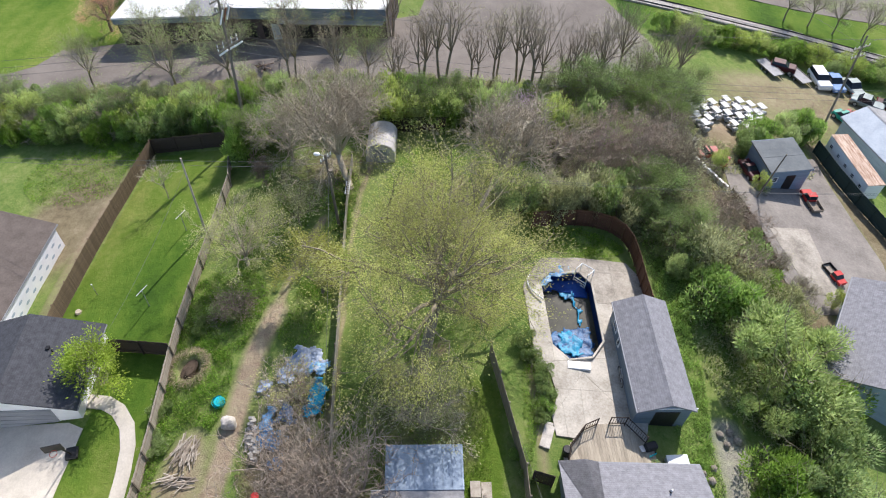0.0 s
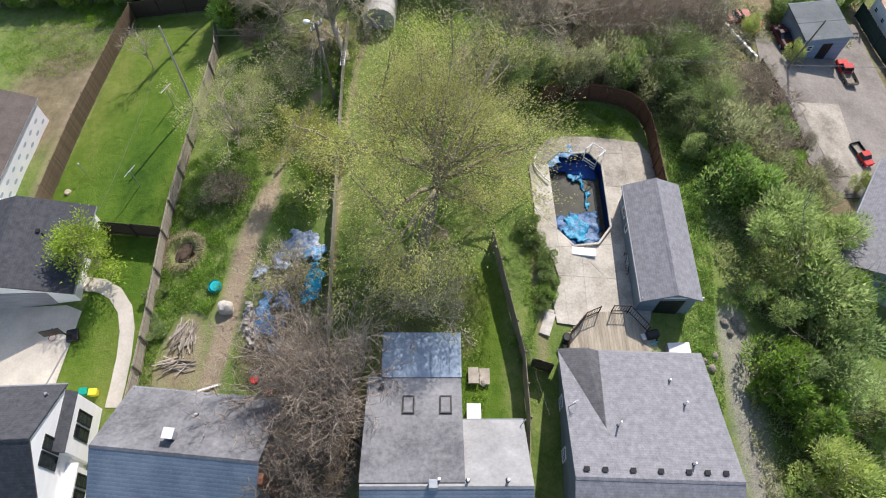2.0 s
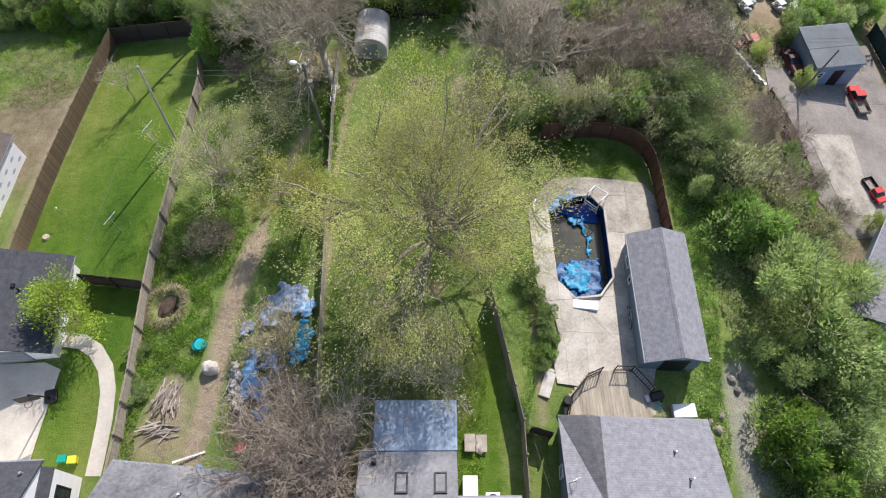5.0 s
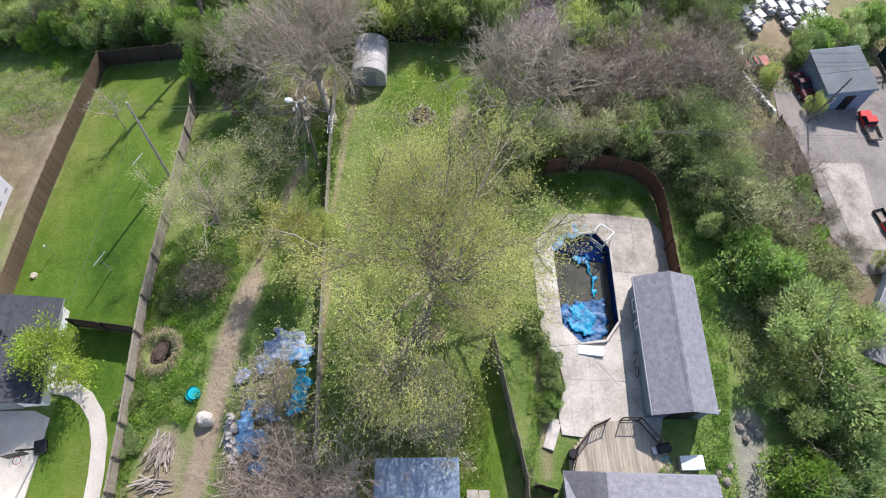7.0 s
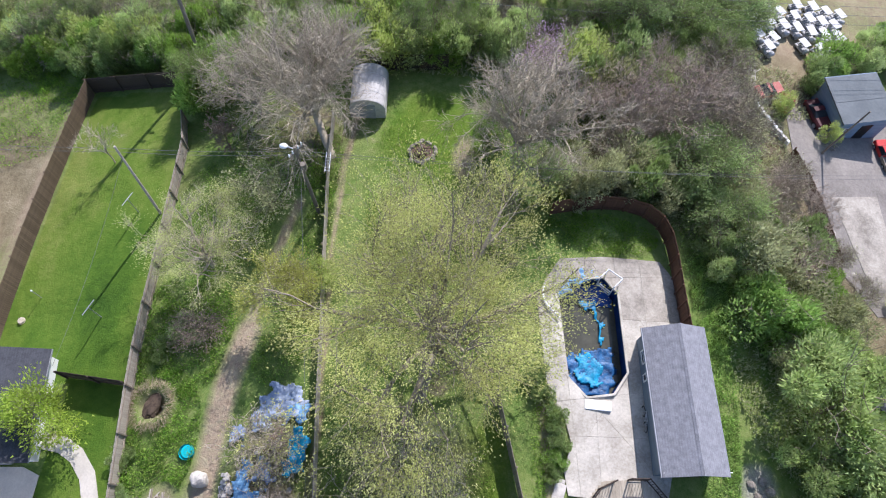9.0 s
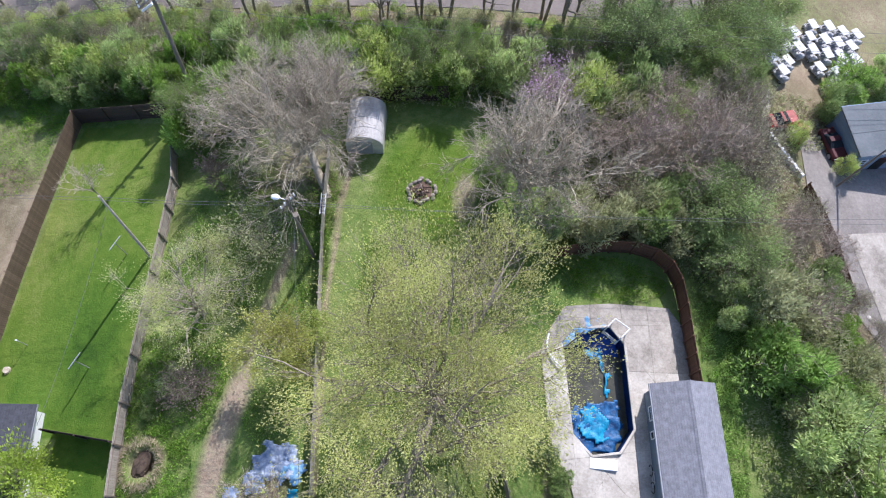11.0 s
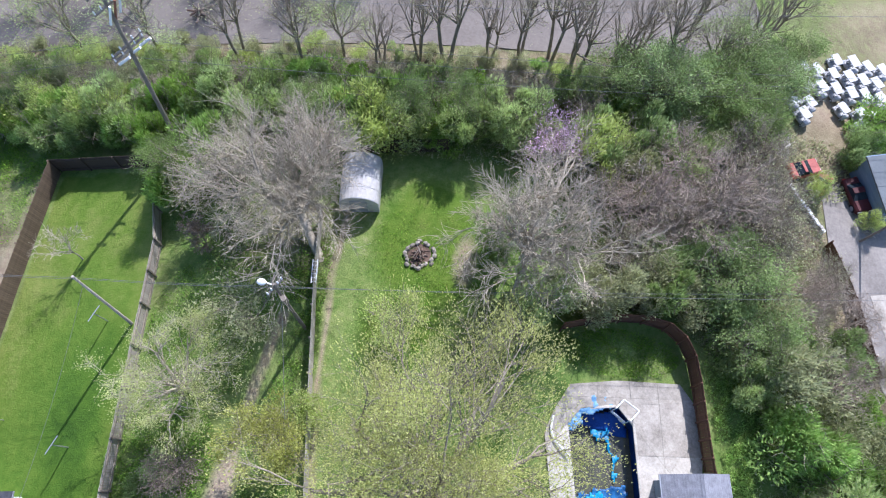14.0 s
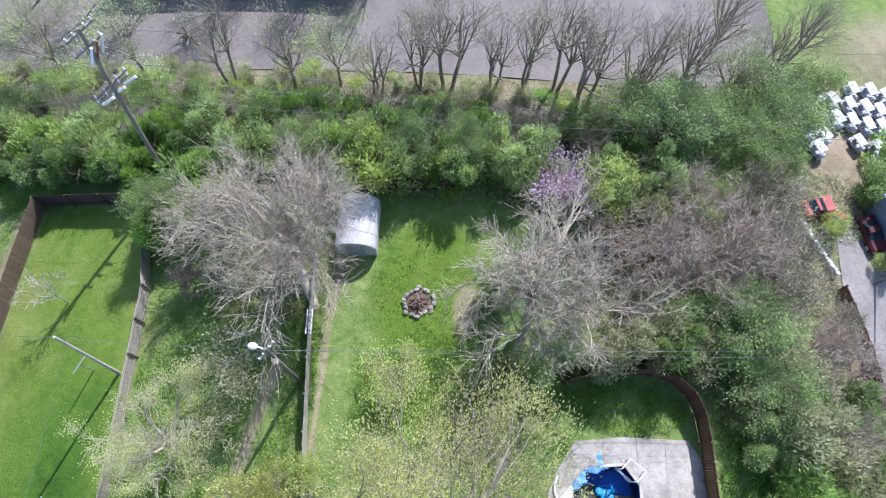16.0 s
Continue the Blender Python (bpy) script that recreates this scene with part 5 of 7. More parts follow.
tree("bare_tree", -8.2, 19.8, 3.8, 3.0, M_BARK_P, L_YELLOW, "pale scrub with few new leaves growing through the junk", 33, 700, 0.11, kids=(9, 7, 6, 4), thin=0.02, stem=0.12, r0=0.09, bend=0.3, open_=(0.4, 1.2))
tree("bare_tree", -5.2, 14.4, 5.6, 4.0, M_BARK_P, None, "pale bare tree with long crooked limbs", 34, kids=(8, 6, 5, 3), thin=0.022, stem=0.15, r0=0.13, bend=0.25, open_=(0.4, 1.1))
tree("bare_tree", 1.2, 18.4, 4.6, 4.2, M_BARK_P, L_OLIVE, "low twiggy tree with first leaves behind the porch", 26, 1300, 0.12, kids=(9, 6, 6, 4), thin=0.018, stem=0.15, r0=0.1)
tree("bare_tree", -25.2, 39.7, 5.2, 2.0, M_BARK_P, None, "slim bare young tree on the lawn", 27, kids=(6, 5, 4, 3), stem=0.35, r0=0.05)
tree("bare_tree", -14.4, 26.6, 2.9, 1.9, M_BARK_D, L_BROWN, "brown twiggy bush with old leaves", 28, 900, 0.09, kids=(12, 7, 5, 3), stem=0.1, r0=0.05)
tree("tree", -16.4, 41.6, 2.8, 1.0, M_BARK_D, L_BROWN, "small tree hung with dry reddish-brown leaves", 29, 700, 0.16, kids=(6, 5, 4, 3), stem=0.2, r0=0.05, cluster=0.15)
tree("tree", -22.6, 20.2, 5.2, 2.2, M_BARK, L_YOUNG, "young tree with fresh green leaves beside the garage", 30, 4200, 0.15, kids=(8, 6, 5, 3), stem=0.3, r0=0.09, cluster=0.3)
tree("tree", 6.9, 50.1, 5.6, 1.5, M_BARK, L_PURPLE, "small tree in pink-purple blossom", 31, 1250, 0.12, kids=(8, 6, 5, 3), stem=0.25, r0=0.09)
tree("tree", -47.8, 75.2, 6.6, 3.0, M_BARK_D, L_ORANGE, "round tree with orange-brown buds on the field", 32, 5000, 0.11, kids=(9, 6, 6, 3), stem=0.28, r0=0.2, group="field trees")

# woods on the east side
bare_a = tree("bare_tree", 18.2, 46.8, 7.3, 4.6, M_BARK_M, None, "bare brown tree in the scrubby wood", 41, kids=(10, 7, 7, 5), thin=0.018, stem=0.22, r0=0.17, group="bare wood trees")
bare_b = tree("bare_tree", 21.6, 47.0, 6.8, 4.0, M_BARK, L_OLIVE, "grey twiggy tree in the scrubby wood", 42, 1500, 0.11, kids=(11, 8, 7, 5), thin=0.017, stem=0.2, r0=0.15, group="bare wood trees")
for i, (x, y, s) in enumerate(((-36, 52.5, 0.6), (-28.5, 53.5, 0.55), (-22.5, 52.5, 0.5), (-11.0, 52.5, 0.6), (-1.5, 54.0, 0.5), (4.6, 52.5, 0.6), (-15.5, 54.5, 0.5), (9.0, 54.5, 0.55), (13.6, 46.4, 0.85), (21.0, 52.0, 0.9), (15.8, 50.5, 0.8), (12.0, 43.0, 0.65), (26.8, 36.4, 0.55), (20.6, 44.0, 0.75), (10.6, 47.0, 0.7), (26.8, 44.0, 0.5), (28.4, 41.0, 0.5), (29.4, 37.6, 0.45), (25.6, 42.4, 0.55), (31.6, 35.2, 0.4))):
    put([bare_a, bare_b][i % 2], x, y, s, s, 47 * i, [bare_a.name, bare_b.name])

# rows of tall trees along the road
row_a = tree("roadside_tree", -1.4, 58.4, 12.0, 3.4, M_BARK, L_OLIVE, "tall slim roadside tree, nearly bare", 51, 500, 0.12, kids=(7, 5, 4, 3), thin=0.011, bend=0.06, stem=0.4, r0=0.15, up=0.6, open_=(0.3, 0.8), group="roadside trees", trunks=2)
row_b = tree("roadside_tree", 8.4, 58.9, 11.0, 3.0, M_BARK, None, "tall slim roadside tree, nearly bare", 52, kids=(5, 5, 4, 3), thin=0.011, bend=0.06, stem=0.36, r0=0.13, up=0.6, open_=(0.3, 0.8), group="roadside trees", trunks=3)
row_c = tree("roadside_tree", -31.5, 58.0, 10.5, 3.2, M_BARK, L_PALE, "roadside tree with thin pale leaves", 53, 2600, 0.11, kids=(8, 5, 5, 4), stem=0.3, r0=0.15, up=0.6, open_=(0.3, 0.8), group="roadside trees")
names = [row_a.name, row_b.name, row_c.name]
for i, (k, x, y, s) in enumerate(((2, -25, 58.2, 0.95), (0, -17.5, 57.6, 0.85), (0, -12.6, 57.4, 0.8), (2, -9.4, 58.2, 0.8), (1, -6.4, 57.4, 0.7), (1, -3.6, 58.8, 0.85), (1, 1.8, 59.4, 0.75), (0, 4.2, 59.8, 0.8),
                                  (0, 6.6, 60.0, 0.9), (1, 11.8, 59.4, 0.85), (0, 15.4, 60.6, 0.9), (2, 19.2, 61.0, 0.8), (2, -38, 66.4, 0.85), (2, -32, 67, 0.8), (0, -27.5, 66.5, 0.7), (2, -20.5, 67.5, 0.85), (2, -13, 69, 0.85), (1, -8.5, 69.5, 0.8),
                                  (1, 22.5, 63.5, 0.85), (0, 25.2, 66.0, 0.8), (2, -43, 60.5, 0.8), (1, 13.6, 62.0, 0.8), (0, 18.0, 64.5, 0.9))):
    put((row_a, row_b, row_c)[k], x, y, s, s, 61 * i, names)
for x, y in ((46, 91.6), (49.4, 91), (52.6, 89.6), (56.5, 88.5)):
    put(row_c, x, y, 0.75, 0.7, 33 * x, names)

leafy = tree("tree", 14.6, 56.2, 7.0, 3.6, M_BARK, L_MID, "leafy mid-green tree in the far hedge", 55, 8500, 0.155, kids=(10, 7, 6, 4), stem=0.2, r0=0.14, cluster=0.28, group="leafy hedge trees")
for i, (x, y, s, h) in enumerate(((18.4, 56.4, 0.95, 0.9), (21.6, 55.0, 0.85, 0.8), (11.4, 57.0, 0.85, 0.75), (22.8, 58.6, 0.95, 0.9), (25.2, 61.6, 0.8, 0.8), (17.0, 53.2, 0.7, 0.6), (20.6, 60.2, 0.9, 0.85), (-34.5, 53.0, 0.8, 0.6), (-42.0, 54.0, 0.9, 0.65), (-50.0, 54.5, 1.0, 0.7), (19.3, 42.8, 0.95, 0.8), (20.8, 38.6, 0.8, 0.65), (-3.6, 51.8, 0.6, 0.75), (0.6, 52.4, 0.6, 0.75), (-10.6, 51.4, 0.55, 0.7), (-19.2, 46.0, 0.6, 0.8))):
    put(leafy, x, y, s, h, 51 * i, [leafy.name])

# shrubs
sh_bright = shrub("shrub", L_BRIGHT, "dense bright green shrub in full leaf", 61, 8000, 0.052, group="bright green shrubs")
sh_green = shrub("shrub", L_GREEN, "dense dark green shrub in full leaf", 62, 7000, 0.053, group="dark green shrubs")
sh_olive = shrub("shrub", L_OLIVE, "twiggy olive-green shrub in first leaf", 63, 4600, 0.05, group="olive shrubs", hollow=0.3)
sh_pale = shrub("shrub", L_PALE, "soft pale green shrub with drooping twigs", 64, 12000, 0.04, lumps=12, group="pale green shrubs", hollow=0.4)
sh_yel = shrub("shrub", L_LIME, "yellow-green budding shrub among grass", 65, 5200, 0.044, group="yellow shrubs", hollow=0.3)
sh_bare = tree("bare_shrub", 0, 0, 1.15, 1.05, M_BARK_P, L_OLIVE, "grey leafless scrub with a few buds", 66, 260, 0.06, kids=(14, 8, 7, 4), thin=0.0075, stem=0.08, r0=0.03, cluster=0.06, group="bare scrub")
sh_bare["category"] = "shrub"
SH = dict(t=sh_bare, b=sh_bright, g=sh_green, o=sh_olive, p=sh_pale, y=sh_yel)
used = []
SHRUBS = [("o", 12.6, 40.5, 1.7, 3.3), ("g", 14.6, 40.7, 1.6, 3.3), ("o", 10.3, 40.0, 1.5, 3.0), ("t", 17.0, 47.0, 2.6, 4.2), ("t", 20.0, 48.4, 2.4, 3.8), ("t", 14.6, 45.4, 2.2, 3.4), ("t", 24.6, 40.0, 2.2, 3.0), ("t", 26.2, 42.2, 1.9, 2.6), ("t", 12.6, 41.2, 1.6, 2.4), ("t", 22.6, 50.2, 2.2, 3.4), ("t", 25.2, 37.6, 1.8, 2.4),
          ("b", 23.6, 32.0, 2.9, 3.6), ("p", 26.7, 26.2, 4.4, 4.6), ("p", 29.2, 28.8, 2.6, 3.2), ("p", 25.4, 22.4, 2.2, 2.8), 
          ("o", 23.4, 36.4, 2.6, 3.6), ("p", 21.0, 35.6, 1.6, 2.4), ("o", 25.6, 33.4, 2.2, 2.6), ("b", 27.2, 31.4, 2.0, 2.2), ("o", 24.6, 29.0, 1.5, 1.8),
          ("b", 25.0, 17.2, 2.5, 3.2), ("g", 27.8, 18.6, 2.6, 3.4), ("b", 27.4, 14.6, 2.4, 3.0), ("y", 27.0, 11.2, 2.6, 3.8), ("b", 29.6, 10.0, 2.6, 3.0), ("o", 27.6, 7.6, 2.4, 3.4), ("g", 29.8, 21.4, 2.6, 3.2), ("p", 30.6, 15.8, 2.6, 3.4),
          ("b", 31.0, 25.0, 2.4, 2.6), ("o", 29.4, 32.4, 2.0, 2.6), ("b", 28.6, 35.2, 1.6, 2.0), ("g", 27.4, 38.6, 1.8, 2.2),
          ("o", 4.0, 37.4, 2.0, 3.0), ("p", 6.4, 39.0, 2.3, 3.4), ("g", 3.4, 42.8, 1.5, 2.6), ("o", 8.8, 40.6, 2.2, 2.8), ("o", 10.4, 39.6, 1.8, 2.4), ("b", 4.6, 35.2, 1.2, 2.2), 
          ("o", 13.6, 41.6, 2.2, 2.8), ("o", 16.2, 40.8, 1.8, 2.6), ("g", 15.4, 43.6, 2.0, 2.8), ("o", 22.4, 41.0, 2.0, 2.8), ("b", 24.6, 39.2, 1.5, 2.0), ("o", 12.4, 48.8, 2.2, 3.2),
          ("b", -19.0, 45.6, 2.4, 3.6), ("b", -17.6, 48.4, 2.4, 3.4), ("o", -15.4, 48.0, 2.2, 3.0), ("y", -6.4, 50.6, 2.8, 4.2), ("b", -4.4, 53.4, 2.4, 3.6), ("y", 9.9, 50.4, 2.2, 4.0), ("b", 13.2, 51.4, 2.2, 3.0),
          ("y", 27.5, 51.8, 1.1, 1.8), ("y", 31.6, 49.6, 0.9, 1.7), 
          ("g", 31.5, 55.8, 1.8, 2.2), ("b", 33.6, 58.4, 2.4, 2.6), ("b", 39.6, 61.6, 2.2, 3.0), ("p", 37.4, 60.4, 2.0, 2.4), ("y", 34.8, 35.2, 0.9, 1.6),
          ("g", 9.0, 23.2, 0.9, 0.9), ("g", 9.35, 22.0, 0.8, 0.8), ("b", 9.2, 20.9, 0.8, 0.7), ("g", 8.9, 20.0, 0.6, 0.6), ("g", 8.2, 24.6, 0.8, 0.7), ("b", 7.6, 17.2, 0.8, 0.5), ("g", 8.1, 15.9, 0.6, 0.5), ("g", 7.6, 26.0, 0.9, 0.8), ("p", 16.6, 17.2, 0.7, 0.9), ("y", -7.0, 30.8, 1.4, 2.0),
          ("g", -16.6, 25.2, 1.0, 0.5), ("g", -15.2, 26.6, 1.3, 0.6), ("g", -17.4, 18.2, 0.9, 0.5), ("g", -16.8, 15.8, 1.0, 0.5)]
RS = random.Random(5)
for k in range(46):   # hedge along the far ends of the yards
    x = -56 + k * 1.62 + RS.uniform(-0.5, 0.5)
    kind = RS.choice("gbytbptybp")
    SHRUBS.append((kind, x, 51.6 + RS.uniform(-0.7, 0.9), RS.uniform(1.7, 2.6), RS.uniform(2.4, 3.8)))
for k in range(42):
    x = -56 + k * 1.85 + RS.uniform(-0.6, 0.6)
    SHRUBS.append((RS.choice("gbottbyp"), x, 54.6 + RS.uniform(-0.8, 0.9) + max(0, x) * 0.09, RS.uniform(1.5, 2.2), RS.uniform(1.6, 2.8)))
for x, y, h in ((-28.6, 49.2, 2.8), (-26.4, 49.4, 3.2), (-24.2, 49.4, 3.0), (-22.2, 49.2, 3.2), (-31.0, 49.4, 2.4)):
    SHRUBS.append(("b" if x > -25 else "g", x, y, 1.7, h))
for k in range(30):
    x = -40 + k * 2.1 + RS.uniform(-0.6, 0.6)
    SHRUBS.append((RS.choice("ttobypt"), x, 56.8 + RS.uniform(-0.5, 0.5) + max(0, x) * 0.1, RS.uniform(1.1, 1.7), RS.uniform(1.0, 2.0)))
for k in range(14):
    SHRUBS.append((RS.choice("bgbo"), -56 + k * 1.9 + RS.uniform(-0.5, 0.5), 49.8 + RS.uniform(-0.4, 0.6), RS.uniform(1.3, 1.9), RS.uniform(1.8, 2.8)))
for k in range(24):   # hedge beside the railway
    x = 26 + k * 1.7
    SHRUBS.append((RS.choice("bpyby"), x, 80.6 - max(0, x - 44) * 0.2 + RS.uniform(-0.6, 0.6), RS.uniform(1.6, 2.3), RS.uniform(1.6, 2.4)))
for k in range(30):
    SHRUBS.append((RS.choice("oyopbo"), -38 + k * 2.0 + RS.uniform(-0.7, 0.7), 58.3 + RS.uniform(-0.5, 0.5) + max(0, k - 19) * 0.16, RS.uniform(0.7, 1.3), RS.uniform(0.6, 1.5)))
for i, (k, x, y, r, h) in enumerate(SHRUBS):
    put(SH[k], x, y, r, h, 73 * i, used)


# ---- low growth ----
def weeds(name, regions, label, seed, leaf, size, avoid=()):
    """Low leafy growth over several patches, as one mesh; each patch: x, y, rx, ry, count."""
    rng = np.random.default_rng(seed)
    P = []
    for x, y, rx, ry, n in regions:
        a, r = rng.uniform(0, 2 * math.pi, n), np.sqrt(rng.random(n))
        X, Y = x + rx * r * np.cos(a), y + ry * r * np.sin(a)
        lump = np.sin(X * 2.1 + 1.3 * np.sin(Y * 1.7)) * np.sin(Y * 2.3 + np.sin(X * 1.1))
        keep = rng.random(n) < 0.55 + 0.45 * lump
        keep &= (strip(X, Y, DIRT_PATH, 0.8) < 0.3) & (np.hypot(X + 16.5, Y - 21.6) > 1.75) & (np.hypot((X + 14.3) / 1.8, (Y - 14.0) / 3.2) > 1) & ~inside(X, Y, SLAB)
        Z = GN(X, Y) + 0.05 + 0.16 * rng.random(n) * (1 + lump)
        P.append(np.stack([X, Y, Z], 1)[keep])
    P = np.concatenate(P)
    v, f = sprigs(P, np.tile([0.0, 0.0, 0.8], (len(P), 1)), size * 1.7, rng, 0.4)
    ob = raw(name, v, f, leaf, None)
    return tagged(ob, label, "weeds", kind="stuff")


weeds("weeds", [(-15.5, 19.5, 2.6, 4.5, 20000), (-15.6, 26.5, 3.6, 4.5, 24000), (-14.0, 36.0, 4.8, 5.0, 16800), (-9.0, 34.0, 1.9, 6.0, 10800), (-9.2, 27.0, 2.0, 3.5, 6240), (-16.0, 13.5, 1.2, 3.0, 3600), (-8.8, 39.5, 1.6, 4.0, 5280)],
      "knee-high green weeds in the neglected garden", 71, L_WEED, 0.08)
weeds("weeds", [(19.8, 24.5, 1.5, 7.5, 16800), (20.4, 33.5, 2.0, 4.0, 8400), (20.6, 17.0, 0.9, 3.5, 3600), (18.9, 37.0, 1.0, 4.0, 3600)], "lush bright weeds beside the shed", 72, L_BRIGHT, 0.09)
weeds("weeds", [(0, 30, 5.6, 10.0, 21600), (-1.0, 18.5, 4.0, 3.5, 6240), (4.6, 15.0, 1.2, 6.5, 5280), (12.0, 36.8, 4.2, 1.6, 12000), (-1.0, 40.0, 4.5, 6.0, 8400), (8.3, 23.5, 0.7, 6.0, 4320)], "tufted rough grass under the big tree", 73, L_WEED, 0.07)
weeds("weeds", [(-36, 44, 6.0, 5.0, 12000), (-33, 47.5, 4, 1.8, 5760)], "weedy ground behind the brown fence", 74, L_WEED, 0.08)
weeds("undergrowth", [(21, 46, 7, 9, 33600), (14, 45, 5, 5, 12000), (28, 14, 5, 9, 16800), (-6, 54, 45, 4.5, 62400), (26, 30, 5, 9, 16800)], "tangled low undergrowth beneath trees and shrubs", 75, L_OLIVE, 0.13)
def ring_litter():
    """Dead stalks thrown up round the dug hole."""
    rng = np.random.default_rng(77)
    a, r = rng.uniform(0, 2 * math.pi, 1500), rng.normal(1.28, 0.2, 1500)
    X, Y = -16.5 + r * np.cos(a), 21.6 + r * np.sin(a)
    v, f = sprigs(np.stack([X, Y, GN(X, Y) + 0.1 + 0.3 * np.exp(-((r - 1.2) / 0.5) ** 2)], 1), np.stack([np.cos(a), np.sin(a), 0 * a + 0.1], 1), 0.24, rng, 0.14)
    tagged(raw("dead_stalks", v, f, L_STRAW), "ring of dead stalks and soil round a dug hole", "dead stalks", kind="stuff")


ring_litter()
weeds("leaf_litter", [(21, 46, 7, 9, 14400), (-11.0, 43, 4.5, 3.5, 6000), (-4.5, 10, 3.0, 5.0, 15000), (-8, 15.5, 3, 4, 4320), (13, 43, 4, 3, 3600)], "brown fallen leaves and dead stalks", 76, L_BROWN, 0.08)

# ---- poles and cables ----
def pole(x, y, h, lean, label, arms=(), lamp=False, r=0.14):
    p = thing("utility_pole", x, y, label, "utility pole")
    top = Vector((lean[0], lean[1], h))
    part("shaft", rod(B(), (0, 0, -0.6), top, r, r * 0.65, 10), M_FENCE_P if r == 0.11 else M_POLE, p)
    for k, (z, w, az) in enumerate(arms):
        c = top * (z / h)
        a = radians(az)
        d = Vector((math.cos(a), math.sin(a), 0))
        bm = box(B(), -w / 2, w / 2, -0.06, 0.06, -0.07, 0.07, Matrix.Translation(c + Vector((0, 0, 0))) @ Matrix.Rotation(a, 4, "Z"), 0.01)
        arm = part("crossarm", bm, M_WOOD_GREY, p)
        for s in (-0.46, -0.2, 0.2, 0.46):
            q = c + d * w * s
            part("insulator", rod(B(), q + Vector((0, 0, 0.07)), q + Vector((0, 0, 0.32)), 0.06, 0.04), M_TRIM, arm)
    if lamp:
        a = top * 0.97
        e = a + Vector((-0.55, 0.1, 0.15))
        part("lamp_arm", rod(B(), a, e, 0.035), M_GALV, p)
        bm = B()
        bmesh.ops.create_uvsphere(bm, u_segments=12, v_segments=8, radius=0.22, matrix=Matrix.Translation(e + Vector((-0.15, 0, -0.03))) @ Matrix.Diagonal((1.25, 0.9, 0.6, 1)))
        part("lamp_head", bm, M_TRIM, p, "white dome street-light head")
    return p


pole(-20.0, 35.3, 7.6, (-0.4, 0.8), "slim pale timber utility pole by the garden fence", r=0.11)
p2 = pole(-8.2, 36.0, 7.5, (-0.6, 0.6), "dark timber pole with a white lamp", ((7.1, 1.2, 60),), True)
part("transformer", rod(B(), (-0.2, 0.2, 5.6), (-0.2, 0.2, 6.3), 0.18, n=12), M_POLE, p2, "grey cylindrical transformer")
big = pole(-20.4, 49.0, 13.2, (-1.0, 3.1), "tall power pole with several crossarms and white insulators", ((8.9, 2.6, 62), (9.25, 2.6, 62), (12.0, 2.0, 60), (13.0, 2.0, 60)), r=0.17)
for k in range(3):
    part("switch", rod(B(), (-1.3 + k * 0.45, 1.2 + k * 0.8, 8.4), (-0.5 + k * 0.45, 1.5 + k * 0.8, 8.9), 0.09), M_TRIM, big, "white switch tube")
    part("fuse", rod(B(), (-0.95 + k * 0.15, 2.2 + k * 0.5, 11.0), (-0.6 + k * 0.15, 2.6 + k * 0.5, 12.2), 0.08), M_TRIM if k != 1 else M_BRICK, big, "ceramic fuse tube")
pole(42.6, 63.0, 11.5, (0.6, 2.6), "dark timber power pole by the car yard", ((10.2, 2.4, 30), (9.2, 2.0, 30)))
pole(31.0, 48.2, 5.4, (0.9, 0.4), "leaning timber pole at the yard's edge", r=0.1)


def cable(a, b, sag, label, r=0.014):
    bm = B()
    a, b = Vector(a), Vector(b)
    n = 16
    pts = [a.lerp(b, i / n) - Vector((0, 0, sag * 4 * (i / n) * (1 - i / n))) for i in range(n + 1)]
    bm.free()
    V, F = [], []
    tube(V, F, pts, [r] * len(pts), 5)
    return tagged(raw("cable", V, F, M_WIRE), label, "cable", "overhead cables")


z1, z2 = G(-20, 35.3) + 7.4, G(-8.2, 36) + 7.1
for dz, dy in ((0, 0), (-0.6, 0.1)):
    cable((-46, 34.6 + dy, z1 - 0.3 + dz), (-20.4, 36.1 + dy, z1 + dz), 0.4, "grey overhead cable along the yards", 0.011)
    cable((-20.4, 36.1 + dy, z1 + dz), (-8.8, 36.6 + dy, z2 + dz), 0.25, "grey overhead cable along the yards", 0.011)
    cable((-8.8, 36.6 + dy, z2 + dz), (38, 42.4 + dy * 8, 4.4 + dz), 0.9, "grey overhead cable along the yards", 0.011)
for k, (dx, dy, z) in enumerate(((0.4, 1.0, 8.9), (-0.1, 2.2, 9.1), (-0.7, 3.2, 9.2))):
    cable((-21.5 + dx, 49.6 + dy, G(-20.7, 50.1) + z), (46, 58.6 + k * 0.9, 3.0), 1.2, "dark overhead power line above the hedge")
    cable((-21.5 + dx, 49.6 + dy, G(-20.7, 50.1) + z), (-60, 44 + k * 1.2, 5.5), 0.9, "dark overhead power line above the hedge")
cable((-21.6, 53.0, G(-20.7, 50.1) + 12.2), (46, 63, 7.5), 1.0, "dark overhead power line above the hedge")
cable((-8.6, 36.4, z2 - 1.0), (-4.6, 13.4, 3.4), 0.6, "service cable down to the house", 0.012)
cable((-20.3, 36.0, z1 - 0.9), (-22.4, 23.0, 2.6), 0.5, "service cable down to the garage", 0.012)
cable((43.0, 65.2, 5.5), (75, 84, 6), 0.8, "dark overhead power line at the yard's edge")
cable((43.0, 65.4, 5.2), (20, 104, 6), 0.8, "dark overhead power line at the yard's edge")
cable((7.3, 18.6, 2.2), (9.5, 12.2, 2.6), 0.2, "thin service cable by the fence", 0.01)


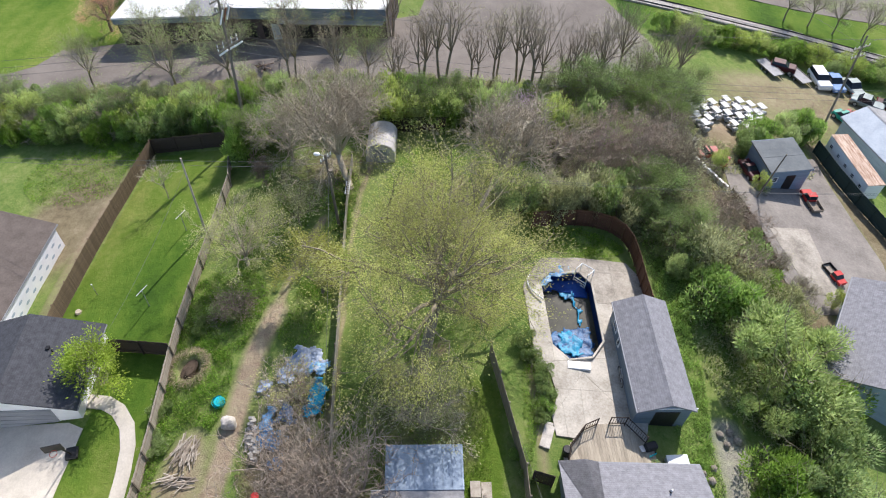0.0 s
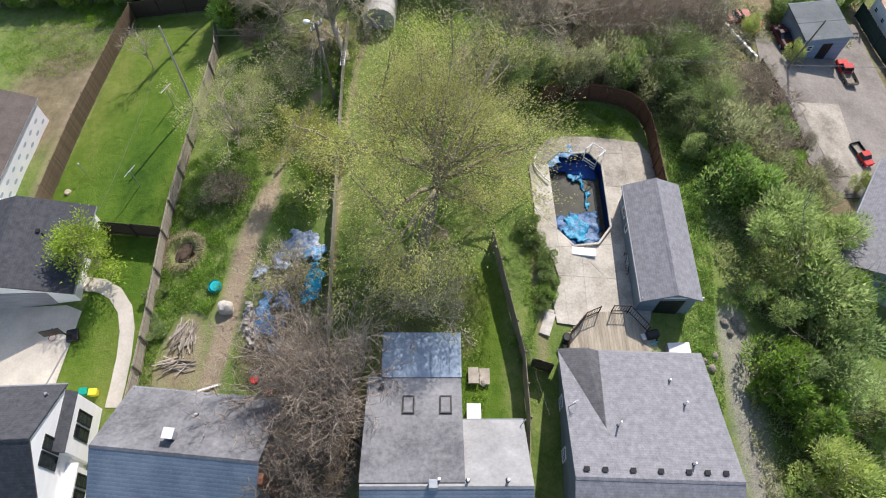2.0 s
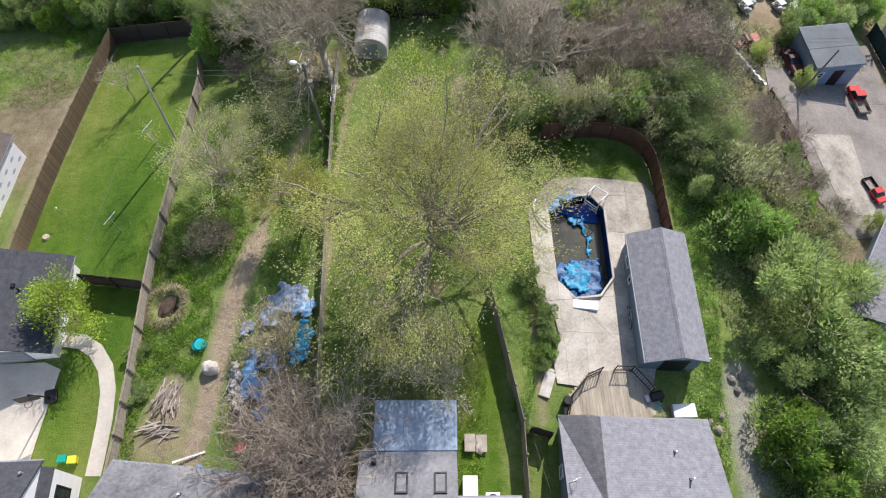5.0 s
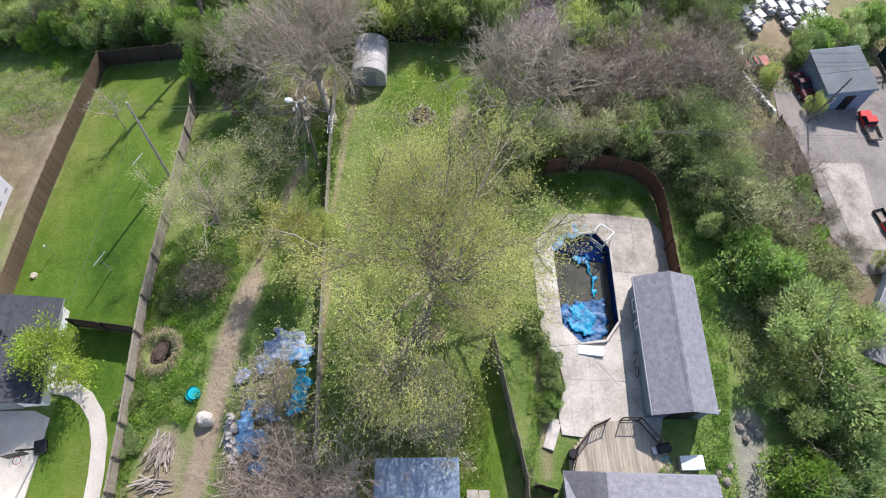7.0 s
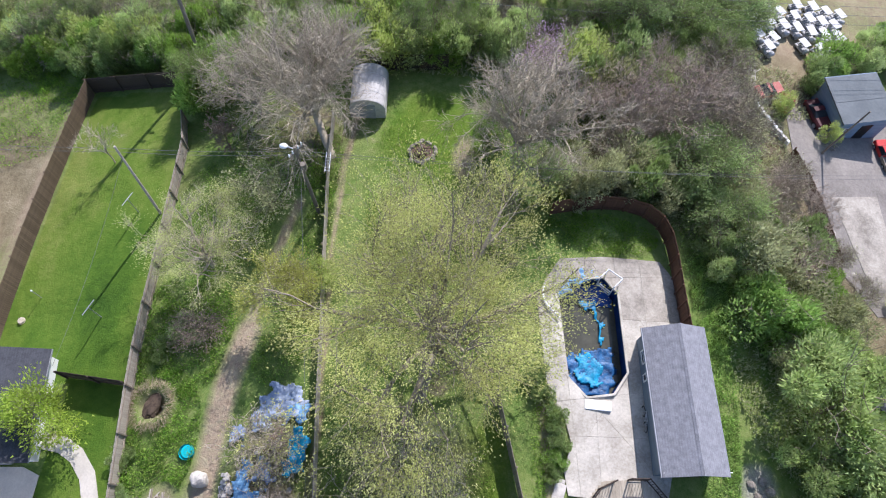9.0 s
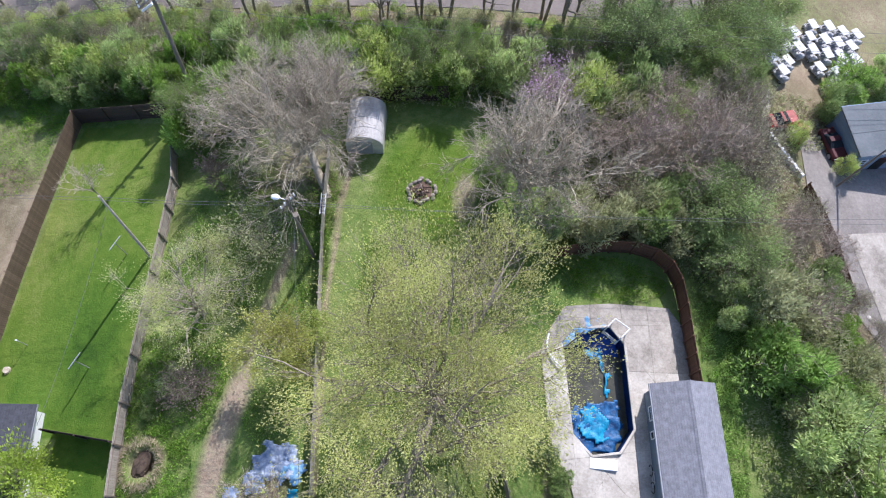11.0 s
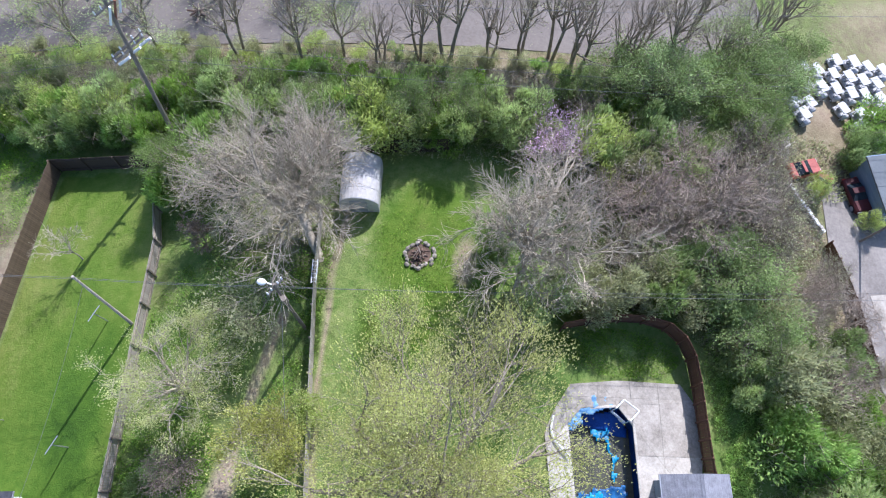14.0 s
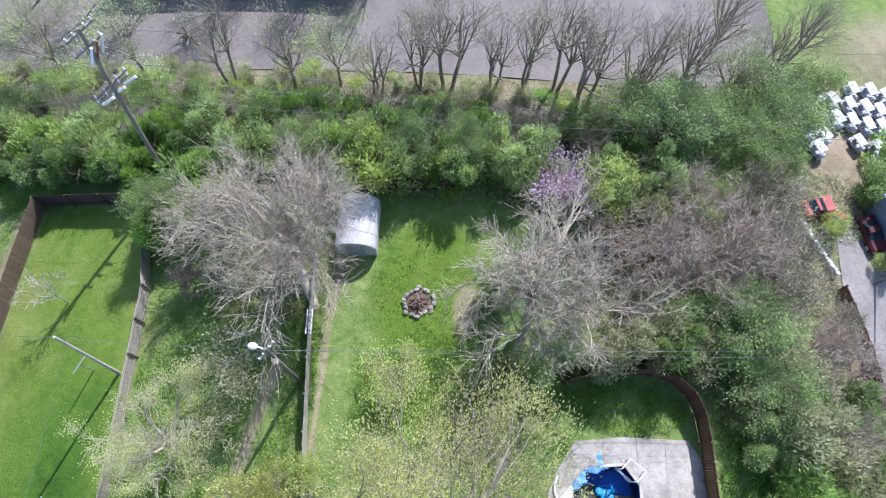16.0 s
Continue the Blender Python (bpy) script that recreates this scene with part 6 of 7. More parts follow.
# ---- lawn and garden ----
def line_post(x, y, rz, label):
    t = thing("clothes_post", x, y, label, "clothes post", rz, "clothes-line posts")
    part("upright", rod(B(), (0, 0, -0.3), (0, 0, 2.0), 0.04), M_GALV, t)
    part("crossbar", rod(B(), (-0.6, 0, 2.0), (0.6, 0, 2.0), 0.035), M_GALV, t)


line_post(-21.9, 27.2, 70, "pale metal T-shaped clothes-line post on the lawn")
line_post(-21.8, 35.4, 70, "pale metal T-shaped clothes-line post on the lawn")
t = thing("stake", -27.0, 28.4, "thin pale metal stake in the lawn", "stake")
part("rod", rod(B(), (0, 0, -0.2), (0, 0, 1.3), 0.03), M_GALV, t)
part("cap", rod(B(), (0, 0, 1.3), (0, 0, 1.38), 0.06), M_TRIM, t)
t = thing("tree_stump", -27.8, 26.6, "small low tree stump with bare soil", "stump")
part("wood", rod(B(), (0, 0, -0.1), (0, 0, 0.22), 0.3, 0.22, 12), M_BARK_P, t)


def rock(x, y, rx, ry, rz_, label, material, seed, name="boulder", group=""):
    bm = B()
    bmesh.ops.create_icosphere(bm, subdivisions=3, radius=1)
    for v in bm.verts:
        k = 1 + 0.28 * noise.noise(v.co * 1.3 + Vector((seed, 0, 0))) + 0.1 * noise.noise(v.co * 3.5 + Vector((0, seed, 0)))
        v.co = Vector((v.co.x * rx * k, v.co.y * ry * k, v.co.z * rz_ * k + rz_ * 0.6))
    ob = part(name, bm, material, None)
    ob.location = (x, y, G(x, y))
    return tagged(ob, label, "rock", group)


# lump of soil in the hole's mouth, coloured as dark as the shaded cavity
t = thing("dug_hole", -16.5, 21.6, "dug soil filling a round hole, toned dark for the shade of the cavity", "soil heap")
bm = B()
bmesh.ops.create_icosphere(bm, subdivisions=3, radius=1)
for v in bm.verts:
    k = 1 + 0.3 * noise.noise(v.co * 1.6)
    v.co = Vector((v.co.x * 0.52 * k + 0.1 * v.co.y, v.co.y * 0.78 * k, v.co.z * 0.22 * k - 0.12))
part("soil", bm, M_SOIL_SHADE, t)
rock(-12.2, 17.5, 0.55, 0.48, 0.45, "large pale boulder beside the dirt path", M_ROCK, 3)
t = thing("stone_slab", 9.35, 18.75, "flat pale stone slab lying by the deck", "stone slab", -14)
part("slab", box(B(), -0.36, 0.36, -0.85, 0.85, 0.0, 0.16, Matrix.Rotation(0.04, 4, "Y"), 0.03), M_ROCK, t)
part("chipped_corner", box(B(), -0.3, 0.22, 0.853, 1.1, 0.0, 0.13, None, 0.04), M_ROCK, t)
for i, (x, y) in enumerate(((20.1, 17.8), (20.6, 17.4), (19.9, 17.0), (20.9, 18.3), (22.6, 21.2), (23.1, 20.6), (22.2, 20.2), (21.8, 20.9), (4.9, 14.6), (5.4, 14.2))):
    rock(x, y, 0.22 + 0.05 * (i % 3), 0.28, 0.2, "grey rubble stone on rough ground", M_STONE, 7 + i, "stone", "rubble stones")

t = thing("toy_pool", -13.4, 19.0, "round turquoise plastic tub on the grass", "tub")
bm = rod(B(), (0, 0, 0), (0, 0, 0.3), 0.42, 0.48, 22)
bm.faces.ensure_lookup_table()
top = max(bm.faces, key=lambda f: f.calc_center_median().z)
r = bmesh.ops.inset_region(bm, faces=[top], thickness=0.05)
bmesh.ops.translate(bm, vec=(0, 0, -0.22), verts=top.verts[:])
part("tub", bm, M_TEAL, t)
part("lid", rod(B(), (0.05, 0.04, 0.24), (0.05, 0.04, 0.3), 0.4, 0.38, 22), M_TEAL, t)

# fire pit
t = thing("fire_pit", -1.55, 41.9, "round stone fire pit full of charred wood", "fire pit")
for i in range(20):
    a = 2 * math.pi * (i + random.uniform(-0.4, 0.4)) / 20
    bm = B()
    bmesh.ops.create_icosphere(bm, subdivisions=2, radius=1)
    for v in bm.verts:
        k = 1 + 0.3 * noise.noise(v.co * 1.5 + Vector((i * 3.1, 0, 0)))
        v.co = Vector((v.co.x * 0.2 * k, v.co.y * 0.15 * k, v.co.z * 0.13 * k))
    q = random.uniform(0.8, 1.08)
    bmesh.ops.transform(bm, matrix=Matrix.Translation((q * math.cos(a), q * math.sin(a), random.uniform(0.06, 0.16))) @ Matrix.Rotation(a + 1.57, 4, "Z"), verts=bm.verts[:])
    part("stone", bm, M_STONE, t)
part("ash_bed", rod(B(), (0, 0, -0.05), (0, 0, 0.1), 0.85, 0.8, 18), M_ASHES, t)
for i in range(14):
    a, r = random.uniform(0, 6.28), random.uniform(0, 0.5)
    c = Vector((r * math.cos(a), r * math.sin(a), 0.16 + 0.02 * i))
    b = random.uniform(0, 3.14)
    d = Vector((math.cos(b), math.sin(b), random.uniform(-0.2, 0.2))) * random.uniform(0.25, 0.5)
    part("log", rod(B(), c - d, c + d, 0.05, 0.04, 7), M_ASHES if i % 3 else M_BARK_D, t)


def timber_pile(x, y, n, label, seed, w=1.3, l=2.2, az=80, material=None):
    R = random.Random(seed)
    t = thing("timber_pile", x, y, label, "timber")
    for i in range(n):
        a = radians(az + R.gauss(0, 16))
        L = R.uniform(0.5, 1) * l
        c = Vector((R.uniform(-w, w), R.uniform(-0.5, 0.5) * l * 0.5, 0.04 + 0.005 * i))
        bm = box(B(), -L / 2, L / 2, -0.03, 0.03, -0.02, 0.02, Matrix.Translation(c) @ Matrix.Rotation(a, 4, "Z"))
        part("plank", bm, material or (M_WOOD_GREY, M_FENCE_P, M_WOOD_GREY)[R.randrange(3)], t)


timber_pile(-14.6, 15.4, 44, "heap of pale broken planks and sticks", 1, 0.75, 2.0, 85)
timber_pile(-14.6, 13.4, 30, "heap of weathered boards on bare soil", 2, 1.0, 1.6, 20)
timber_pile(-10.5, 16.6, 22, "strip of pale rubble and boards beside the path", 3, 0.35, 1.6, 90, M_ROCK)
timber_pile(-7.6, 12.6, 6, "few pale boards under the bare tree", 4, 1.0, 1.6, 70)
for x, y, h, mt, lb in ((-9.05, 12.8, 0.35, M_RED, "red plastic bucket on bare soil"), (-7.9, 12.15, 0.3, M_FADERED, "faded red plastic bucket under bare twigs"), (-11.35, 11.4, 0.35, M_CARBLUE, "blue plastic bucket beside the house eaves")):
    t = thing("bucket", x, y, lb, "bucket")
    part("pail", rod(B(), (0, 0, 0), (0, 0, h), 0.18, 0.23, 16), mt, t)
    part("rim", rod(B(), (0, 0, h), (0, 0, h + 0.03), 0.25, 0.25, 16), mt, t)
t = thing("plank", -12.2, 12.0, "long white board lying by the roof edge", "board", 25)
part("board", box(B(), -1.0, 1.0, -0.06, 0.06, 0.15, 0.2), M_TRIM, t)


for x, mt, lb in ((-20.25, M_GREENPL, "green plastic storage box on the path edge"), (-19.55, M_YELLOWPL, "yellow plastic storage box by the white house")):
    t = thing("storage_box", x, 11.2, lb, "box", 10)
    part("body", box(B(), -0.25, 0.25, -0.2, 0.2, 0.06, 0.46, None, 0.03), mt, t)
    part("lid", box(B(), -0.28, 0.28, -0.23, 0.23, 0.463, 0.52, None, 0.02), mt, t)

# blue tarps and junk under the scrub
def junk_sheet(pts, material, label, seed, h=0.3):
    ob = crumple("tarp", pts, lambda x, y: G(x, y) + 0.12 + h * (0.5 + 0.5 * math.sin(x * 2.1) * math.sin(y * 1.7)), material, None, 0.16, 0.1, seed, "")
    return tagged(ob, label, "tarp", "tarps over the junk heap")


junk_sheet([(-10.3, 15.8), (-8.3, 15.6), (-7.9, 16.9), (-8.9, 17.3), (-9.3, 18.8), (-10.0, 18.9), (-10.0, 17.0)], M_TARP_W, "faded blue crumpled plastic tarp on the ground", 31)
junk_sheet([(-7.4, 18.2), (-6.1, 18.2), (-5.9, 20.6), (-7.0, 21.2), (-7.3, 20.0)], M_TARP, "bright blue tarp bunched beside the board fence", 33, 0.5)
junk_sheet([(-9.8, 21.6), (-7.4, 21.2), (-6.4, 22.0), (-6.6, 23.6), (-8.6, 23.8), (-9.6, 22.8)], M_TARP_P, "faded grey-blue torn tarp under twigs", 35)
junk_sheet([(-10.9, 19.8), (-9.9, 19.7), (-9.9, 20.8), (-10.9, 20.9)], M_TARP_P, "small scrap of faded blue tarp", 37, 0.2)
junk_sheet([(-9.9, 20.6), (-8.6, 20.4), (-8.5, 21.8), (-9.8, 22.0)], M_TARP_P, "faded blue torn plastic over the heap", 39)
junk_sheet([(-8.6, 19.3), (-7.5, 19.2), (-7.4, 21.2), (-8.5, 21.0)], M_EARTH, "brown soiled sheet on the junk heap", 41)
junk_sheet([(-9.2, 17.6), (-8.0, 17.4), (-7.7, 18.8), (-8.8, 19.2)], M_TARP_P, "faded blue plastic sheet in the scrub", 43)
junk_sheet([(-8.8, 14.6), (-7.8, 14.4), (-7.6, 15.4), (-8.6, 15.6)], M_TARP_W, "blue plastic scrap under the bare tree", 45, 0.2)
junk_sheet([(-7.8, 21.6), (-6.3, 21.2), (-6.2, 22.6), (-7.4, 22.8)], M_TARP_W, "blue tarp scrap beside the board fence", 47, 0.3)
for i in range(34):
    x, y = RS.uniform(-10, -6.4), RS.uniform(15, 23)
    rock(x, y, RS.uniform(0.1, 0.22), RS.uniform(0.1, 0.25), 0.14, "pale lump of rubbish on the junk heap", (M_ROCK, M_RUBBLE, M_TARP_P)[i % 3], 60 + i, "rubbish_lump", "rubbish lumps")

# pale broken blocks stacked along the edge of the junk heap
block = None
for i in range(26):
    x, y, hi = -10.7 + (i % 13) * 0.075 + RS.uniform(-0.22, 0.22), 17.9 - (i % 13) * 0.23, 0.0 if i < 13 else 0.2
    m = pose(x, y, G(x, y) + 0.03 + hi, RS.uniform(-6, 6), RS.uniform(-6, 6), RS.uniform(-40, 40))
    if block is None:
        block = tagged(part("broken_block", box(B(), -0.2, 0.2, -0.11, 0.11, 0.0, 0.19, None, 0.015), M_ROCK, None), "pale broken concrete block beside the junk heap", "concrete block", "broken blocks")
        block.matrix_world = m
    else:
        copy_thing(block, Matrix()).matrix_basis = m

# deck things and yard things
t = thing("garden_chair", 16.55, 17.95, "turquoise plastic garden chair beside the deck", "chair", 30)
part("seat", box(B(), -0.28, 0.28, -0.28, 0.28, 0.4, 0.46, None, 0.02), M_TEAL, t)
part("backrest", box(B(), -0.28, 0.28, 0.24, 0.3, 0.46, 0.95, None, 0.02), M_TEAL, t)
for sx in (-0.24, 0.24):
    for sy in (-0.24, 0.24):
        part("leg", rod(B(), (sx, sy, 0), (sx, sy, 0.4), 0.03), M_TEAL, t)
t = thing("grill", 16.3, 18.75, "dark covered barbecue grill", "grill", 20)
part("cover", box(B(), -0.45, 0.45, -0.28, 0.28, 0.3, 1.1, None, 0.1), M_BLACK, t)
part("shelf", box(B(), -0.75, -0.45, -0.22, 0.22, 0.8, 0.85), M_GALV, t)
for sx in (-0.38, 0.38):
    part("wheel", rod(B(), (sx, -0.3, 0.15), (sx, -0.24, 0.15), 0.15, n=12), M_RUBBER, t)
t = thing("white_chest", 18.2, 18.15, "pale yellow plastic chest behind the house", "chest", 8)
part("box", box(B(), -0.7, 0.7, -0.4, 0.4, 0, 0.6, None, 0.04), M_TRIM, t)
part("lid", box(B(), -0.74, 0.74, -0.44, 0.44, 0.603, 0.68, None, 0.03), M_TRIM, t)
t = thing("bin", 10.6, 17.7, "dark rubbish bin beside the deck rail", "bin")
part("body", rod(B(), (0, 0, 0), (0, 0, 0.8), 0.26, 0.3, 14), M_BLACK, t)
part("lid", rod(B(), (0, 0, 0.8), (0, 0, 0.88), 0.33, 0.25, 14), M_BLACK, t)
t = thing("bicycle", 14.75, 24.0, "old bicycle leaning on the shed wall", "bicycle", 96)
for sx in (-0.5, 0.5):
    V, F = [], []
    tube(V, F, [Vector((sx + 0.33 * math.cos(math.pi * i / 9), 0, 0.36 + 0.33 * math.sin(math.pi * i / 9))) for i in range(19)], [0.025] * 19, 5)
    raw("wheel", V, F, M_RUBBER, t)
bm = B()
for a, b in (((-0.5, 0.36), (-0.1, 0.36)), ((-0.1, 0.36), (0.35, 0.85)), ((-0.5, 0.36), (-0.2, 0.85)), ((-0.2, 0.85), (0.35, 0.85)), ((0.35, 1.0), (0.5, 0.36)), ((-0.1, 0.36), (-0.22, 0.95))):
    rod(bm, (a[0], 0, a[1]), (b[0], 0, b[1]), 0.025, n=6)
part("frame", bm, M_GALV, t)
t = thing("air_conditioner", 6.35, 11.4, "white air-conditioning unit beside the house", "air conditioner", 6)
part("case", box(B(), -0.42, 0.42, -0.42, 0.42, 0, 0.8, None, 0.03), M_TRIM, t)
part("fan_grille", rod(B(), (0, 0, 0.803), (0, 0, 0.83), 0.33, 0.33, 18), M_BLACK, t)
t = thing("cabinet", 4.95, 11.9, "white metal cabinet outside the house", "cabinet", 6)
part("body", box(B(), -0.4, 0.4, -0.6, 0.6, 0, 1.2, None, 0.03), M_TRIM, t)
part("top", box(B(), -0.43, 0.43, -0.63, 0.63, 1.203, 1.25), M_CARWHITE, t)
t = thing("steps", 4.7, 14.55, "two pale timber steps beside the porch", "steps", 6)
for i in range(2):
    part("tread", box(B(), -0.3 + 0.72 * i, 0.36 + 0.72 * i, -0.55, 0.5, 0.34 - 0.2 * i, 0.40 - 0.2 * i, None, 0.01), M_FENCE_P, t)
    part("stringer", box(B(), -0.26 + 0.72 * i, 0.3 + 0.72 * i, -0.5, 0.45, -0.1, 0.339 - 0.2 * i), M_WOOD_GREY, t)
t = thing("basketball_hoop", -22.6, 14.9, "portable basketball hoop with a dark base", "basketball hoop", 200)
part("base", box(B(), -0.4, 0.4, -0.55, 0.35, 0, 0.25, None, 0.06), M_BLACK, t)
part("post", rod(B(), (0, 0, 0.2), (0, 0.6, 2.9), 0.06), M_BLACK, t)
bd = part("backboard", box(B(), -0.6, 0.6, 0.85, 0.9, 2.6, 3.4), M_BLACK, t)
bm = B()
for i in range(14):
    a, b = 2 * math.pi * i / 14, 2 * math.pi * (i + 1) / 14
    rod(bm, (0.23 * math.cos(a), 1.15 + 0.23 * math.sin(a), 2.8), (0.23 * math.cos(b), 1.15 + 0.23 * math.sin(b), 2.8), 0.02, n=5)
part("rim", bm, M_RED, bd)
t = thing("leaning_ladder", -8.1, 39.6, "white ladder frame hung on the board fence", "ladder", 95)
bm = B()
for yy in (-0.15, 0.15):
    rod(bm, (-0.8, yy, 1.25), (0.8, yy, 1.3), 0.035)
for i in range(6):
    rod(bm, (-0.7 + i * 0.28, -0.15, 1.26), (-0.7 + i * 0.28, 0.15, 1.26), 0.025)
part("frame", bm, M_TRIM, t)
for i in range(5):
    x = -19.35 + RS.uniform(-0.05, 0.05)
    y = 30.4 + i * 0.55
    t = thing("fence_prop", x + 0.45, y, "short prop board behind the garden fence", "board", group="fence props")
    part("board", box(B(), -0.25, 0.25, -0.08, 0.08, 0.1, 0.14, Matrix.Rotation(RS.uniform(-0.4, 0.4), 4, "Z")), M_DARKWOOD, t)


# ---- vehicles ----
def wheels(t, xs, y, r, w=0.22):
    for x in xs:
        for s in (-1, 1):
            ty = part("wheel", rod(B(), (x, s * y - w / 2, r), (x, s * y + w / 2, r), r, n=16), M_RUBBER, t)
            part("rim", rod(B(), (x, s * (y + w / 2) - 0.004, r), (x, s * (y + w / 2) + 0.02, r), r * 0.6, n=12), M_GALV, ty)


def car(x, y, rz, paint, label, long=4.5, wide=1.8, high=1.45, suv=False):
    t = thing("car", x, y, label, "car", rz, "parked cars")
    L, W = long / 2, wide / 2
    hood = 0.85 if not suv else 1.0
    bm = box(B(), -L, L, -W, W, 0.3, hood, None, 0.12)
    part("body", bm, paint, t)
    f, b = (L * 0.35, -L * 0.62) if not suv else (L * 0.4, -L * 0.93)
    bm = B()
    lo = [bm.verts.new(p) for p in ((f, -W + 0.06, hood), (f, W - 0.06, hood), (b, W - 0.06, hood), (b, -W + 0.06, hood))]
    hi = [bm.verts.new(p) for p in ((f - 0.55, -W + 0.2, high), (f - 0.55, W - 0.2, high), (b + (0.45 if not suv else 0.15), W - 0.2, high), (b + (0.45 if not suv else 0.15), -W + 0.2, high))]
    for i in range(4):
        bm.faces.new((lo[i], lo[(i + 1) % 4], hi[(i + 1) % 4], hi[i]))
    bm.faces.new(hi)
    bmesh.ops.recalc_face_normals(bm, faces=bm.faces[:])
    part("cabin_glass", bm, M_GLASS, t, "dark car windows")
    bb = b + (0.45 if not suv else 0.15)
    part("roof", box(B(), bb - 0.02, f - 0.5, -W + 0.17, W - 0.17, high + 0.002, high + 0.05, None, 0.02), paint, t)
    wheels(t, (-L * 0.62, L * 0.62), W - 0.1, 0.33)
    for s in (-1, 1):
        part("headlight", box(B(), L - 0.06, L + 0.01, s * W * 0.7 - 0.16, s * W * 0.7 + 0.16, 0.6, 0.75, None, 0.02), M_TRIM, t)
        part("tail_light", box(B(), -L - 0.01, -L + 0.05, s * W * 0.75 - 0.12, s * W * 0.75 + 0.12, 0.62, 0.78, None, 0.02), M_RED, t)
    return t


def pickup(x, y, rz, paint, label, load=None, size=0.6):
    t = thing("pickup", x, y, label, "pickup", rz, "parked cars", scale=size)
    part("body", box(B(), -0.2, 2.6, -0.95, 0.95, 0.4, 1.05, None, 0.12), paint, t)
    bm = B()
    lo = [bm.verts.new(p) for p in ((1.5, -0.9, 1.05), (1.5, 0.9, 1.05), (-0.2, 0.9, 1.05), (-0.2, -0.9, 1.05))]
    hi = [bm.verts.new(p) for p in ((0.95, -0.75, 1.7), (0.95, 0.75, 1.7), (-0.1, 0.75, 1.7), (-0.1, -0.75, 1.7))]
    for i in range(4):
        bm.faces.new((lo[i], lo[(i + 1) % 4], hi[(i + 1) % 4], hi[i]))
    bm.faces.new(hi)
    bmesh.ops.recalc_face_normals(bm, faces=bm.faces[:])
    part("cabin_glass", bm, M_GLASS, t, "dark cab windows")
    part("roof", box(B(), -0.12, 1.0, -0.78, 0.78, 1.702, 1.76, None, 0.02), paint, t)
    part("bed_floor", box(B(), -2.7, -0.2, -0.9, 0.9, 0.5, 0.62), M_WOOD_GREY, t)
    for s in (-1, 1):
        part("bed_side", box(B(), -2.7, -0.22, s * 0.92 - 0.04, s * 0.92 + 0.04, 0.6, 1.1), load or paint, t)
        part("headlight", box(B(), 2.56, 2.63, s * 0.68 - 0.14, s * 0.68 + 0.14, 0.7, 0.85), M_TRIM, t)
    part("tailgate", box(B(), -2.76, -2.7, -0.9, 0.9, 0.6, 1.08), load or paint, t)
    wheels(t, (-1.7, 1.7), 0.86, 0.38)
    return t


car(46.4, 75.6, -84, M_CARWHITE, "white estate car parked on the dirt yard", 4.2, 1.75, 1.5, True)
car(48.2, 75.4, -82, M_CARBLUE, "light blue saloon car parked on the dirt yard", 4.1, 1.7, 1.4)
car(50.5, 74.8, -76, M_CARGREY, "silver car parked on the dirt yard", 4.0, 1.65, 1.4)
car(51.2, 71.4, -30, M_CARGREY, "silver-green car parked on the dirt yard", 4.0, 1.65, 1.4)
car(54.2, 71.2, -30, M_DKRED, "dark red car parked on the dirt yard", 3.8, 1.65, 1.4)
car(46.8, 67.2, -60, M_GREENPL, "small green car near the trailer", 2.8, 1.4, 1.2)
car(48.0, 67.4, -60, M_FADERED, "small faded red car near the trailer", 2.8, 1.4, 1.2)
car(26.8, 53.4, 20, M_FADERED, "faded red car at the wood's edge", 2.4, 1.3, 1.1)
car(28.2, 52.4, 60, M_FADERED, "small faded red car under budding scrub", 1.8, 1.1, 1.0)
car(31.1, 52.0, -72, M_DKRED, "dark red and black car beside the outbuilding", 2.9, 1.3, 1.1)
pickup(37.0, 49.2, 100, M_RED, "red pickup with a flat wooden bed", M_WOOD_GREY, 0.58)
pickup(36.1, 39.0, -68, M_RED, "red pickup with an open loaded bed", M_BLACK, 0.46)
t = thing("scrap_heap", -22.6, 62.4, "small heap of brown scrap on the asphalt", "scrap")
for i in range(9):
    a = i * 2.4
    c = Vector((0.35 * math.cos(a) * (i % 3), 0.3 * math.sin(a) * (i % 3), 0.25 + 0.06 * i))
    part("tube", rod(B(), c - Vector((math.cos(a), math.sin(a), 0.2)) * 0.6, c + Vector((math.cos(a), math.sin(a), 0.2)) * 0.6, 0.1, 0.08, 7), (M_BARK_D, M_ASHES, M_RUST)[i % 3], t)
for i, (x, y) in enumerate(((40.0, 76.4), (43.7, 75.9))):
    t = thing("flatbed_trailer", x, y, "grey flatbed trailer on the dirt yard", "trailer", -66, "flatbed trailers", scale=0.8)
    part("deck", box(B(), -2.6, 2.2, -1.0, 1.0, 0.6, 0.72), M_ROOFPALE, t)
    part("drawbar", rod(B(), (2.2, 0, 0.6), (3.4, 0, 0.5), 0.06), M_BLACK, t)
    for s in (-1, 1):
        part("side_rail", box(B(), -2.6, 2.2, s * 1.0 - 0.05, s * 1.0 + 0.05, 0.722, 0.8), M_BLACK, t)
    wheels(t, (-0.6, 0.4), 1.0, 0.32)
car(41.9, 77.2, -20, M_DKRED, "dark red car between flatbed trailers", 3.2, 1.5, 1.3, True)


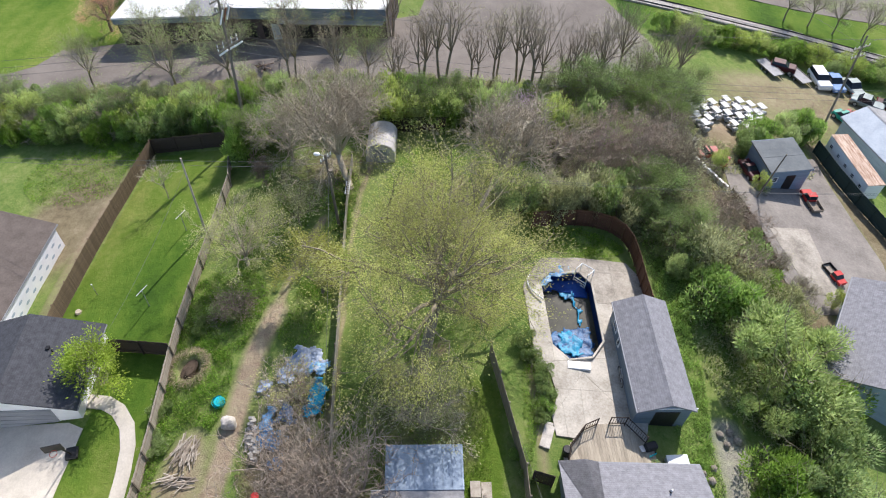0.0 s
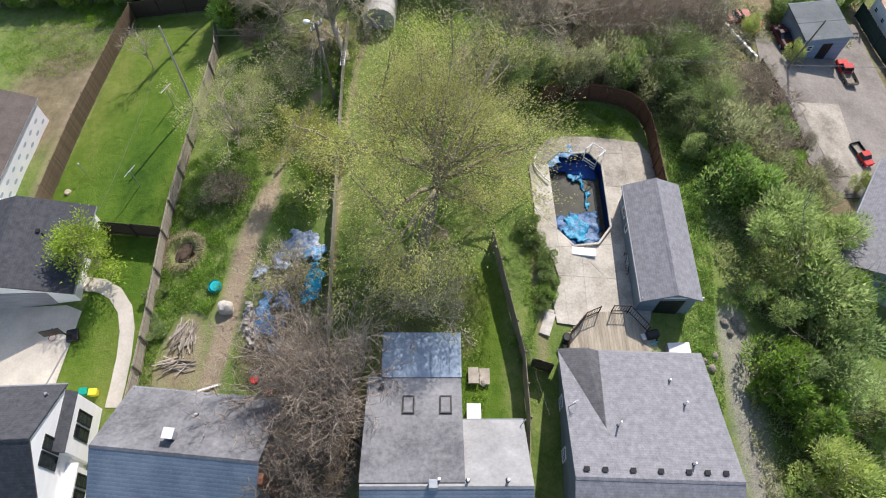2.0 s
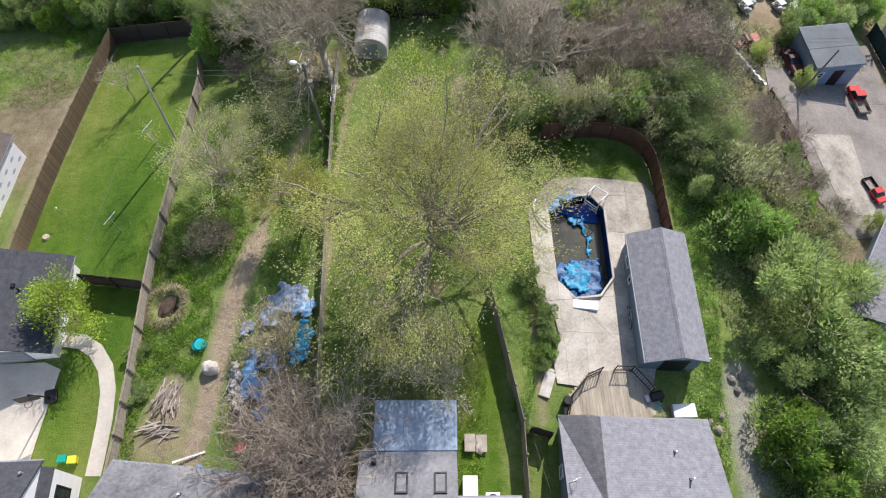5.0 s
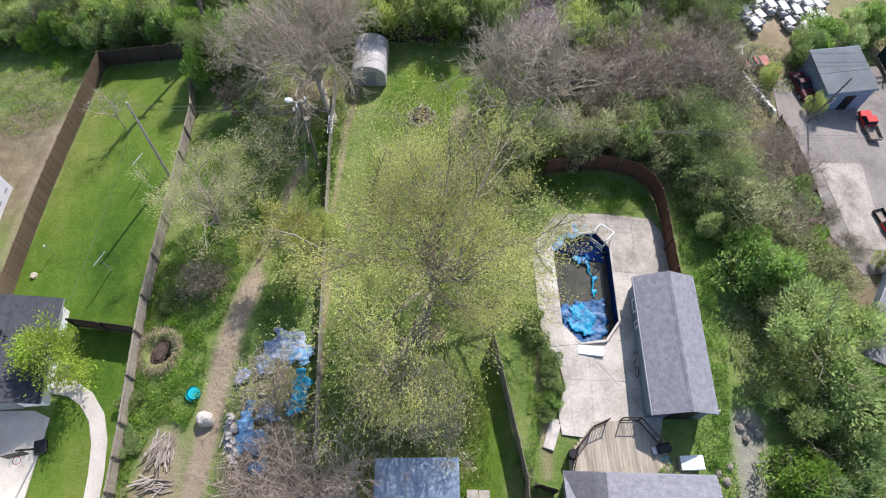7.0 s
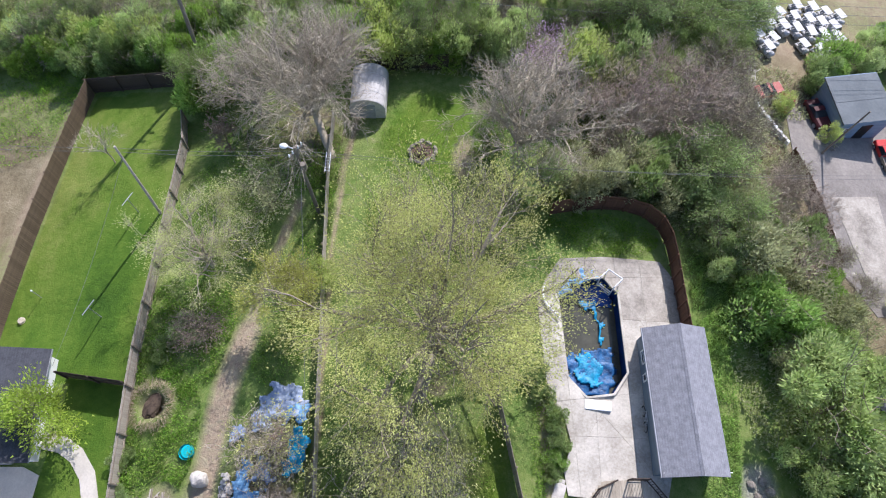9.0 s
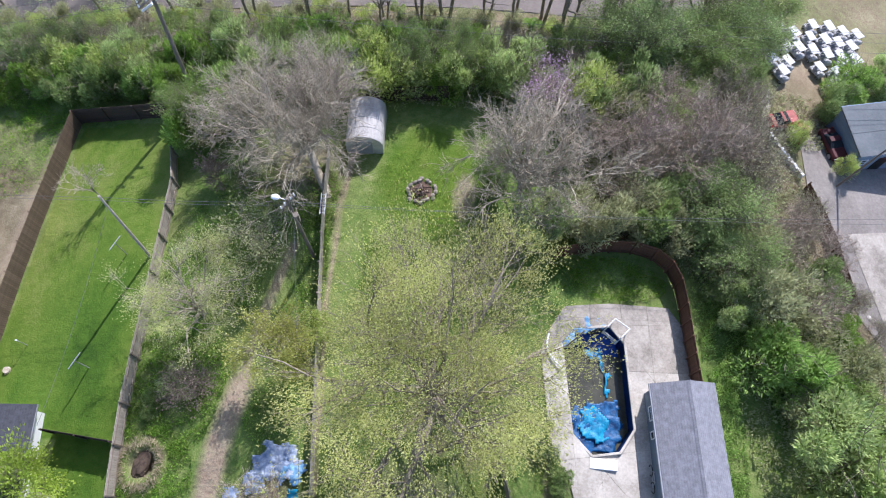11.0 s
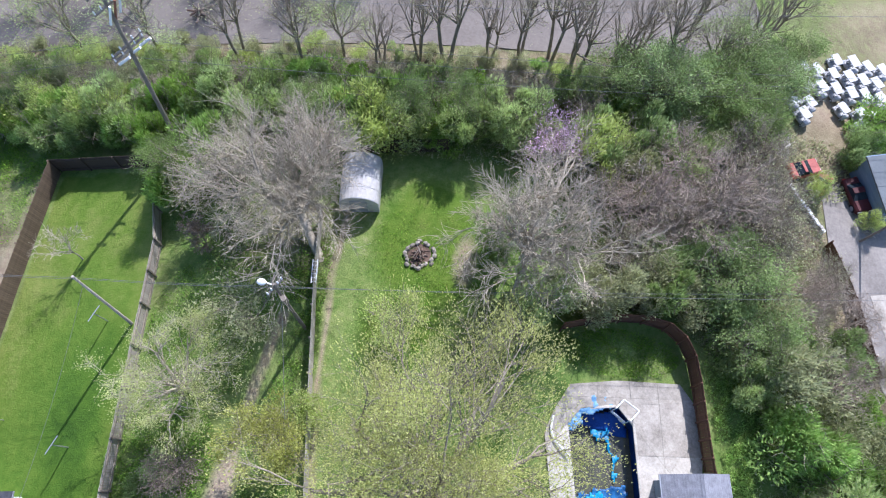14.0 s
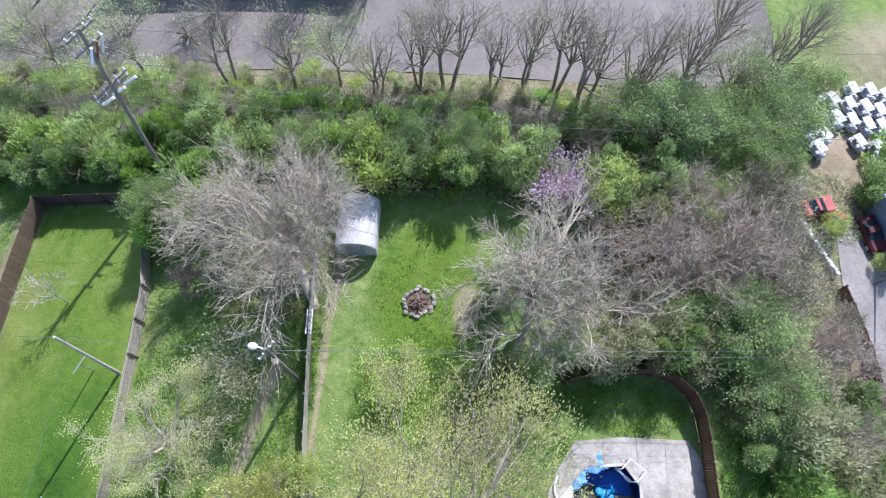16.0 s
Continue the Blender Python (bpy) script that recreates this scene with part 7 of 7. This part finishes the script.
def golf_cart():
    t = thing("golf_cart", 0, 0, "white golf cart with a white canopy roof", "golf cart", group="parked golf carts")
    part("body", box(B(), -1.1, 1.1, -0.55, 0.55, 0.25, 0.6, None, 0.08), M_OFFWHITE, t)
    part("cowl", box(B(), 0.55, 1.15, -0.5, 0.5, 0.5, 0.9, None, 0.12), M_OFFWHITE, t)
    part("seat", box(B(), -0.5, 0.0, -0.5, 0.5, 0.56, 0.78, None, 0.05), M_GREYWALL, t)
    part("backrest", box(B(), -0.6, -0.48, -0.5, 0.5, 0.78, 1.15, None, 0.04), M_GREYWALL, t)
    part("canopy", box(B(), -0.95, 0.75, -0.56, 0.56, 1.5, 1.6, None, 0.04), M_CARTROOF, t, "white moulded canopy")
    for sx, sx2 in ((-0.75, -0.72), (0.7, 0.48)):
        for sy in (-0.5, 0.5):
            part("canopy_post", rod(B(), (sx, sy, 0.5), (sx2, sy * 0.95, 1.62), 0.02, n=6), M_BLACK, t)
    wheels(t, (-0.75, 0.75), 0.48, 0.22, 0.16)
    return t


cart = golf_cart()
k = 0
ROWS = [(26.6, 63.6, 7, 1.4, 0.0), (26.9, 61.8, 7, 1.35, 0.02), (26.8, 60.0, 2, 1.4, 0.0), (31.2, 60.0, 3, 1.5, -0.06), (27.4, 58.6, 1, 1.3, 0.0), (32.4, 58.6, 2, 2.0, 0.0), (31.4, 65.2, 4, 1.5, 0.05)]
for rx, ry, n, gap, rise in ROWS:
    for col in range(n):
        x = rx + col * gap + RS.uniform(-0.14, 0.14)
        y = ry + col * gap * rise + RS.uniform(-0.18, 0.18)
        m = pose(x, y, G(x, y), 0, 0, -62 + RS.uniform(-8, 8)) @ Matrix.Scale(RS.uniform(0.74, 0.84), 4)
        if k == 0:
            cart.matrix_world = m
        else:
            copy_thing(cart, m)
        k += 1

fence([(8.35, 15.6), (9.6, 15.4)], 1.7, M_DARKWOOD, "short dark fence panel between house and fence")

# low white wall and debris along the concrete yard
pts = [(25.3, 52.2), (26.1, 50.9), (27.0, 49.5), (27.9, 48.2)]
for a, c in zip(pts, pts[1:]):
    d = Vector((c[0] - a[0], c[1] - a[1], 0))
    t = thing("kerb_block", a[0], a[1], "whitewashed low block wall, paint flaking", "wall", math.degrees(math.atan2(d.y, d.x)), "white wall blocks")
    n = 5
    for i in range(n):
        part("block", box(B(), d.length * i / n + 0.02, d.length * (i + 1) / n - 0.02, -0.12, 0.12, -0.2, 0.5 + 0.06 * (i % 2), None, 0.02), M_TRIM if i % 3 else M_ROCK, t)
timber_pile(25.5, 55.2, 20, "long stack of pale boards at the wood's edge", 9, 0.4, 3.2, 75, M_ROCK)
timber_pile(27.2, 54.2, 8, "scattered grey boards on bare ground", 10, 0.8, 2.2, 0)
timber_pile(31.6, 49.4, 10, "scattered boards beside the outbuilding", 11, 1.0, 2.0, -30)
rock(28.9, 45.6, 0.3, 0.35, 0.25, "grey rubble stone on rough ground", M_STONE, 91, "stone", "rubble stones")
for i in range(22):
    k = RS.random()
    rock(27.4 + 5.2 * k + RS.gauss(0, 0.3), 47.0 - 11.5 * k + RS.gauss(0, 0.35), RS.uniform(0.06, 0.16), RS.uniform(0.08, 0.2), 0.1, "pale rubble stone at the paving edge", (M_ROCK, M_STONE)[i % 2], 100 + i, "stone", "edge stones")
fence([(27.95, 47.2), (28.9, 44.7), (29.45, 42.8), (29.85, 40.4), (30.4, 37.6)], 1.25, M_WOOD_RED, "dark brown board wall retaining the concrete yard", 1.6, posts_side=-1)
fence([(40.5, 59.0), (41.2, 54.4), (42.2, 50.4), (43.6, 46), (44.6, 41)], 1.7, M_DKGREEN, "dark green screen fence along the concrete yard")
